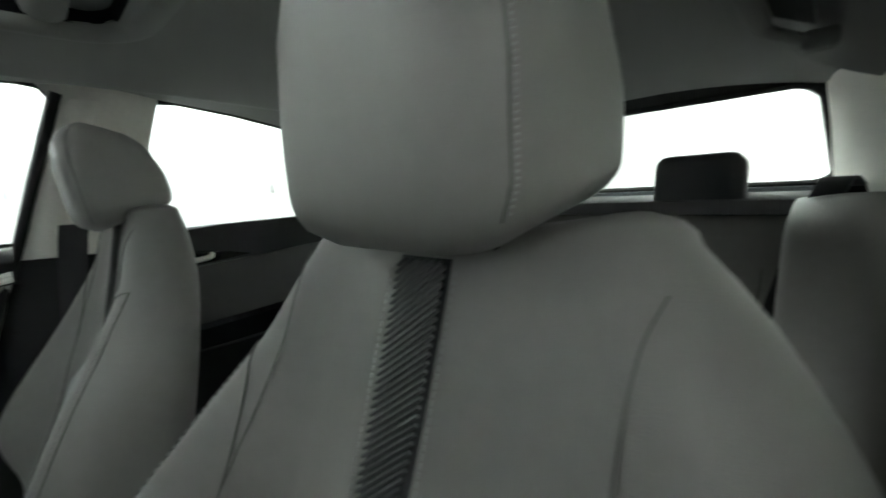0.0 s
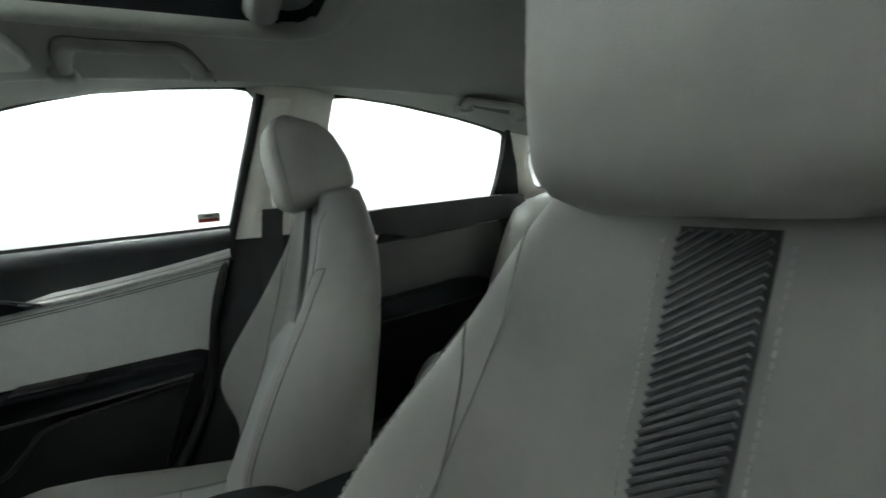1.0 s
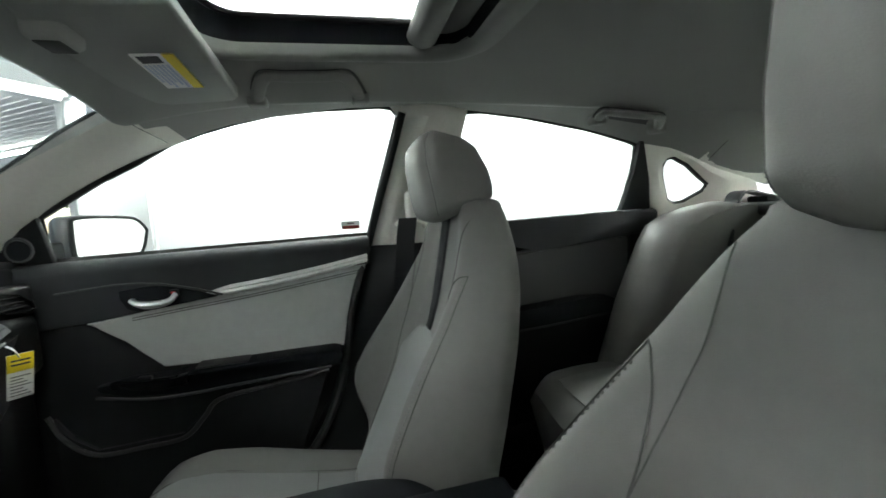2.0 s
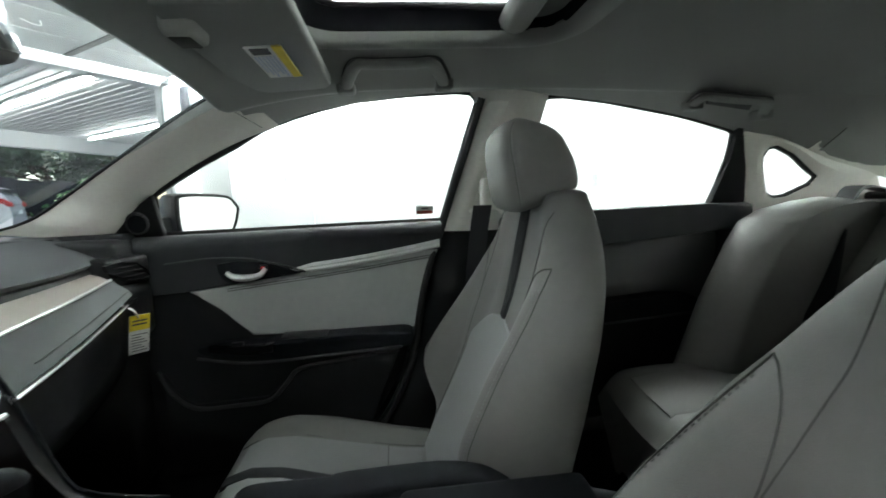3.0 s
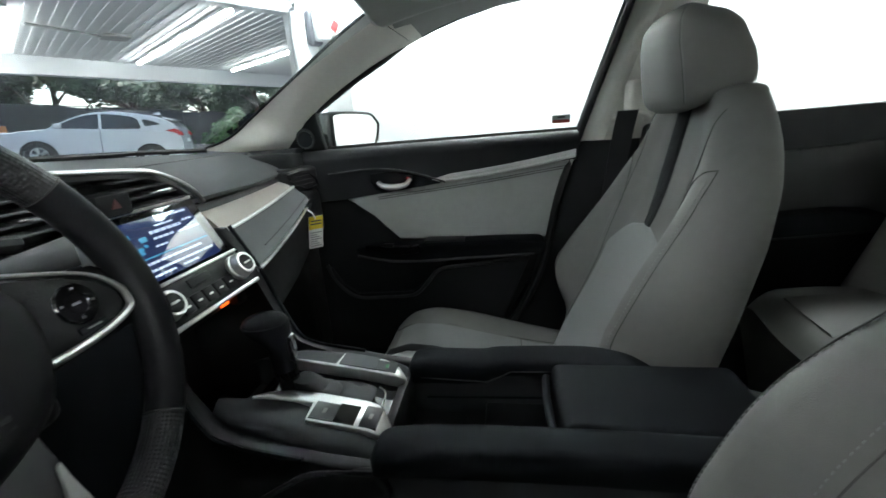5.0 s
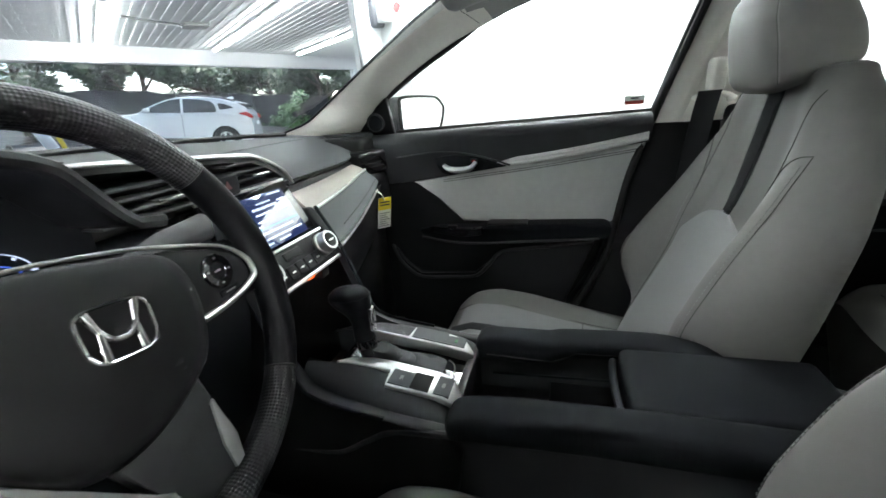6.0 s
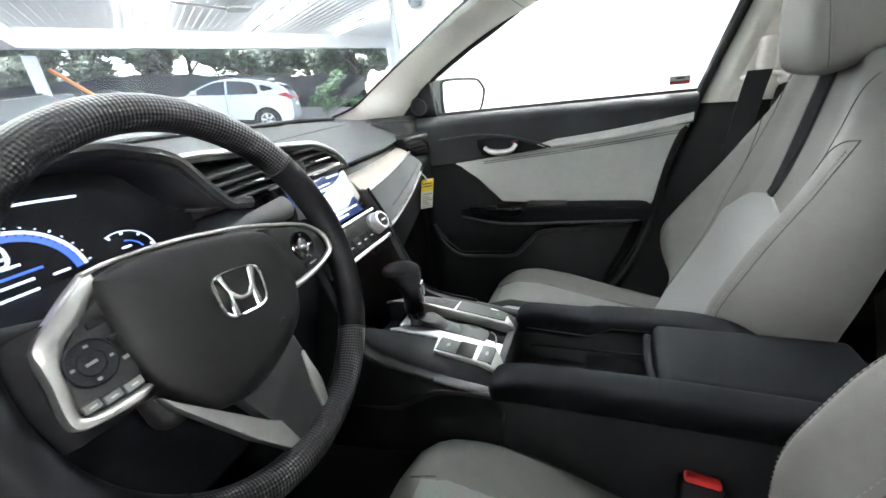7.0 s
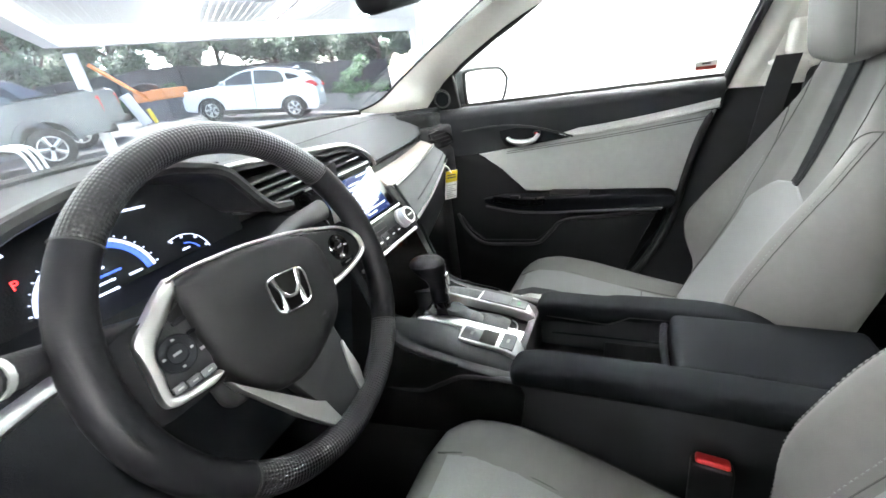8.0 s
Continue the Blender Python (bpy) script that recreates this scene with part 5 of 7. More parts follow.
# left part behind the wheel
bar("driver_lower_panel", lambda x: [(1.0, 0.90), (0.80, 0.895), (0.765, 0.85), (0.755, 0.78), (0.80, 0.60), (0.95, 0.5), (1.1, 0.5), (1.1, 0.9)], -0.66, -0.13, 12, BLACK_SOFT, dash, "black lower dashboard behind the wheel")
part("lower_switch", box(-0.30, -0.26, 0.752, 0.757, 0.80, 0.82, 0.002), BLACK, dash)
part("driver_trim", tube(smooth_path([(-0.70, 0.70, 0.868), (-0.62, 0.712, 0.886), (-0.56, 0.725, 0.893), (-0.50, 0.745, 0.892)], 6), 0.012, 8, flat=0.5), SILVER, dash, "silver trim below the instruments")

# instrument hood
HOOD = [(-0.60, 0.935), (-0.58, 0.96), (-0.545, 0.990), (-0.50, 1.012), (-0.45, 1.025), (-0.40, 1.030), (-0.345, 1.026), (-0.30, 1.013), (-0.282, 1.003), (-0.268, 0.985), (-0.250, 0.960), (-0.232, 0.940), (-0.20, 0.934)]


def hood(u, v):
    k = u * (len(HOOD) - 1)
    x, z = np.interp(k, range(len(HOOD)), [p[0] for p in HOOD]), np.interp(k, range(len(HOOD)), [p[1] for p in HOOD])
    return Vector((x + 0.02 * v * (1 if x < -0.4 else -1), 0.775 + 0.24 * v, z + (min(z, 0.955) - z) * v**1.8))


part("instrument_hood", sheet(lambda u, v: hood(0.36 + 0.64 * u, v), 18, 14, 0.010, (0, 0, -1)), BLACK, dash, "black instrument hood")
part("hood_flank", sheet(lambda u, v: hood(0.36 * u, v), 10, 14, 0.010, (0, 0, -1)), DASH_GREY, dash, "grey padded deck beside the instruments")
part("hood_edge", tube([hood(k / 26, 0) + Vector((0, -0.002, -0.005)) for k in range(27)], 0.008, 8), BLACK, dash)
cluster = thing("instrument_cluster", "lit digital instrument cluster with a blue-white arc", "instruments")
part("backing", box(-0.56, -0.215, 0.865, 0.875, 0.86, 1.0, 0.003), BLACK_SOFT, cluster)
BLUE = glow("gauge_blue", (0.07, 0.17, 0.9), 0.32)
ICE = glow("gauge_white", (0.66, 0.76, 1.0), 0.42)
GRED = glow("gauge_red", (1.0, 0.03, 0.03), 1.0)


def arc(name, cx, cz, r0, r1, a0, a1, y, mat, n=30, label=""):
    bm = bmesh.new()
    rings = []
    for k in range(n + 1):
        a = radians(a0 + (a1 - a0) * k / n)
        rings.append([(cx + r * math.cos(a), yy, cz + r * math.sin(a)) for r, yy in ((r0, y), (r1, y), (r1, y + 0.002), (r0, y + 0.002))])
    skin(bm, rings)
    return part(name, bm, mat, cluster, label, smooth=False)


arc("gauge_arc", -0.415, 0.898, 0.0595, 0.0629, 8, 172, 0.860, ICE, label="white gauge arc")
arc("gauge_arc", -0.415, 0.898, 0.0525, 0.0593, 8, 172, 0.861, BLUE, label="blue gauge arc")
arc("side_gauge", -0.315, 0.889, 0.037, 0.0378, 12, 112, 0.860, ICE)
for a in (20, 52, 84, 108):
    arc("gauge_dot", -0.315, 0.889, 0.0335, 0.0362, a - 2, a + 2, 0.860, ICE, 3)
arc("side_gauge", -0.315, 0.889, 0.025, 0.0265, 30, 80, 0.860, BLUE)
part("readout", box(-0.316, -0.306, 0.8595, 0.8615, 0.906, 0.9082, 0.0), ICE, cluster, smooth=False)
for k in range(17):
    arc("gauge_tick", -0.415, 0.898, 0.0648, 0.0662 if k % 4 else 0.0675, 10 + 10 * k - 0.5, 10 + 10 * k + 0.5, 0.860, ICE, 2)
for k in range(26):
    arc("arc_segment", -0.415, 0.898, 0.0575, 0.0594, 10.5 + 6.2 * k, 11.2 + 6.2 * k, 0.8603, BLACK_SOFT, 2)
arc("side_gauge", -0.53, 0.905, 0.036, 0.0385, 60, 160, 0.860, ICE)
part("light_bar", tube(smooth_path([(-0.43, 0.858, 0.981), (-0.39, 0.858, 0.981), (-0.34, 0.858, 0.976)], 4), 0.0014, 5), ICE, cluster)
part("light_bar", tube(smooth_path([(-0.53, 0.858, 0.955), (-0.50, 0.858, 0.968), (-0.475, 0.858, 0.975)], 4), 0.0018, 5), ICE, cluster)
for x0, x1, z, mat in ((-0.43, -0.41, 0.935, ICE), (-0.445, -0.405, 0.926, ICE), (-0.44, -0.39, 0.917, BLUE), (-0.445, -0.40, 0.909, ICE), (-0.385, -0.37, 0.906, ICE), (-0.435, -0.40, 0.898, ICE)):
    part("readout", box(x0, x1, 0.8595, 0.8615, z, z + 0.0022, 0.0), mat, cluster, smooth=False)


def lettering(name, text, size, m, mat, parent, label=""):
    c = bpy.data.curves.new(name, "FONT")
    c.body, c.size, c.extrude, c.align_x, c.align_y = text, size, 0.0004, "CENTER", "CENTER"
    tmp = bpy.data.objects.new("tmp_text", c)
    scene.collection.objects.link(tmp)
    bpy.context.view_layer.update()
    me = bpy.data.meshes.new_from_object(tmp.evaluated_get(bpy.context.evaluated_depsgraph_get()))
    bpy.data.objects.remove(tmp)
    me.materials.clear()
    me.materials.append(mat)
    ob = new(name, me)
    ob.parent = parent
    ob.matrix_basis = m
    if label:
        tagged(ob, label)
    return ob


lettering("digit", "0", 0.034, pose(-0.418, 0.859, 0.938, 90), ICE, cluster, "white digit nought")
lettering("gear_letter", "P", 0.013, pose(-0.478, 0.859, 0.944, 90), GRED, cluster, "red letter P")

# ---- steering wheel ----
MARK = material("switch_print", (0.22, 0.22, 0.215), 0.6, bump=0)
wheel = thing("steering_wheel", "black leather steering wheel with silver spoke trim", "steering wheel")
st, ct, sy, cy_ = math.sin(radians(17.6)), math.cos(radians(17.6)), math.sin(radians(2.5)), math.cos(radians(2.5))
wheel.matrix_world = Matrix(((cy_, -sy * st, sy * ct, -0.3705), (sy, cy_ * st, -cy_ * ct, 0.6475), (0, ct, st, 0.8932), (0, 0, 0, 1)))


def rim_part(name, a0, a1, mat, label, dots=False):
    n = max(int((a1 - a0) / 3), 4)
    bm = bmesh.new()
    rings = []
    for k in range(n + 1):
        a = radians(a0 + (a1 - a0) * k / n)
        thick = 0.0150 + 0.0012 * max(math.cos(2 * (a - radians(20))), 0) * 0.5
        rings.append([((0.164 + thick * math.cos(b)) * math.cos(a), (0.164 + thick * math.cos(b)) * math.sin(a), thick * 1.08 * math.sin(b)) for b in (2 * math.pi * j / 20 for j in range(20))])
    skin(bm, rings)
    return part(name, bm, mat, wheel, label)


GRIP = material("perforated_leather", (0.010, 0.010, 0.011), 0.4, vary=0.1, scale=200, bump=0.2, spec=0.4)
gn, gk = GRIP.node_tree.nodes, GRIP.node_tree.links
tcn, sep = gn.new("ShaderNodeTexCoord"), gn.new("ShaderNodeSeparateXYZ")
gk.new(tcn.outputs["Object"], sep.inputs[0])


def calc(op, a, b=None):
    q = gn.new("ShaderNodeMath")
    q.operation = op
    for i, v in enumerate((a, b)):
        if v is None:
            continue
        if isinstance(v, (int, float)):
            q.inputs[i].default_value = v
        else:
            gk.new(v, q.inputs[i])
    return q.outputs[0]


# small holes in staggered rows round the rim and along it
gx, gy, gz = sep.outputs
along = calc("MULTIPLY", calc("ARCTAN2", gy, gx), 150.0)
radial = calc("SUBTRACT", calc("SQRT", calc("ADD", calc("MULTIPLY", gx, gx), calc("MULTIPLY", gy, gy))), 0.164)
around = calc("MULTIPLY", calc("ARCTAN2", gz, radial), 16.0)
dots = calc("MULTIPLY", calc("COSINE", calc("ADD", along, around)), calc("COSINE", calc("SUBTRACT", along, around)))
gb = gn.new("ShaderNodeBump")
gb.inputs["Strength"].default_value, gb.inputs["Distance"].default_value = 0.6, 0.0006
gk.new(dots, gb.inputs["Height"]), gk.new(gb.outputs[0], gn["Principled BSDF"].inputs["Normal"])
rim_part("rim_top", 34.5, 136.5, GRIP, "perforated black leather upper rim")
rim_part("rim_left", 137, 222.5, LEATHER, "smooth black leather rim at the spoke")
rim_part("rim_bottom", 223, 316.5, GRIP, "perforated black leather lower rim")
rim_part("rim_right", 317, 394, LEATHER, "smooth black leather rim at the spoke")
for a in (34.2, 136.8, 222.8, 316.8):
    a = radians(a)
    part("rim_joint", tube([((0.164 + 0.0155 * math.cos(b)) * math.cos(a), (0.164 + 0.0155 * math.cos(b)) * math.sin(a), 0.0168 * math.sin(b)) for b in (2 * math.pi * j / 20 for j in range(20))], 0.0009, 4, loop=True, up=(math.sin(a), -math.cos(a), 0)), RUBBER, wheel)
# airbag cover
cover = [(-0.083, 0.058), (-0.055, 0.062), (-0.020, 0.059), (0.029, 0.049), (0.067, 0.036), (0.078, 0.010), (0.073, -0.022), (0.056, -0.053), (0.020, -0.072), (-0.022, -0.081), (-0.055, -0.074), (-0.073, -0.055), (-0.085, -0.026), (-0.089, 0.006), (-0.087, 0.040)]
cov = [Vector((p[0], p[1], 0)) for p in smooth_path([(x, y, 0) for x, y in cover + cover[:1]], 5)[:-1]]
cc = Vector((-0.006, -0.006, 0))
bm = bmesh.new()
skin(bm, [[(cc.x + (p.x - cc.x) * k, cc.y + (p.y - cc.y) * k, z) for p in cov] for k, z in ((0.97, -0.022), (1.0, -0.006), (0.992, 0.002), (0.965, 0.0075), (0.90, 0.0125), (0.75, 0.0172), (0.5, 0.0196), (0.2, 0.0203))])
airbag = part("airbag_cover", bm, material("airbag_plastic", (0.0075, 0.0075, 0.0077), 0.55, vary=0.1, scale=100, bump=0.25, fine=2500, spec=0.12), wheel, "black grained airbag cover")
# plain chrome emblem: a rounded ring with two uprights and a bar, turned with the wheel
EM = Matrix.Translation((-0.003, 0.002, 0)) @ pose(0, 0, 0, 0, 0, -9)
em = [EM @ Vector((math.copysign(abs(math.cos(a)) ** 0.5, math.cos(a)) * (0.0235 + 0.0022 * math.sin(a)), math.copysign(abs(math.sin(a)) ** 0.5, math.sin(a)) * 0.0185, 0.0225)) for a in (2 * math.pi * k / 40 for k in range(40))]
emblem = part("emblem", tube(em, 0.0015, 8, loop=True), CHROME, wheel, "chrome emblem ring")
for q in (-1, 1):
    part("emblem_bar", tube([EM @ Vector(p) for p in ((q * 0.0165, 0.0165, 0.0225), (q * 0.0118, 0.002, 0.023), (q * 0.0125, -0.0165, 0.0225))], lambda u: 0.0034 - 0.0014 * math.sin(math.pi * u), 8, flat=0.7), CHROME, emblem)
part("emblem_bar", tube(smooth_path([EM @ Vector(p) for p in ((-0.0125, 0.003, 0.023), (-0.006, -0.004, 0.0232), (0.0, -0.0052, 0.0232), (0.006, -0.004, 0.0232), (0.0125, 0.003, 0.023))], 4), 0.0021, 8, flat=0.7), CHROME, emblem)
for i in range(2):
    part("embossed_mark", box(0.004, 0.026, -0.042 - 0.006 * i, -0.0385 - 0.006 * i, 0.0165, 0.0188 - 0.001 * i, 0.0005), BLACK, airbag)
part("embossed_mark", box(-0.054, -0.048, -0.012, -0.0108, 0.0165, 0.0184, 0.0003), BLACK, airbag)
# hub and spokes
part("hub", box(-0.085, 0.080, -0.07, 0.045, -0.05, -0.02, 0.012, 3), BLACK, wheel)
part("spoke", prism([(-0.07, 0.058), (-0.105, 0.045), (-0.130, 0.040), (-0.156, 0.045), (-0.160, -0.030), (-0.136, -0.030), (-0.11, -0.032), (-0.08, -0.034)], "z", -0.022, -0.006, 0.005, 3), LEATHER, wheel, "black left spoke")
part("spoke", prism([(0.06, 0.044), (0.112, 0.030), (0.140, 0.022), (0.158, 0.022), (0.158, -0.035), (0.135, -0.032), (0.10, -0.033), (0.06, -0.036)], "z", -0.022, -0.005, 0.005, 3), LEATHER, wheel, "black right spoke")


def band_trim(name, outer_line, inner_line, z, label):
    """A flat silver frame between two lines, domed across."""
    a, b = smooth_path([(x, y, z) for x, y in outer_line], 5), smooth_path([(x, y, z) for x, y in inner_line], 5)
    bm = bmesh.new()
    rings = []
    for p, q in zip(a, b):
        rings.append([p + Vector((0, 0, -0.012)), p, p.lerp(q, 0.12) + Vector((0, 0, 0.0018)), p.lerp(q, 0.5) + Vector((0, 0, 0.0026)), p.lerp(q, 0.88) + Vector((0, 0, 0.0014)), q, q + Vector((0, 0, -0.012))])
    skin(bm, rings)
    return part(name, bm, SILVER, wheel, label)


band_trim("spoke_trim", [(-0.080, 0.0655), (-0.095, 0.057), (-0.110, 0.047), (-0.128, 0.034), (-0.132, 0.010), (-0.1355, -0.013), (-0.131, -0.0215), (-0.114, -0.0255), (-0.097, -0.0275), (-0.087, -0.025)], [(-0.081, 0.052), (-0.088, 0.0475), (-0.098, 0.039), (-0.1165, 0.026), (-0.1225, 0.008), (-0.1275, -0.010), (-0.125, -0.0155), (-0.114, -0.0185), (-0.099, -0.020), (-0.088, -0.021)], 0.0, "satin silver frame of the left switches")
TOP_LINE = [(-0.086, 0.063), (-0.068, 0.0645), (-0.029, 0.062), (0.003, 0.0575), (0.055, 0.0465), (0.113, 0.0280), (0.134, 0.0165), (0.1455, 0.003), (0.1485, -0.009), (0.143, -0.0185), (0.118, -0.0250), (0.090, -0.0275), (0.070, -0.0275)]
part("spoke_trim", tube(smooth_path([(x, y, 0.003) for x, y in TOP_LINE], 6), lambda u: 0.0016 + 0.0018 * ease(0.45, 0.7, u), 8), SILVER, wheel, "satin silver line over the cover and round the right switches")
left_pad = part("switch_pad", prism([(-0.078, 0.050), (-0.098, 0.040), (-0.117, 0.026), (-0.1235, 0.008), (-0.128, -0.011), (-0.118, -0.018), (-0.090, -0.021), (-0.086, 0.0)], "z", -0.012, 0.0005, 0.002), BLACK, wheel, "black left switch pad")
right_pad = part("switch_pad", prism([(0.066, 0.040), (0.112, 0.025), (0.132, 0.0135), (0.1425, 0.0), (0.144, -0.010), (0.136, -0.018), (0.10, -0.0245), (0.072, -0.0245)], "z", -0.012, 0.002, 0.002), BLACK, wheel, "black right switch pad")
for pad, x, y, r, z, mat in ((left_pad, -0.1085, 0.0115, 0.0155, 0.0005, BLACK_SOFT), (right_pad, 0.108, 0.0035, 0.0165, 0.002, GLOSS)):
    bm = bmesh.new()
    skin(bm, [[(x + rr * math.cos(a), y + rr * math.sin(a), z + dz) for a in (2 * math.pi * k / 28 for k in range(28))] for rr, dz in ((r, -0.001), (r, 0.0015), (r * 0.93, 0.0028), (r * 0.55, 0.0024), (r * 0.5, 0.0014), (r * 0.2, 0.0014))])
    dial = part("round_switch", bm, mat, pad)
    for k in range(4):
        a = radians(90 * k - 9)
        u, v = x + 0.72 * r * math.cos(a), y + 0.72 * r * math.sin(a)
        part("switch_mark", box(u - 0.0012, u + 0.0012, v - 0.0009, v + 0.0009, z + 0.0024, z + 0.0031, 0.0), MARK, dial, smooth=False)
    part("switch_mark", box(x - 0.0035, x + 0.0035, y - 0.001, y + 0.001, z + 0.0012, z + 0.0018, 0.0), MARK, dial, smooth=False)
for x0, x1, y0 in ((-0.1265, -0.1165, -0.0085), (-0.1150, -0.1040, -0.0105), (-0.1025, -0.0900, -0.0115)):
    key = part("key", box(x0, x1, y0 - 0.0065, y0, 0.0, 0.0032, 0.0012), DASH_GREY, left_pad, "dark grey key")
    part("switch_mark", box((x0 + x1) / 2 - 0.0022, (x0 + x1) / 2 + 0.0022, y0 - 0.004, y0 - 0.0028, 0.0030, 0.0036, 0.0), MARK, key, smooth=False)
part("key", box(-0.094, -0.083, 0.018, 0.0215, 0.0, 0.0030, 0.001), BLACK_SOFT, left_pad)
part("key", box(-0.1, -0.088, 0.030, 0.0345, 0.0, 0.0030, 0.001), BLACK_SOFT, left_pad)
part("switch_mark", box(-0.092, -0.087, 0.002, 0.0045, 0.0003, 0.0010, 0.0), MARK, left_pad, smooth=False)
part("key", box(0.098, 0.122, -0.0205, -0.0145, 0.001, 0.0042, 0.0012), BLACK_SOFT, right_pad)
part("switch_mark", box(0.104, 0.116, -0.0182, -0.0168, 0.0040, 0.0046, 0.0), MARK, right_pad, smooth=False)
# lower spoke
part("lower_spoke", prism([(-0.045, -0.065), (0.043, -0.062), (0.0425, -0.088), (0.0405, -0.120), (0.031, -0.163), (-0.012, -0.163), (-0.026, -0.113)], "z", -0.016, -0.001, 0.003, 2), material("spoke_satin", (0.030, 0.030, 0.031), 0.42, metal=0.3, vary=0.06, scale=80, bump=0.1), wheel, "dark satin lower spoke")
part("lower_trim", prism([(-0.088, -0.034), (-0.074, -0.0535), (-0.030, -0.112), (-0.019, -0.1195), (-0.0095, -0.162), (-0.024, -0.150), (-0.048, -0.113), (-0.083, -0.048)], "z", -0.010, 0.002, 0.0016, 2), SILVER, wheel, "silver lower spoke trim")
part("lower_trim", prism([(0.0385, -0.088), (0.042, -0.086), (0.0415, -0.117), (0.0445, -0.125), (0.034, -0.163), (0.0275, -0.162), (0.0295, -0.123)], "z", -0.010, 0.002, 0.0016, 2), SILVER, wheel, "silver lower spoke trim")
col = thing("steering_column", "black steering column shroud with two stalks", "steering column")
part("shroud", box(-0.425, -0.31, 0.69, 0.86, 0.80, 0.888, 0.02, 4), BLACK, col)
part("left_stalk", tube([(-0.43, 0.715, 0.90), (-0.50, 0.69, 0.925), (-0.545, 0.665, 0.944), (-0.572, 0.65, 0.955)], lambda u: 0.009 + 0.003 * u, 12), BLACK, col, "black light stalk")
for k in range(3):
    part("stalk_print", tube([(-0.512 - 0.012 * k, 0.672 - 0.006 * k, 0.934 + 0.005 * k), (-0.517 - 0.012 * k, 0.670 - 0.006 * k, 0.936 + 0.005 * k)], 0.002, 6), MARK, col)
part("stalk_ring", tube([(-0.566, 0.6535, 0.9525), (-0.570, 0.651, 0.9542)], 0.0130, 16), SILVER, col, "silver ring on the light stalk")
part("right_stalk", tube([(-0.30, 0.735, 0.902), (-0.24, 0.735, 0.915), (-0.188, 0.73, 0.918)], lambda u: 0.009 + 0.006 * u, 14), DASH_GREY, col, "black wiper stalk")
part("paddle", box(-0.225, -0.205, 0.672, 0.682, 0.89, 0.955, 0.003), SILVER, col, "silver shift paddle")

# ---- centre console ----
cons = thing("centre_console", "black centre console with cup bay and gear panel", "console")
for s in (-1, 1):
    part("side_wall", prism([(0.50, 0.60), (0.30, 0.60), (0.05, 0.60), (-0.12, 0.55), (-0.12, 0.22), (0.55, 0.22), (0.60, 0.35), (0.56, 0.5)], "x", s * 0.105 - 0.012, s * 0.105 + 0.012, 0.006), DARK_PAD, cons)
part("side_ledge", tube(smooth_path([(-0.124, 0.74, 0.535), (-0.126, 0.66, 0.545), (-0.127, 0.61, 0.575), (-0.127, 0.555, 0.600), (-0.124, 0.40, 0.604), (-0.122, 0.20, 0.606), (-0.12, -0.05, 0.60)], 6), 0.0055, 8), DARK_PAD, cons, "moulded ledge along the console side")
part("bay_edge_line", tube([(0.079, 0.47, 0.598), (0.079, 0.355, 0.592), (0.079, 0.335, 0.602), (0.079, 0.318, 0.613), (0.079, 0.10, 0.618)], 0.0014, 6), PALE_EDGE, cons)
part("bay_groove", tube([(0.0775, 0.46, 0.560), (0.0775, 0.22, 0.566)], 0.002, 6), BLACK_SOFT, cons)
part("bay_floor", box(-0.095, 0.095, 0.2, 0.52, 0.50, 0.52, 0.004), BLACK, cons)
part("bay_end", box(-0.095, 0.095, 0.485, 0.50, 0.50, 0.605, 0.004), BLACK, cons)
part("bay_slider", box(-0.09, 0.09, 0.22, 0.36, 0.535, 0.545, 0.004), BLACK, cons)
for y in (0.40, 0.30):
    part("cup_ring", tube([(-0.03 + 0.038 * math.cos(a), y + 0.038 * math.sin(a), 0.548) for a in (2 * math.pi * k / 28 for k in range(28))], 0.004, 6, loop=True), BLACK_SOFT, cons)


def rail(name, s, prof):
    """A padded rail along the console; prof: (y, z of the top)."""
    bm = bmesh.new()
    rings = []
    ps = smooth_path([(0, y, z) for y, z, h in prof], 6)
    hs = np.interp([i / (len(ps) - 1) for i in range(len(ps))], [i / (len(prof) - 1) for i in range(len(prof))], [h for _, _, h in prof])
    for i, p in enumerate(ps):
        e = min(i / 3, (len(ps) - 1 - i) / 3, 1)
        k = 0.55 + 0.45 * math.sqrt(1 - (1 - e) ** 2)
        r = []
        for m in range(20):
            a = 2 * math.pi * m / 20
            r.append((s * 0.108 + 0.030 * k * math.copysign(abs(math.cos(a)) ** 0.6, math.cos(a)), p.y, p.z - hs[i] / 2 + hs[i] / 2 * k * math.copysign(abs(math.sin(a)) ** 0.6, math.sin(a))))
        rings.append(r)
    skin(bm, rings)
    return part(name, bm, BLACK_SOFT, cons, "black padded console rail")


rail("padded_rail", -1, [(0.492, 0.632, 0.036), (0.46, 0.643, 0.044), (0.40, 0.648, 0.046), (0.25, 0.650, 0.046), (0.05, 0.645, 0.046), (-0.10, 0.635, 0.04)])
rail("padded_rail", 1, [(0.492, 0.620, 0.045), (0.46, 0.628, 0.05), (0.40, 0.628, 0.05), (0.36, 0.628, 0.045), (0.33, 0.632, 0.035), (0.2, 0.634, 0.034), (0.14, 0.626, 0.05), (0.08, 0.606, 0.05)])
lid = thing("armrest_lid", "black padded armrest lid on the console", "armrest")
part("pad", box(-0.076, 0.077, -0.01, 0.255, 0.575, 0.636, 0.014, 4), BLACK_SOFT, lid)
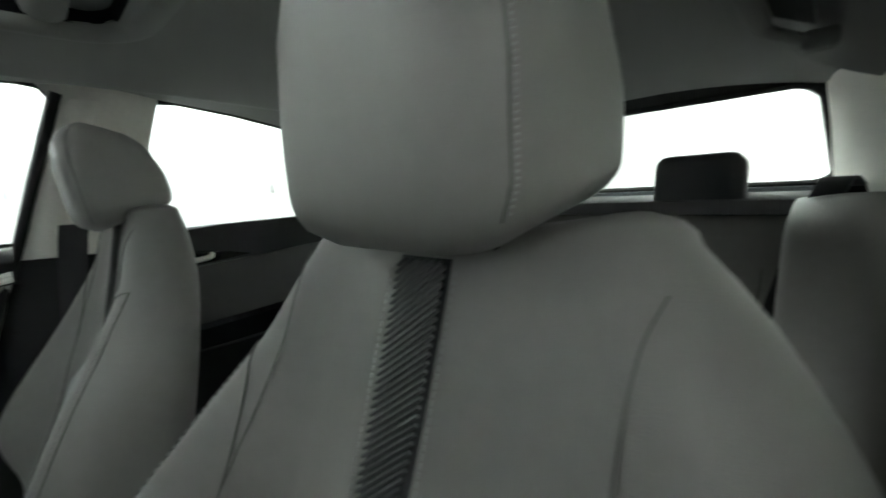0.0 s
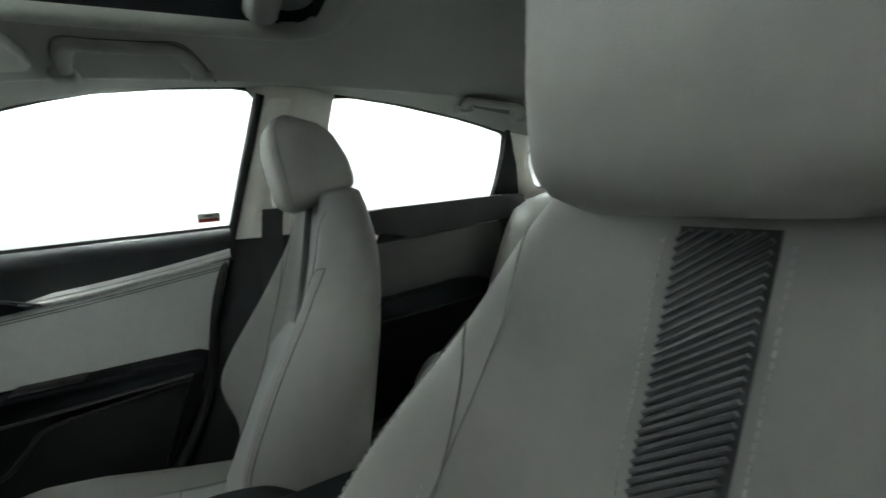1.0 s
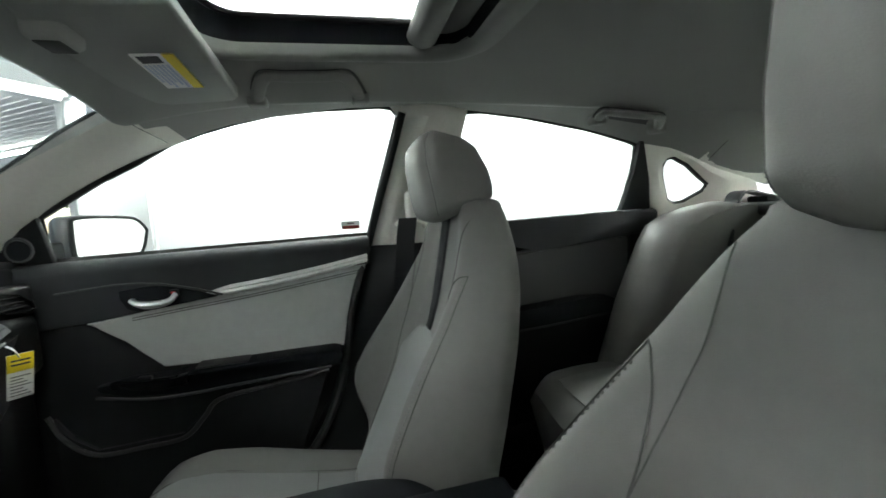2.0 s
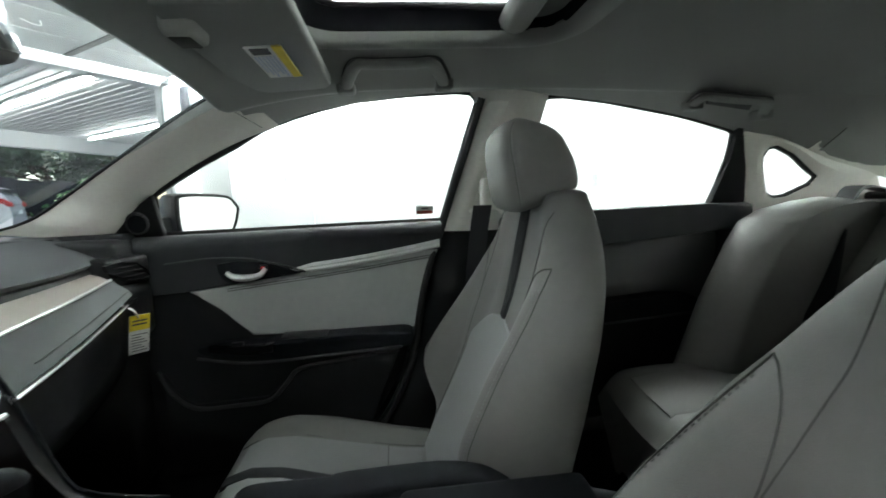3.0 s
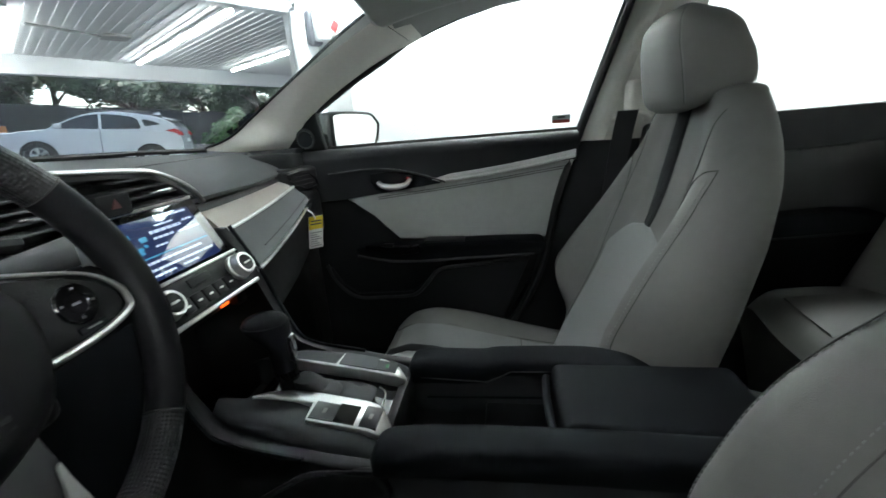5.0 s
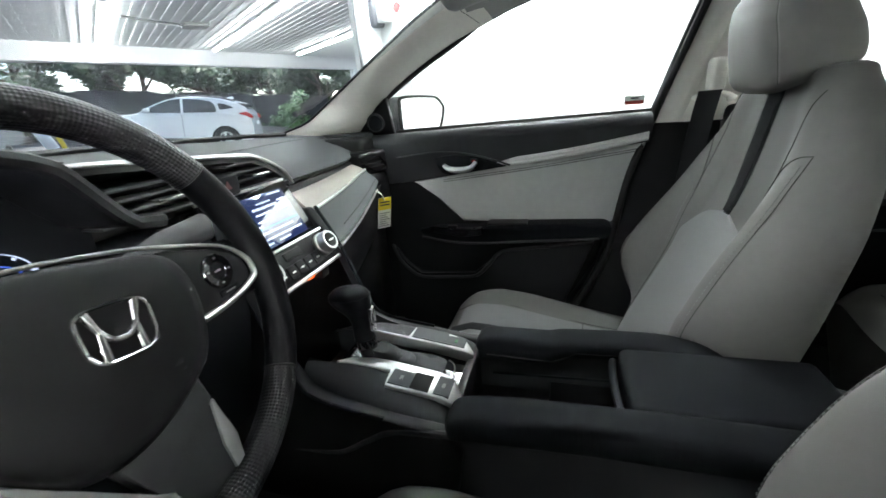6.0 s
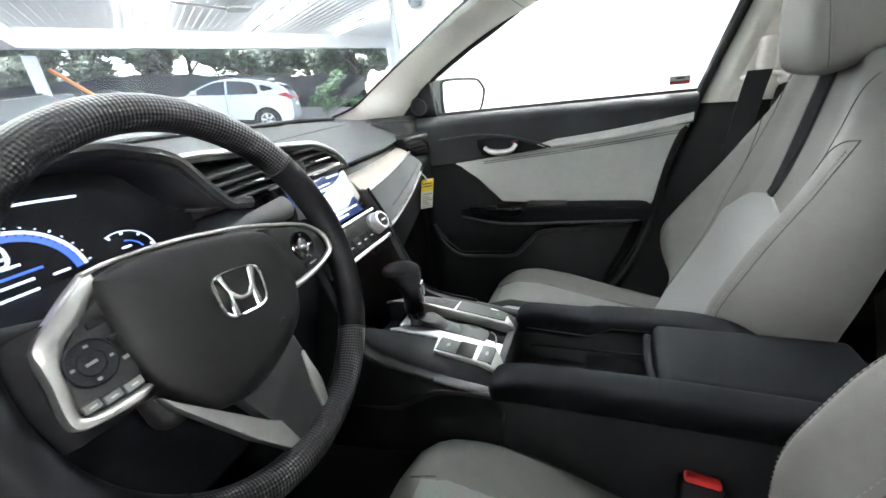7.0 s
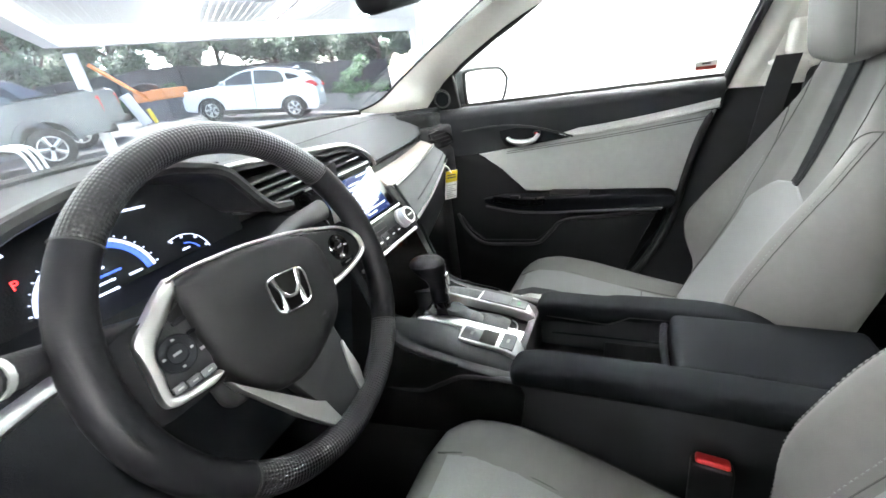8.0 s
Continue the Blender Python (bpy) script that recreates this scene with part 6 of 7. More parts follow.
part("front_lip", tube(smooth_path([(-0.062, 0.254, 0.600), (-0.066, 0.262, 0.612), (-0.02, 0.266, 0.614), (0.02, 0.266, 0.614), (0.066, 0.262, 0.612), (0.062, 0.254, 0.600)], 5), 0.006, 8), BLACK_SOFT, lid, "rounded lip along the front of the lid")

gear = thing("gear_selector_unit", "gear selector unit with silver trim and switches", "gear selector")
plate_z = lambda y: 0.636 + 0.16 * (min(y, 0.66) - 0.58)
part("base", prism([(-0.088, 0.500), (0.088, 0.500), (0.10, 0.62), (0.10, 0.75), (-0.10, 0.75), (-0.10, 0.62)], "z", 0.56, 0.598, 0.006), BLACK, gear)
gate = bmesh.new()
skin(gate, [[(x, y, 0.606 + 0.16 * (y - 0.55)) for x in (-0.052, 0.052)] + [(x, y, 0.58) for x in (0.052, -0.052)] for y in (0.50, 0.55, 0.60, 0.65, 0.70)])
part("gate_panel", gate, GLOSS, gear, "glossy black gear gate")
GREEN = glow("green_mark", (0.1, 0.6, 0.2), 0.15)
# y, inner and outer edge of the silver plates
NEAR = [(0.690, 0.046, 0.051), (0.672, 0.036, 0.050), (0.640, 0.026, 0.0475), (0.615, 0.022, 0.046), (0.600, 0.0215, 0.0455), (0.596, 0.0215, 0.080), (0.585, 0.0215, 0.081), (0.556, 0.0215, 0.080), (0.525, 0.022, 0.080), (0.508, 0.026, 0.081), (0.498, 0.034, 0.081), (0.490, 0.044, 0.079), (0.484, 0.054, 0.075)]
FAR = [(0.680, 0.047, 0.050), (0.660, 0.046, 0.051), (0.640, 0.046, 0.052), (0.62, 0.046, 0.0525), (0.604, 0.046, 0.053), (0.600, 0.046, 0.087), (0.585, 0.0465, 0.090), (0.560, 0.047, 0.090), (0.530, 0.046, 0.086), (0.514, 0.044, 0.080), (0.503, 0.045, 0.073), (0.495, 0.048, 0.066), (0.489, 0.052, 0.060)]
for s, cut in ((-1, NEAR), (1, FAR)):
    bm = bmesh.new()
    rings = []
    for y, xa, xb in cut:
        z = plate_z(y) - 0.012 * ease(0.505, 0.484, y)
        e = min(0.003, (xb - xa) * 0.4)
        rings.append([Vector((s * x, y, z + dz)) for x, dz in ((xa, -0.02), (xa, -0.003), (xa + 0.3 * e, -0.001), (xa + e, 0), (xb - e, 0), (xb - 0.3 * e, -0.001), (xb, -0.003), (xb, -0.02))])
    skin(bm, rings)
    part("switch_plate", bm, SILVER, gear, "satin silver gear panel trim")
    keys = ((0.500, 0.523, 0.034, 0.0765, DASH_GREY, 1), (0.5305, 0.5590, 0.038, 0.0770, GLOSS, 0), (0.5595, 0.5935, 0.041, 0.0770, DASH_GREY, 1)) if s < 0 else ((0.504, 0.5375, 0.0505, 0.079, DASH_GREY, 2), (0.538, 0.598, 0.0505, 0.0865, DASH_GREY, 0))
    for y0, y1, xa, xb, mat, mark in keys:
        bm = bmesh.new()
        skin(bm, [[(s * x, y, plate_z(y) + dz) for x, dz in ((xa, -0.004), (xa + 0.001, 0.0015), (xb - 0.001, 0.0015), (xb, -0.004))] for y in (y0, y0 + 0.0015, y1 - 0.0015, y1)])
        key = part("switch", bm, mat, gear)
        if mark:
            ym, xm = (y0 + y1) / 2, s * (xa + xb) / 2
            part("switch_mark", box(xm - 0.005, xm + 0.005, ym - 0.0025, ym + 0.0025, plate_z(ym), plate_z(ym) + 0.0022, 0.0), GREEN if mark == 2 else MARK, key, smooth=False)
    # dark rounded shell outside the plate
    bm = bmesh.new()
    rings = []
    for y, xa, xo, dz in ((0.745, 0.050, 0.070, 0.0), (0.71, 0.050, 0.092, 0.0), (0.67, 0.048, 0.103, 0.0), (0.63, 0.046, 0.109, -0.001), (0.60, 0.050, 0.112, -0.002), (0.56, 0.068, 0.114, -0.003), (0.52, 0.072, 0.114, -0.004), (0.50, 0.070, 0.112, -0.008), (0.486, 0.066, 0.106, -0.018)):
        z = plate_z(y) - 0.003 + dz
        rings.append([(s * x, y, zz) for x, zz in ((xa, z), (xo - 0.028, z - 0.0005), (xo - 0.014, z - 0.004), (xo - 0.004, z - 0.012), (xo, z - 0.024), (xo - 0.001, z - 0.040), (xo - 0.008, z - 0.052), (xa, z - 0.052))])
    skin(bm, rings)
    part("side_shell", bm, DARK_PAD, gear, "rounded dark side of the gear unit")
part("gate_trim", tube(smooth_path([(0.041, 0.530, 0.604), (0.036, 0.521, 0.602), (0.022, 0.515, 0.601), (0.0, 0.514, 0.601)], 5), 0.0013, 6), SILVER, gear, "thin silver edge of the gear gate")
part("gate_light", box(-0.006, -0.002, 0.664, 0.667, 0.615, 0.6255, 0.0), ORANGE, gear, smooth=False)
bm = bmesh.new()
rings = []
for k in range(9):
    u = k / 8
    r = []
    for m in range(40):
        q = 2 * math.pi * m / 40
        c, d = math.cos(q), math.sin(q)
        sq = 1 - 0.45 * u
        ex = 0.45 + 0.55 * u
        x = (0.031 * (1 - u) + 0.017 * u) * math.copysign(abs(c) ** ex, c) * (1 + 0.05 * math.sin(5 * q + 9 * u) * math.sin(math.pi * u))
        y = (0.072 * (1 - u) ** 1.3 + 0.017 * u) * math.copysign(abs(d) ** ex, d)
        r.append(Vector((0.004 - 0.012 * u + x, 0.598 + 0.030 * u + y, 0.617 + 0.036 * u**0.8 - 0.009 * math.sin(math.pi * u) + 0.0022 * math.sin(26 * u + 2 * math.sin(q)))))
    rings.append(r)
skin(bm, rings)
part("boot", bm, DARK_PAD, gear, "black leather gaiter in soft folds")
lever = thing("gear_lever", "black leather gear lever with chrome collar", "gear lever")
part("stem", tube([(-0.022, 0.622, 0.60), (-0.022, 0.628, 0.65), (-0.022, 0.632, 0.672)], lambda u: 0.018 - 0.003 * u, 16), BLACK, lever)
part("collar", tube([(-0.022, 0.630, 0.656), (-0.022, 0.632, 0.668)], 0.0172, 16), GLOSS, lever, "glossy collar")
bm = bmesh.new()
rings = []
for k in range(19):
    u = k / 18
    z = 0.668 + 0.094 * u
    r = pl([(0, 0.0160), (0.35, 0.0165), (0.52, 0.0195), (0.64, 0.0245), (0.76, 0.0270), (0.86, 0.0262), (0.93, 0.0222), (0.975, 0.015), (1.0, 0.004)], u)
    cy = 0.634 + 0.016 * ease(0.35, 0.8, u)
    ln = 1.1 + 0.25 * ease(0.4, 0.8, u)
    rings.append([(-0.022 + r * 0.98 * math.cos(a), cy + r * ln * math.sin(a), z - 0.10 * r * math.sin(a) * ease(0.5, 1, u)) for a in (2 * math.pi * m / 28 for m in range(28))])
skin(bm, rings)
knob = part("knob", bm, LEATHER, lever, "black leather knob")
part("seam", tube([(-0.022 + 0.0272 * 0.97 * math.cos(a), 0.650 + 0.0272 * 1.34 * math.sin(a), 0.746 - 0.0027 * math.sin(a)) for a in (2 * math.pi * m / 28 for m in range(28))], 0.0008, 5, loop=True), BLACK_SOFT, knob)
part("release_button", box(-0.029, -0.015, 0.610, 0.6195, 0.685, 0.728, 0.003, 3), CHROME, lever, "chrome release button")

lever.location = (0.014, 0.024, 0)

# paper tag on the glovebox edge
tag = thing("hang_tag", "yellow and white paper tag hanging from the glovebox", "tag", at=(0.553, 0.842, 0.785))
part("loop", tube(smooth_path([(-0.035, 0.03, 0.022), (-0.03, 0.008, 0.02), (-0.012, 0.001, 0.008), (-0.002, 0.0, -0.012)], 6), 0.005, 6, flat=0.35), PAPER, tag)
part("card", box(-0.021, 0.021, 0.0, 0.0012, -0.105, -0.005, 0.0004), PAPER, tag)
part("yellow_head", box(-0.0205, 0.0205, -0.0012, 0.0004, -0.044, -0.0055, 0.0004), YELLOW, tag, "yellow printed head")
for i in range(7):
    part("print", box(-0.016, 0.016 - 0.006 * (i % 3), -0.0010, 0.0004, -0.098 + 0.007 * i, -0.0955 + 0.007 * i, 0.0), MARK, tag, smooth=False)
for i in range(2):
    part("print", box(-0.015, 0.015, -0.0016, -0.0008, -0.030 + 0.009 * i, -0.026 + 0.009 * i, 0.0), INK, tag, smooth=False)
tag.rotation_euler = (radians(14), radians(2), radians(-42))


# ---- garage and forecourt, turned against the car ----
SITE = pose(0, 0, 0, 0, 0, -35)


def site(ob):
    ob.matrix_world = SITE @ ob.matrix_basis
    return ob


def ground_z(e, n):
    """The forecourt climbs away from the garage and falls to the east."""
    e, n = min(max(e, -14), 10), min(n, 26)
    k = ease(4.6, 7.5, n)
    slope = -0.0934 * max(e, -0.5) + 0.036 * min(max(e, -7) + 0.5, 0)
    return k * (-0.226 + slope + 0.045 * n) - 0.012 * (1 - k)


def built(name, bm, mat, label, category, smooth=False):
    return site(structure(name, bm, mat, label, category, smooth))


es = [-300, -120, -60, -30, -14, -10, -6, -3, 0, 3, 6, 10, 30, 60, 120, 300]
ns = [-300, -60, -12, 0, 4.6, 5, 5.5, 6, 6.5, 7, 7.5, 9, 12, 16, 20, 26, 60, 300]
bm = bmesh.new()
gv = {(i, j): bm.verts.new((e, n, ground_z(e, n))) for i, e in enumerate(es) for j, n in enumerate(ns)}
for i in range(len(es) - 1):
    for j in range(len(ns) - 1):
        bm.faces.new((gv[i, j], gv[i + 1, j], gv[i + 1, j + 1], gv[i, j + 1]))
built("ground", bm, ASPHALT, "grey asphalt forecourt climbing away from the garage", "ground", True)
built("garage_floor", box(-4.5, 2.6, -6, 5.0, -0.009, 0.0, 0), CONCRETE, "smooth grey concrete garage floor", "floor")
WALL = material("white_wall_panel", (0.80, 0.81, 0.80), 0.45, vary=0.03, scale=2.0, bump=0.05, fine=30, stains=0.7)
WALL_GREY = material("grey_enamel", (0.50, 0.51, 0.51), 0.5, vary=0.1, scale=6, bump=0.1, fine=60)
DIM_WALL = material("block_wall", (0.30, 0.30, 0.29), 0.85, vary=0.12, scale=8, bump=0.3, fine=60)
PALE_WALL = material("pale_wall", (0.78, 0.785, 0.78), 0.7, vary=0.08, scale=6, bump=0.2, fine=60)
WHITE_METAL = material("white_steel", (0.74, 0.75, 0.76), 0.5, vary=0.04, scale=5, bump=0.05, stains=0.6)
wall = built("wall_east", box(2.6, 2.75, -6, 5.2, 0, 3.2, 0), WALL, "white painted sheet panel wall of the garage", "wall")
for k in range(9):
    n = -5.4 + 1.22 * k
    part("wall_joint", box(2.592, 2.6, n - 0.012, n + 0.012, 0, 3.2, 0.002), WHITE_METAL, wall, smooth=False)
for n, z in ((3.9, 1.25), (3.5, 1.25), (2.6, 1.18), (2.0, 1.16), (0.4, 1.12)):
    part("wall_bolt", box(2.585, 2.6, n - 0.015, n + 0.015, z - 0.03, z + 0.03, 0.004), WALL_GREY, wall, smooth=False)
built("wall_west", box(-4.65, -4.5, -6, 5.2, 0, 3.2, 0), PALE_WALL, "pale grey painted west wall of the garage", "wall")
built("wall_south", box(-4.5, 2.6, -6.15, -6, 0, 3.2, 0), WALL, "white painted rear wall of the garage", "wall")
built("garage_ceiling", box(-4.65, 2.75, -6.15, 5.2, 3.2, 3.3, 0), WHITE_METAL, "white sheet garage ceiling", "ceiling")
built("door_post", box(2.28, 2.6, 5.0, 5.2, 0, 3.2, 0.01), WHITE_METAL, "white steel post beside the garage door", "post")
built("door_header", box(-4.5, 2.28, 5.02, 5.2, 2.35, 3.2, 0.01), WHITE_METAL, "white steel header over the garage door", "wall")
built("wall_north", box(-4.5, -2.6, 5.02, 5.2, 0, 2.35, 0.01), WHITE_METAL, "white steel wall beside the garage door", "wall")
built("door_track", tube(smooth_path([(2.24, 4.97, 0), (2.24, 4.97, 2.1), (2.24, 4.85, 2.36), (2.24, 4.6, 2.45), (2.24, 2.2, 2.45)], 5), 0.03, 6), material("galvanised", (0.45, 0.46, 0.46), 0.4, metal=0.8, bump=0.1), "galvanised track of the garage door", "track")
rdoor2 = thing("sectional_door", "white sectional garage door raised under the ceiling", "garage door")
for k in range(5):
    part("section", box(-2.5, 2.2, 4.82 - 0.5 * k - 0.485, 4.82 - 0.5 * k, 2.40, 2.45, 0.012), WHITE_METAL, rdoor2)
for e in (-1.3, 0.3, 1.35):
    part("stile", box(e - 0.03, e + 0.03, 2.35, 4.80, 2.392, 2.401, 0.003), DIM_WALL, rdoor2)
site(rdoor2)
built("wall_end_panel", box(2.592, 2.6, 4.42, 5.0, 0, 3.2, 0), WALL_GREY, "grey sheet panel at the end of the garage wall", "wall")
opener = thing("wall_switch_box", "grey electrical box with conduit on the garage wall", "switch box")
part("box", box(2.45, 2.6, 4.68, 4.84, 2.02, 2.34, 0.02), WALL_GREY, opener)
part("motor", box(2.42, 2.6, 4.85, 4.985, 1.98, 2.38, 0.05, 4), INK, opener, "dark round motor")
part("conduit", tube([(2.56, 4.76, 2.34), (2.56, 4.76, 3.2)], 0.015), WHITE_METAL, opener)
site(opener)
sign = thing("wall_sign", "small white sign with a red diamond on the wall", "sign")
part("board", box(2.577, 2.591, 4.46, 4.67, 2.06, 2.24, 0.004), PAPER, sign)
part("red_diamond", prism([(4.565, 2.075), (4.66, 2.15), (4.565, 2.225), (4.47, 2.15)], "x", 2.572, 2.578), RED, sign, "red diamond", smooth=False)
site(sign)
# unseen tubes, added to brighten the side walls and through them the cabin
for n, w in ((-4.2, GARAGE_W * 0.42), (-1.7, GARAGE_W * 0.25), (0.4, GARAGE_W * 0.7), (2.2, GARAGE_W), (3.9, GARAGE_W)):
    for e, turn, w in ((2.2, 38, w), (-3.6, -75, WEST_W if 0 < n < 3 else 0)):
        if not w:
            continue
        l = thing("tube_lamp", "unseen white tube added on the garage ceiling beside the car", "lamp", "ceiling tubes")
        part("housing", box(e - 0.08, e + 0.08, n - 0.8, n + 0.8, 3.15, 3.2, 0.01), WHITE_METAL, l)
        part("tube", tube([(e, n - 0.75, 3.12), (e, n + 0.75, 3.12)], 0.02, 10), TUBE, l)
        site(l)
        lamp("tube_light", "AREA", SITE @ pose(e, n, 3.09, 0, -turn, 0), w, (0.25, 1.5), (0.97, 1, 0.99))
# unseen tubes, added so the rear wall throws light onto the pillars
for e in (-2.6, 0.4):
    l = thing("tube_lamp", "unseen white tube added to brighten the rear garage wall", "lamp", "ceiling tubes")
    part("housing", box(e - 0.8, e + 0.8, -5.08, -4.92, 3.15, 3.2, 0.01), WHITE_METAL, l)
    part("tube", tube([(e - 0.75, -5.0, 3.12), (e + 0.75, -5.0, 3.12)], 0.02, 10), TUBE, l)
    site(l)
    lamp("tube_light", "AREA", SITE @ pose(e, -5.0, 3.09, -60, 0, 0), REAR_W, (1.5, 0.25), (1, 0.99, 0.96))

# unseen tube, added to shine through the sunroof onto seat and console
l = thing("tube_lamp", "unseen white tube added on the garage ceiling above the sunroof", "lamp", "ceiling tubes")
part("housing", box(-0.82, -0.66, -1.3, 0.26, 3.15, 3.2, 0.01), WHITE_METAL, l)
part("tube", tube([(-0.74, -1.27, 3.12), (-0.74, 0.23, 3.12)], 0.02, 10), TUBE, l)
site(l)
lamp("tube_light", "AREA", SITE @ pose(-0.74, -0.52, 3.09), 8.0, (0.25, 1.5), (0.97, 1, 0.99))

# unseen tubes, added to send light in through the windscreen
for e in (-2.0, 0.0):
    l = thing("tube_lamp", "unseen white tube added on the garage ceiling ahead of the windscreen", "lamp", "ceiling tubes")
    part("housing", box(e - 0.8, e + 0.8, 3.12, 3.28, 3.15, 3.2, 0.01), WHITE_METAL, l)
    part("tube", tube([(e - 0.75, 3.2, 3.12), (e + 0.75, 3.2, 3.12)], 0.02, 10), TUBE, l)
    site(l)
    lamp("tube_light", "AREA", SITE @ pose(e, 3.2, 3.09), FRONT_W / 2, (1.5, 0.25), (0.97, 1, 0.99))

# canopy
can = built("canopy_ceiling", box(-2.3, 7.5, 5.2, 13.6, 2.70, 2.76, 0), WHITE_METAL, "white ribbed sheet canopy ceiling", "ceiling")
bm = bmesh.new()
for k in range(64):
    e = -2.2 + 0.15 * k
    box(e - 0.03, e + 0.03, 5.2, 13.5, 2.690, 2.70, 0, bm=bm)
tagged(part("ribs", bm, WHITE_METAL, can, smooth=False), kind="stuff")
beam = prism([(-2.2, 10.7), (7.2, 13.6), (7.2, 13.85), (-2.2, 10.95)], "z", 2.36, 2.70)
built("canopy_beam", beam, WHITE_METAL, "white steel beam along the canopy edge", "beam")
built("canopy_side_beam", box(-2.35, -2.1, 5.2, 10.9, 2.36, 2.70, 0.01), WHITE_METAL, "white steel side beam of the canopy", "beam")
for e, n in ((-2.2, 12.4), (6.9, 13.6)):
    built("canopy_post", box(e - 0.11, e + 0.11, n - 0.11, n + 0.11, -0.3, 2.4, 0.01), WHITE_METAL, "white steel post carrying the canopy", "post")
for e, n0, n1 in ((-0.04, 7.6, 11.2), (2.15, 6.3, 11.5), (4.38, 8.9, 12.1)):
    l = thing("canopy_tube", "white fluorescent tube under the canopy", "lamp", "canopy tubes")
    part("housing", box(e - 0.05, e + 0.05, n0 - 0.05, n1 + 0.05, 2.645, 2.678, 0.01), WHITE_METAL, l)
    part("tube", tube([(e, n0, 2.61), (e, n1, 2.61)], 0.028, 8), CANOPY_TUBE, l)
    site(l)
pipe = thing("ceiling_pipe", "thin pipe with a junction under the canopy", "pipe")
part("pipe", tube([(0.2, 8.4, 2.65), (1.2, 8.9, 2.64)], 0.02), DIM_WALL, pipe)
part("junction", box(1.1, 1.5, 8.7, 9.1, 2.62, 2.67, 0.02), DIM_WALL, pipe)
site(pipe)

# ---- cars on the forecourt ----
WHITE_CAR = material("white_paint", (0.78, 0.79, 0.80), 0.25, vary=0.02, bump=0, coat=1.0)
SILVER_CAR = material("silver_grey_paint", (0.065, 0.078, 0.092), 0.4, metal=0.15, vary=0.05, bump=0, coat=0.3)
DARK_GLASS = material("dark_car_glass", (0.02, 0.025, 0.03), 0.05, vary=0.05, bump=0)
TAIL = material("tail_lamp_red", (0.5, 0.02, 0.02), 0.2, bump=0)
LAMP_CLEAR = material("head_lamp", (0.6, 0.62, 0.65), 0.1, bump=0)


def arch(c, r, z0, n=8):
    return [(c + r * math.cos(math.pi * k / n), z0 + r * math.sin(math.pi * k / n)) for k in range(n + 1)]


def car_wheel(parent, x, y, r, side, mat):
    w = bmesh.new()
    prof = [(0.09, r * 0.62), (0.10, r * 0.9), (0.08, r), (-0.08, r), (-0.10, r * 0.9), (-0.09, r * 0.62)]
    skin(w, [[(x + rr * math.cos(a), y + d, r + rr * math.sin(a)) for d, rr in prof] for a in (2 * math.pi * k / 28 for k in range(29))], closed=True, caps=False)
    t = part("wheel", w, RUBBER, parent, "black tyre")
    b = bmesh.new()
    yo_ = y + side * 0.075
    bmesh.ops.create_cone(b, cap_ends=True, segments=24, radius1=r * 0.63, radius2=r * 0.60, depth=0.03, matrix=pose(x, y + side * 0.045, r, 90))
    part("rim_dish", b, INK, t)
    b = bmesh.new()
    for k in range(5):
        a = 2 * math.pi * k / 5
        tube([(x + 0.04 * math.cos(a), yo_, r + 0.04 * math.sin(a)), (x + r * 0.6 * math.cos(a), yo_, r + r * 0.6 * math.sin(a))], lambda u: 0.035 + 0.015 * u, 6, b)
    tube([(x + r * 0.61 * math.cos(q), yo_, r + r * 0.61 * math.sin(q)) for q in (2 * math.pi * k / 28 for k in range(28))], 0.018, 6, b, loop=True, up=(0, 1, 0))
    part("rim", b, SILVER, t, "silver alloy rim")


def car_shell(bm, side, half, tuck=0.0):
    """A closed side profile of (x, z), pulled across the car and narrowed towards the top by tuck."""
    zs = [z for _, z in side]
    z0, z1 = min(zs), max(zs)
    rings = []
    for y in (-1, -0.96, -0.8, 0.8, 0.96, 1):
        k = 1 - 0.02 * (abs(y) == 1)
        rings.append([(x, y * (half - tuck * (z - z0) / (z1 - z0)), z0 + (z - z0) * k) for x, z in side])
    skin(bm, rings)
    return bm


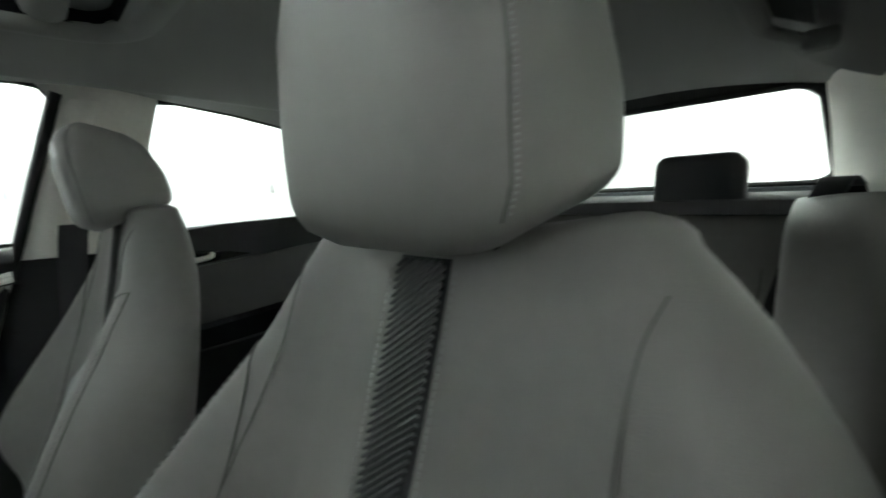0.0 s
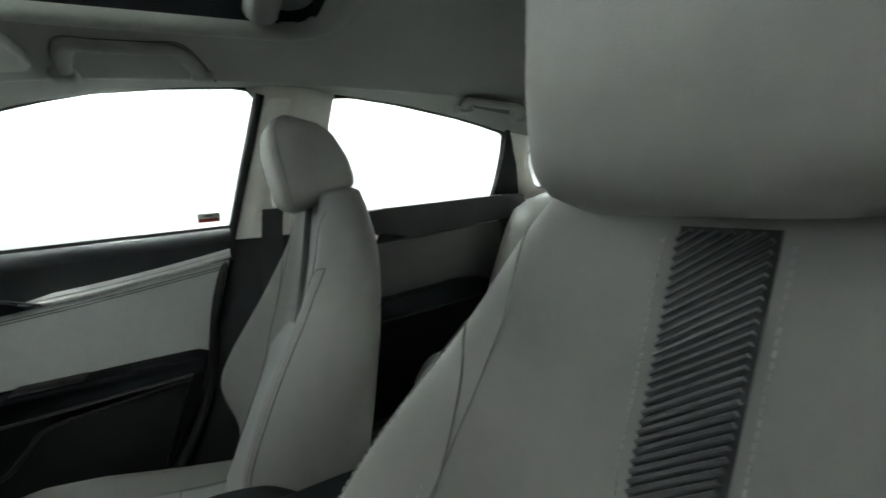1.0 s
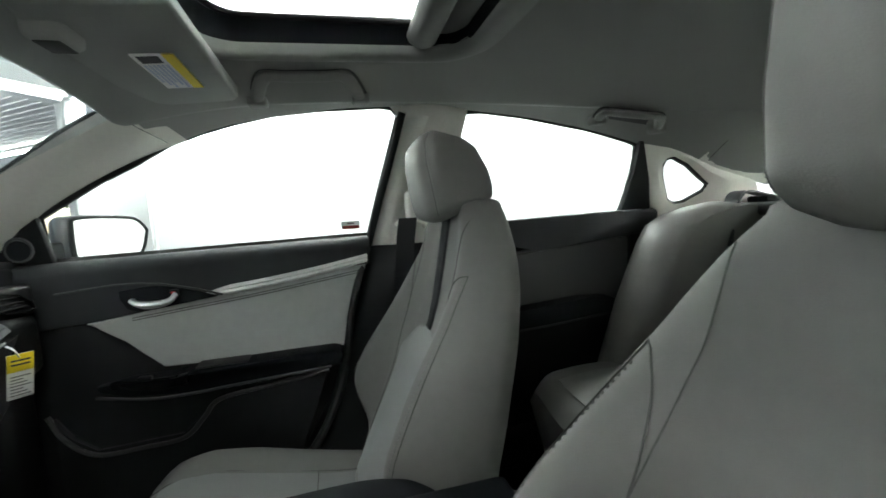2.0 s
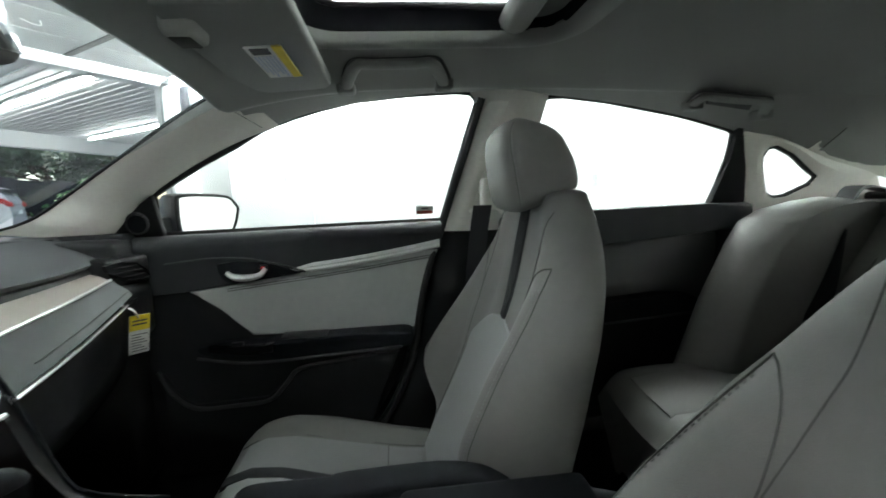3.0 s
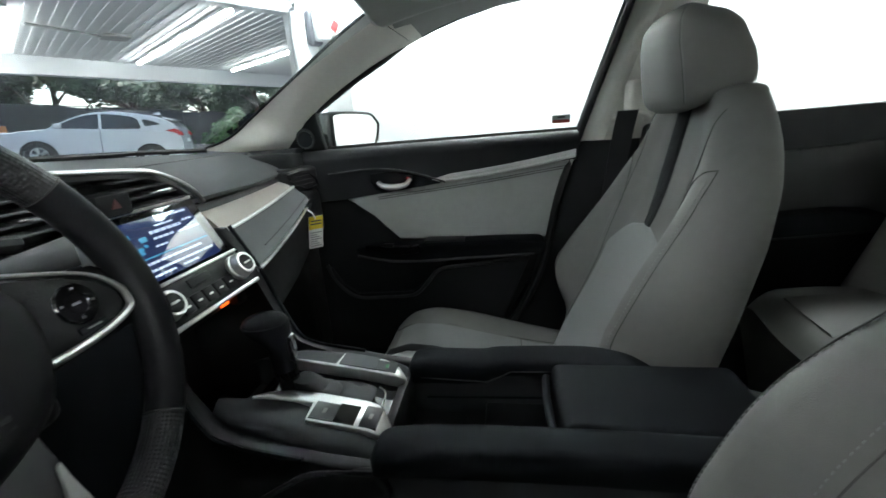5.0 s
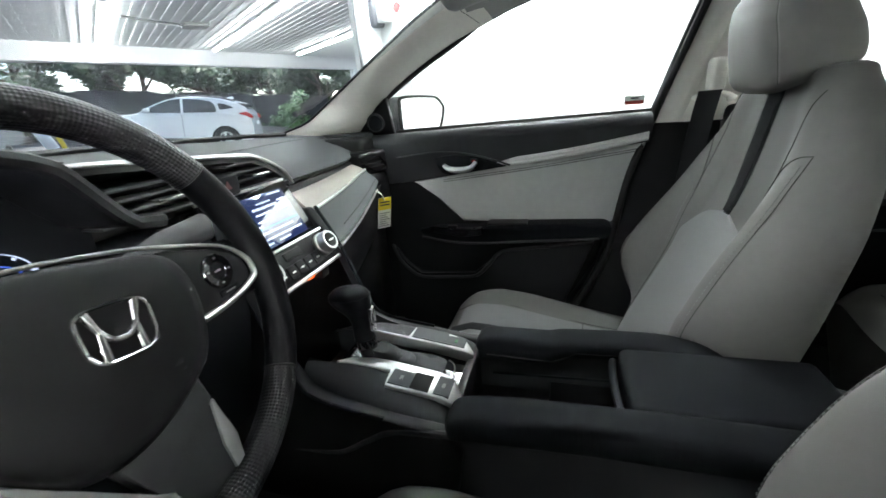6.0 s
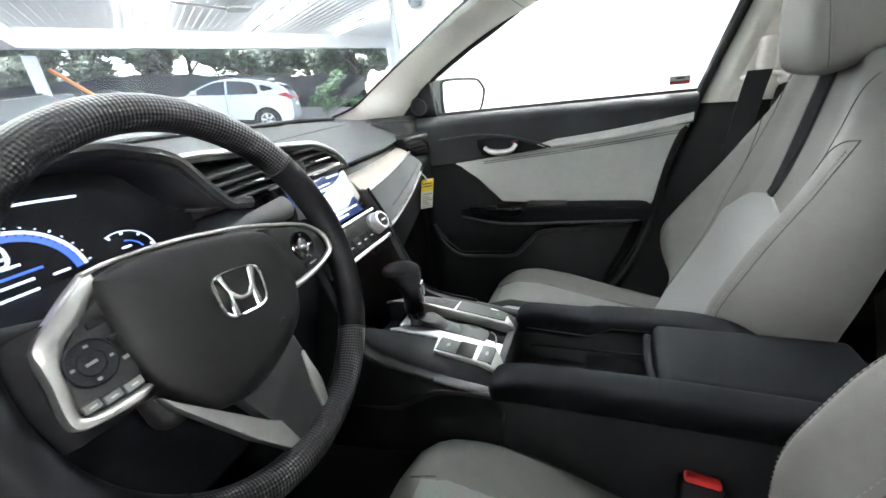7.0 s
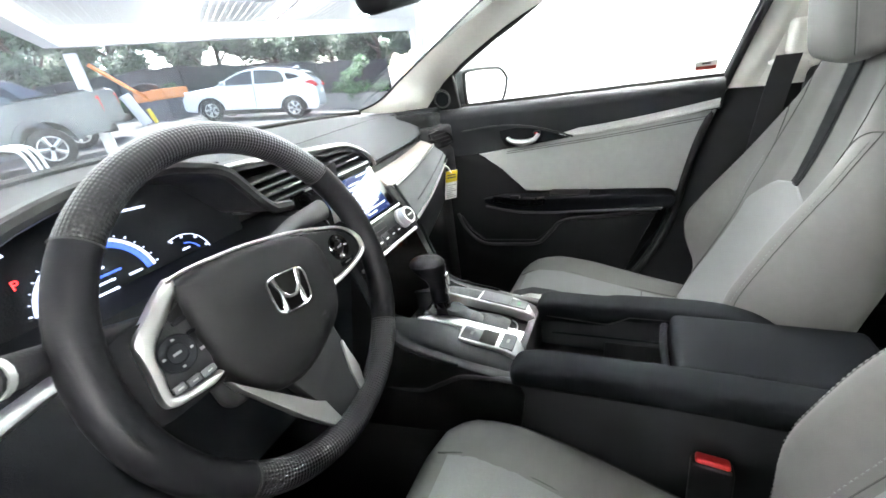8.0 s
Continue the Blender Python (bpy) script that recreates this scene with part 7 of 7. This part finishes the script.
def hatchback(name, label):
    t = thing(name, label, "car")
    low = [(2.05, 0.32), (2.13, 0.45), (2.12, 0.70), (2.0, 0.86), (1.75, 0.95), (1.1, 1.04), (0.4, 1.06), (-1.3, 1.10), (-1.9, 1.08), (-2.08, 1.02), (-2.14, 0.75), (-2.15, 0.45), (-2.05, 0.28)]
    low += [(-1.32 - 0.36, 0.28)] + [(x, z) for x, z in arch(-1.32, 0.37, 0.30)[::-1]][1:-1] + [(-1.32 + 0.37, 0.22), (1.30 - 0.37, 0.22)] + [(x, z) for x, z in arch(1.30, 0.37, 0.30)[::-1]][1:-1] + [(1.30 + 0.36, 0.28)]
    part("body", car_shell(bmesh.new(), low, 0.885, 0.05), WHITE_CAR, t, smooth=True)
    part("cladding", box(-1.0, 0.95, -0.90, 0.90, 0.20, 0.34, 0.03), BLACK, t, "black sill cladding")
    cab = [(1.15, 1.00), (0.92, 1.14), (0.62, 1.31), (0.30, 1.46), (0.0, 1.54), (-0.4, 1.58), (-0.9, 1.565), (-1.35, 1.51), (-1.70, 1.42), (-1.92, 1.30), (-2.02, 1.18), (-2.08, 1.04)]
    part("roof", car_shell(bmesh.new(), cab, 0.84, 0.17), WHITE_CAR, t)
    for w in ([(0.95, 1.065), (0.75, 1.20), (0.45, 1.355), (0.18, 1.455), (-0.10, 1.495), (-0.10, 1.085)], [(-0.17, 1.09), (-0.17, 1.50), (-0.60, 1.495), (-0.92, 1.45), (-1.04, 1.36), (-1.10, 1.18), (-1.06, 1.125)], [(-1.20, 1.20), (-1.13, 1.38), (-1.22, 1.40), (-1.48, 1.33), (-1.60, 1.27)]):
        for s in (-1, 1):
            b = bmesh.new()
            skin(b, [[(x, s * (0.84 - 0.17 * (z - 1.00) / 0.58 + d), z) for x, z in w] for d in (-0.01, 0.006)])
            part("side_window", b, DARK_GLASS, t, smooth=False)
    for s in (-1, 1):
        for c in (1.30, -1.32):
            b = bmesh.new()
            skin(b, [[(x, s * y, z) for x, z in arch(c, 0.43, 0.30, 12)] + [(x, s * y, z) for x, z in arch(c, 0.36, 0.30, 12)[::-1]] for y in (0.86, 0.900)])
            part("arch_cladding", b, BLACK, t, "black wheel arch cladding")
    part("rear_window", prism([(-1.74, 1.415), (-1.94, 1.295), (-1.97, 1.305), (-1.75, 1.435)], "y", -0.56, 0.56), DARK_GLASS, t, smooth=False)
    part("roof_spoiler", prism([(-1.62, 1.46), (-1.92, 1.40), (-1.93, 1.42), (-1.62, 1.485)], "y", -0.58, 0.58, 0.006), WHITE_CAR, t)
    part("windscreen", prism([(0.62, 1.34), (1.08, 1.07), (1.12, 1.08), (0.62, 1.37)], "y", -0.66, 0.66), DARK_GLASS, t, smooth=False)
    for s in (-1, 1):
        part("tail_lamp", prism([(-1.70, 1.10), (-1.96, 1.17), (-2.13, 1.07), (-2.16, 0.98), (-2.05, 0.97), (-1.98, 1.05)], "y", s * 0.80 - 0.07, s * 0.80 + 0.065, 0.015), TAIL, t, "red tail lamp")
        part("head_lamp", box(1.72, 2.06, s * 0.74 - 0.1, s * 0.74 + 0.1, 0.80, 0.92, 0.04, 3), LAMP_CLEAR, t)
        part("door_mirror", box(0.70, 0.86, s * 0.93 - 0.09, s * 0.93 + 0.09, 1.08, 1.20, 0.03, 3), WHITE_CAR, t)
        part("door_gap", box(-0.14, -0.125, s * 0.888 - 0.006, s * 0.888 + 0.006, 0.40, 1.04, 0.0), INK, t, smooth=False)
        part("roof_rail", tube([(0.0, s * 0.66, 1.585), (-0.6, s * 0.66, 1.605), (-1.3, s * 0.65, 1.585)], 0.018), INK, t)
        for x in (1.30, -1.32):
            car_wheel(t, x, s * 0.79, 0.335, s, SILVER)
    part("shark_fin", prism([(-1.25, 1.56), (-1.45, 1.64), (-1.50, 1.56)], "y", -0.02, 0.02, 0.005), WHITE_CAR, t)
    part("number_plate", box(-2.165, -2.15, -0.2, 0.2, 0.78, 0.88, 0.004), PAPER, t)
    return t


def pickup(name, label):
    t = thing(name, label, "pickup truck")
    low = [(2.55, 0.45), (2.62, 0.62), (2.6, 0.95), (2.45, 1.12), (1.5, 1.24), (1.2, 1.28), (-0.55, 1.31), (-2.55, 1.34), (-2.66, 1.29), (-2.68, 0.62), (-2.58, 0.5)]
    low += [(-1.55 - 0.46, 0.5)] + arch(-1.55, 0.46, 0.48)[::-1][1:-1] + [(-1.55 + 0.46, 0.36), (1.55 - 0.46, 0.36)] + arch(1.55, 0.46, 0.48)[::-1][1:-1] + [(1.55 + 0.46, 0.46)]
    part("body", car_shell(bmesh.new(), low, 0.97, 0.06), SILVER_CAR, t)
    cab = [(1.35, 1.22), (0.75, 1.70), (0.5, 1.82), (-0.3, 1.86), (-0.70, 1.82), (-0.85, 1.74), (-1.45, 1.30)]
    part("cab", car_shell(bmesh.new(), cab, 0.91, 0.16), SILVER_CAR, t)
    for w in ([(1.10, 1.33), (0.72, 1.64), (0.45, 1.75), (0.15, 1.77), (0.15, 1.35)], [(0.08, 1.35), (0.08, 1.77), (-0.40, 1.77), (-0.60, 1.70), (-0.84, 1.37)]):
        for s in (-1, 1):
            b = bmesh.new()
            skin(b, [[(x, s * (0.91 - 0.16 * (z - 1.22) / 0.64 + d), z) for x, z in w] for d in (-0.01, 0.006)])
            part("side_window", b, DARK_GLASS, t, smooth=False)
    part("bed", box(-2.50, -1.42, -0.78, 0.78, 1.33, 1.348, 0.0), INK, t, smooth=False)
    for s in (-1, 1):
        part("tail_lamp", box(-2.69, -2.60, s * 0.86 - 0.06, s * 0.86 + 0.06, 0.88, 1.22, 0.03, 3), TAIL, t, "red tail lamp")
        for x in (1.55, -1.55):
            car_wheel(t, x, s * 0.86, 0.39, s, SILVER)
    for s in (-1, 1):
        for c in (1.55, -1.55):
            b = bmesh.new()
            skin(b, [[(x, s * y, z) for x, z in arch(c, 0.56, 0.46, 12)] + [(x, s * y, z) for x, z in arch(c, 0.45, 0.46, 12)[::-1]] for y in (0.90, 1.0)])
            part("arch_flare", b, SILVER_CAR, t, "flared wheel arch")
        part("side_cladding", box(-1.05, 1.05, s * 0.96 - 0.03, s * 0.96 + 0.03, 0.44, 0.62, 0.02), BLACK, t, "dark plastic sill cladding")
        part("bed_rail", tube([(-1.35, s * 0.86, 1.335), (-2.52, s * 0.86, 1.345)], 0.03, 6), BLACK, t)
    part("bumper", box(-2.78, -2.55, -0.9, 0.9, 0.46, 0.64, 0.03, 3), BLACK, t)
    part("number_plate", box(-2.79, -2.775, -0.2, 0.2, 0.52, 0.61, 0.004), PAPER, t)
    return t


def park(ob, x, y, heading):
    """Stand a vehicle on the sloping forecourt at a place, facing a heading (degrees from the world's +x)."""
    def gz(px, py):
        q = SITE.inverted() @ Vector((px, py, 0))
        return ground_z(q.x, q.y)

    c, s = math.cos(radians(heading)), math.sin(radians(heading))
    fwd = Vector((c, s, gz(x + c, y + s) - gz(x, y))).normalized()
    left = Vector((-s, c, gz(x - s, y + c) - gz(x, y))).normalized()
    up = fwd.cross(left).normalized()
    left = up.cross(fwd)
    m = Matrix((fwd, left, up)).transposed().to_4x4()
    m.translation = (x, y, gz(x, y))
    ob.matrix_world = m


hrv = hatchback("parked_car", "white compact crossover parked on the forecourt")
park(hrv, 10.8, 12.2, 120)
truck = pickup("pickup_truck", "silver-grey pickup truck parked on the forecourt")
park(truck, 2.85, 12.35, 163)
truck2 = pickup("pickup_truck", "grey pickup truck parked behind another one")
park(truck2, 4.75, 14.9, 158)

# ---- fence, plants and clutter at the far side ----
F0, F1 = Vector((7.4, 31.0)), Vector((15.2, 9.4))


def fence_at(k):
    p = F0.lerp(F1, k)
    q = SITE.inverted() @ Vector((p.x, p.y, 0))
    return Vector((p.x, p.y, ground_z(q.x, q.y)))


SLAT = material("fence_slat", (0.020, 0.023, 0.025), 0.8, vary=0.3, scale=20, bump=0.2, spec=0.2)
fence = thing("slatted_fence", "dark slatted chain-link fence behind the forecourt", "fence")
dirf = (F1 - F0).normalized()
bm = bmesh.new()
for k in range(250):
    p = fence_at((k + 0.5) / 250)
    h = 1.80 + 0.02 * math.sin(k * 12.9)
    a = Vector((dirf.x, dirf.y, 0)) * 0.0445
    skin(bm, [[p + d * a + Vector((0.0, 0.0, z)) + o for d in (-1, 1)] + [p + d * a + Vector((0, 0, z)) + o + Vector((0.012, 0.004, 0)) for d in (1, -1)] for z, o in ((0.05, Vector((0, 0, 0))), (h, Vector((0, 0, 0))))])
tagged(part("slats", bm, SLAT, fence, smooth=False), kind="stuff")
for k in range(9):
    p = fence_at(k / 8) + Vector((-0.06, -0.03, 0))
    part("post", tube([p, p + Vector((0, 0, 1.9))], 0.03), BLACK, fence)
part("top_rail", tube([fence_at(k / 12) + Vector((-0.05, 0, 1.83)) for k in range(13)], 0.02, 6), BLACK, fence)
kerb = thing("low_wall", "low pale concrete wall at the foot of the fence", "wall")
bm = bmesh.new()
off = Vector((-0.35, -0.15, 0))
skin(bm, [[fence_at(k) + off + Vector((dx, 0, z)) for dx, z in ((0, -0.3), (0.22, -0.3), (0.22, 0.62), (0, 0.62))] for k in (0.55, 0.7, 0.85, 1.0)])
part("concrete", bm, CONCRETE, kerb, smooth=False)

BARK = material("bark", (0.10, 0.075, 0.05), 0.9, vary=0.3, scale=30, bump=0.6, fine=80)


def leaf_material(name, colour):
    m = material(name, colour, 0.6, vary=0.1, bump=0)
    n, k = m.node_tree.nodes, m.node_tree.links
    geo, hsv = n.new("ShaderNodeNewGeometry"), n.new("ShaderNodeHueSaturation")
    mr = n.new("ShaderNodeMapRange")
    mr.inputs[3].default_value, mr.inputs[4].default_value = 0.5, 1.6
    k.new(geo.outputs["Random Per Island"], mr.inputs[0]), k.new(mr.outputs[0], hsv.inputs["Value"])
    hsv.inputs["Color"].default_value = (*colour, 1)
    k.new(hsv.outputs[0], n["Principled BSDF"].inputs["Base Color"])
    return m


LEAF = leaf_material("tree_leaf", (0.045, 0.085, 0.03))
IVY = leaf_material("ivy_leaf", (0.05, 0.13, 0.035))


def leaves(rng, blobs, count, size):
    """Small bent leaf faces scattered over blobs of (centre, radius)."""
    verts, faces = [], []
    for _ in range(count):
        c, r = rng.choice(blobs)
        d = Vector((rng.gauss(0, 1), rng.gauss(0, 1), rng.gauss(0, 1))).normalized() * r * rng.random() ** 0.4
        p = Vector(c) + Vector((d.x, d.y, d.z * 0.8))
        a = Vector((rng.gauss(0, 1), rng.gauss(0, 1), rng.gauss(0, 0.6))).normalized() * size * rng.uniform(0.6, 1.4)
        b = a.orthogonal().normalized() * size * 0.55
        i = len(verts)
        verts += [p - a, p + b, p + a, p - b]
        faces.append((i, i + 1, i + 2, i + 3))
    me = bpy.data.meshes.new("crown")
    me.from_pydata(verts, [], faces)
    return me


def tree(x, y, h, r, seed, label):
    rng = random.Random(seed)
    q = SITE.inverted() @ Vector((x, y, 0))
    base = Vector((x, y, ground_z(q.x, q.y) - 0.05))
    t = thing("tree", label, "tree", "trees behind the fence", base)
    bm = bmesh.new()
    trunk = smooth_path([(0, 0, 0), (0.1 * rng.uniform(-1, 1), 0.1, h * 0.3), (0.2 * rng.uniform(-1, 1), 0.1, h * 0.62), (0.1, 0, h * 0.85)], 4)
    tube(trunk, lambda u: 0.16 - 0.12 * u, 8, bm)
    blobs = [((0, 0, h * 0.8), r * 0.6)]
    for k in range(9):
        a, z = 2 * math.pi * k / 9 + rng.uniform(-0.3, 0.3), h * rng.uniform(0.35, 0.8)
        e = Vector((math.cos(a) * r * rng.uniform(0.5, 0.9), math.sin(a) * r * rng.uniform(0.5, 0.9), z + h * rng.uniform(0.02, 0.22)))
        tube([Vector((0, 0, z * 0.8)), Vector((e.x * 0.5, e.y * 0.5, z * 0.95)), e], lambda u: 0.06 - 0.045 * u, 6, bm)
        blobs.append((tuple(e), r * rng.uniform(0.25, 0.5)))
    part("trunk", bm, BARK, t)
    me = leaves(rng, blobs, 7500, 0.12)
    me.materials.append(LEAF)
    c = new("crown", me)
    c.parent = t
    return t


tree(6.6, 16.5, 4.6, 1.7, 51, "leafy green tree near the parked trucks")
rng = random.Random(11)
for i, k in enumerate((0.12, 0.30, 0.44, 0.56, 0.66, 0.76, 0.87, 0.97)):
    p = fence_at(k)
    tree(p.x + 1.6 + rng.uniform(-0.3, 0.8), p.y + 0.6, rng.uniform(4.2, 5.4) if i not in (1, 6) else 3.6, rng.uniform(1.6, 2.2), 20 + i, "leafy green tree behind the fence")
for k, w, h, cnt in ((0.90, 0.9, 1.2, 900), (0.955, 0.8, 1.6, 900), (0.62, 0.7, 0.9, 700), (0.50, 0.6, 0.7, 500)):
    p = fence_at(k) + Vector((-0.25, -0.1, 0))
    t = thing("ivy_bush", "green ivy climbing over the fence", "bush", "ivy on the fence", p)
    r2 = random.Random(int(k * 100))
    stems = bmesh.new()
    bl = []
    for j in range(7):
        e = Vector((r2.uniform(-0.15, 0.1), 0, 0)) + Vector((dirf.x, dirf.y, 0)) * r2.uniform(-w, w) + Vector((0, 0, h * r2.uniform(0.4, 1.1)))
        tube([Vector((0, 0, 0.0)), e * 0.5 + Vector((0, 0, 0.1)), e], lambda u: 0.02 - 0.012 * u, 5, stems)
        bl.append((tuple(e), 0.35))
    part("stems", stems, BARK, t)
    me = leaves(r2, bl, cnt, 0.07)
    me.materials.append(IVY)
    c = new("foliage", me)
    c.parent = t

plank = thing("orange_boom", "orange-painted steel boom leaning by the fence", "boom")
ORANGE_PAINT = material("orange_paint", (0.65, 0.22, 0.05), 0.6, vary=0.2, bump=0.2)
part("boom", tube([(9.09, 17.73, 2.80), (11.0, 16.72, 0.68)], 0.065, 4), ORANGE_PAINT, plank)
hose = thing("hose_coil", "heap of black hoses on an orange box", "hose")
hb = Vector((10.75, 16.95, 0.66))
for j in range(4):
    part("coil", tube([hb + Vector((-0.25 + 0.30 * math.cos(a) * (1 + 0.1 * j), 0.45 + 0.4 * math.sin(a), 1.12 + 0.05 * j + 0.06 * math.sin(2 * a))) for a in (2 * math.pi * k / 24 for k in range(24))], 0.06, 6, loop=True), RUBBER, hose)
part("orange_box", box(hb.x - 0.5, hb.x + 0.5, hb.y - 0.9, hb.y + 0.9, hb.z + 0.72, hb.z + 1.08, 0.03), ORANGE_PAINT, hose)
part("dark_base", box(hb.x - 0.42, hb.x + 0.46, hb.y - 0.8, hb.y + 0.8, hb.z - 0.03, hb.z + 0.72, 0.02), INK, hose)
bin_ = thing("yellow_post", "white and yellow bollard beside the cars", "bollard")
bp = Vector((9.47, 16.4, 0))
bq = SITE.inverted() @ bp
bp.z = ground_z(bq.x, bq.y)
part("post", tube([bp, bp + Vector((-0.30, 0.18, 1.05))], 0.17, 12), PAPER, bin_)
part("foot", tube([bp + Vector((0.24, -0.16, 0.0)), bp + Vector((0.16, -0.10, 0.5))], 0.07, 10), YELLOW, bin_)
rack = thing("white_rack", "white tubular metal rack standing on the forecourt", "rack")
for dx, dy in ((0, 0), (0.16, 0.22), (0.32, 0.44)):
    a = Vector((1.5 + dx, 7.1 + dy, 0.0))
    part("hoop", tube(smooth_path([a, a + Vector((0.02, 0.0, 0.65)), a + Vector((0.1, -0.02, 0.86)), a + Vector((0.35, -0.05, 0.88)), a + Vector((0.5, -0.07, 0.72)), a + Vector((0.52, -0.08, 0.0))], 5), 0.02, 8), WHITE_METAL, rack)
part("rail", tube([(1.55, 7.08, 0.45), (1.87, 7.52, 0.45)], 0.018), WHITE_METAL, rack)

# the wheels that the car stands on
under = thing("car_wheels", "four black tyres with silver rims under the car", "wheels")
for y in (1.42, -1.28):
    for s in (-1, 1):
        car_wheel(under, y, s * 0.80, 0.325, s, SILVER)
under.matrix_world = pose(0, 0, 0, 0, 0, 90)
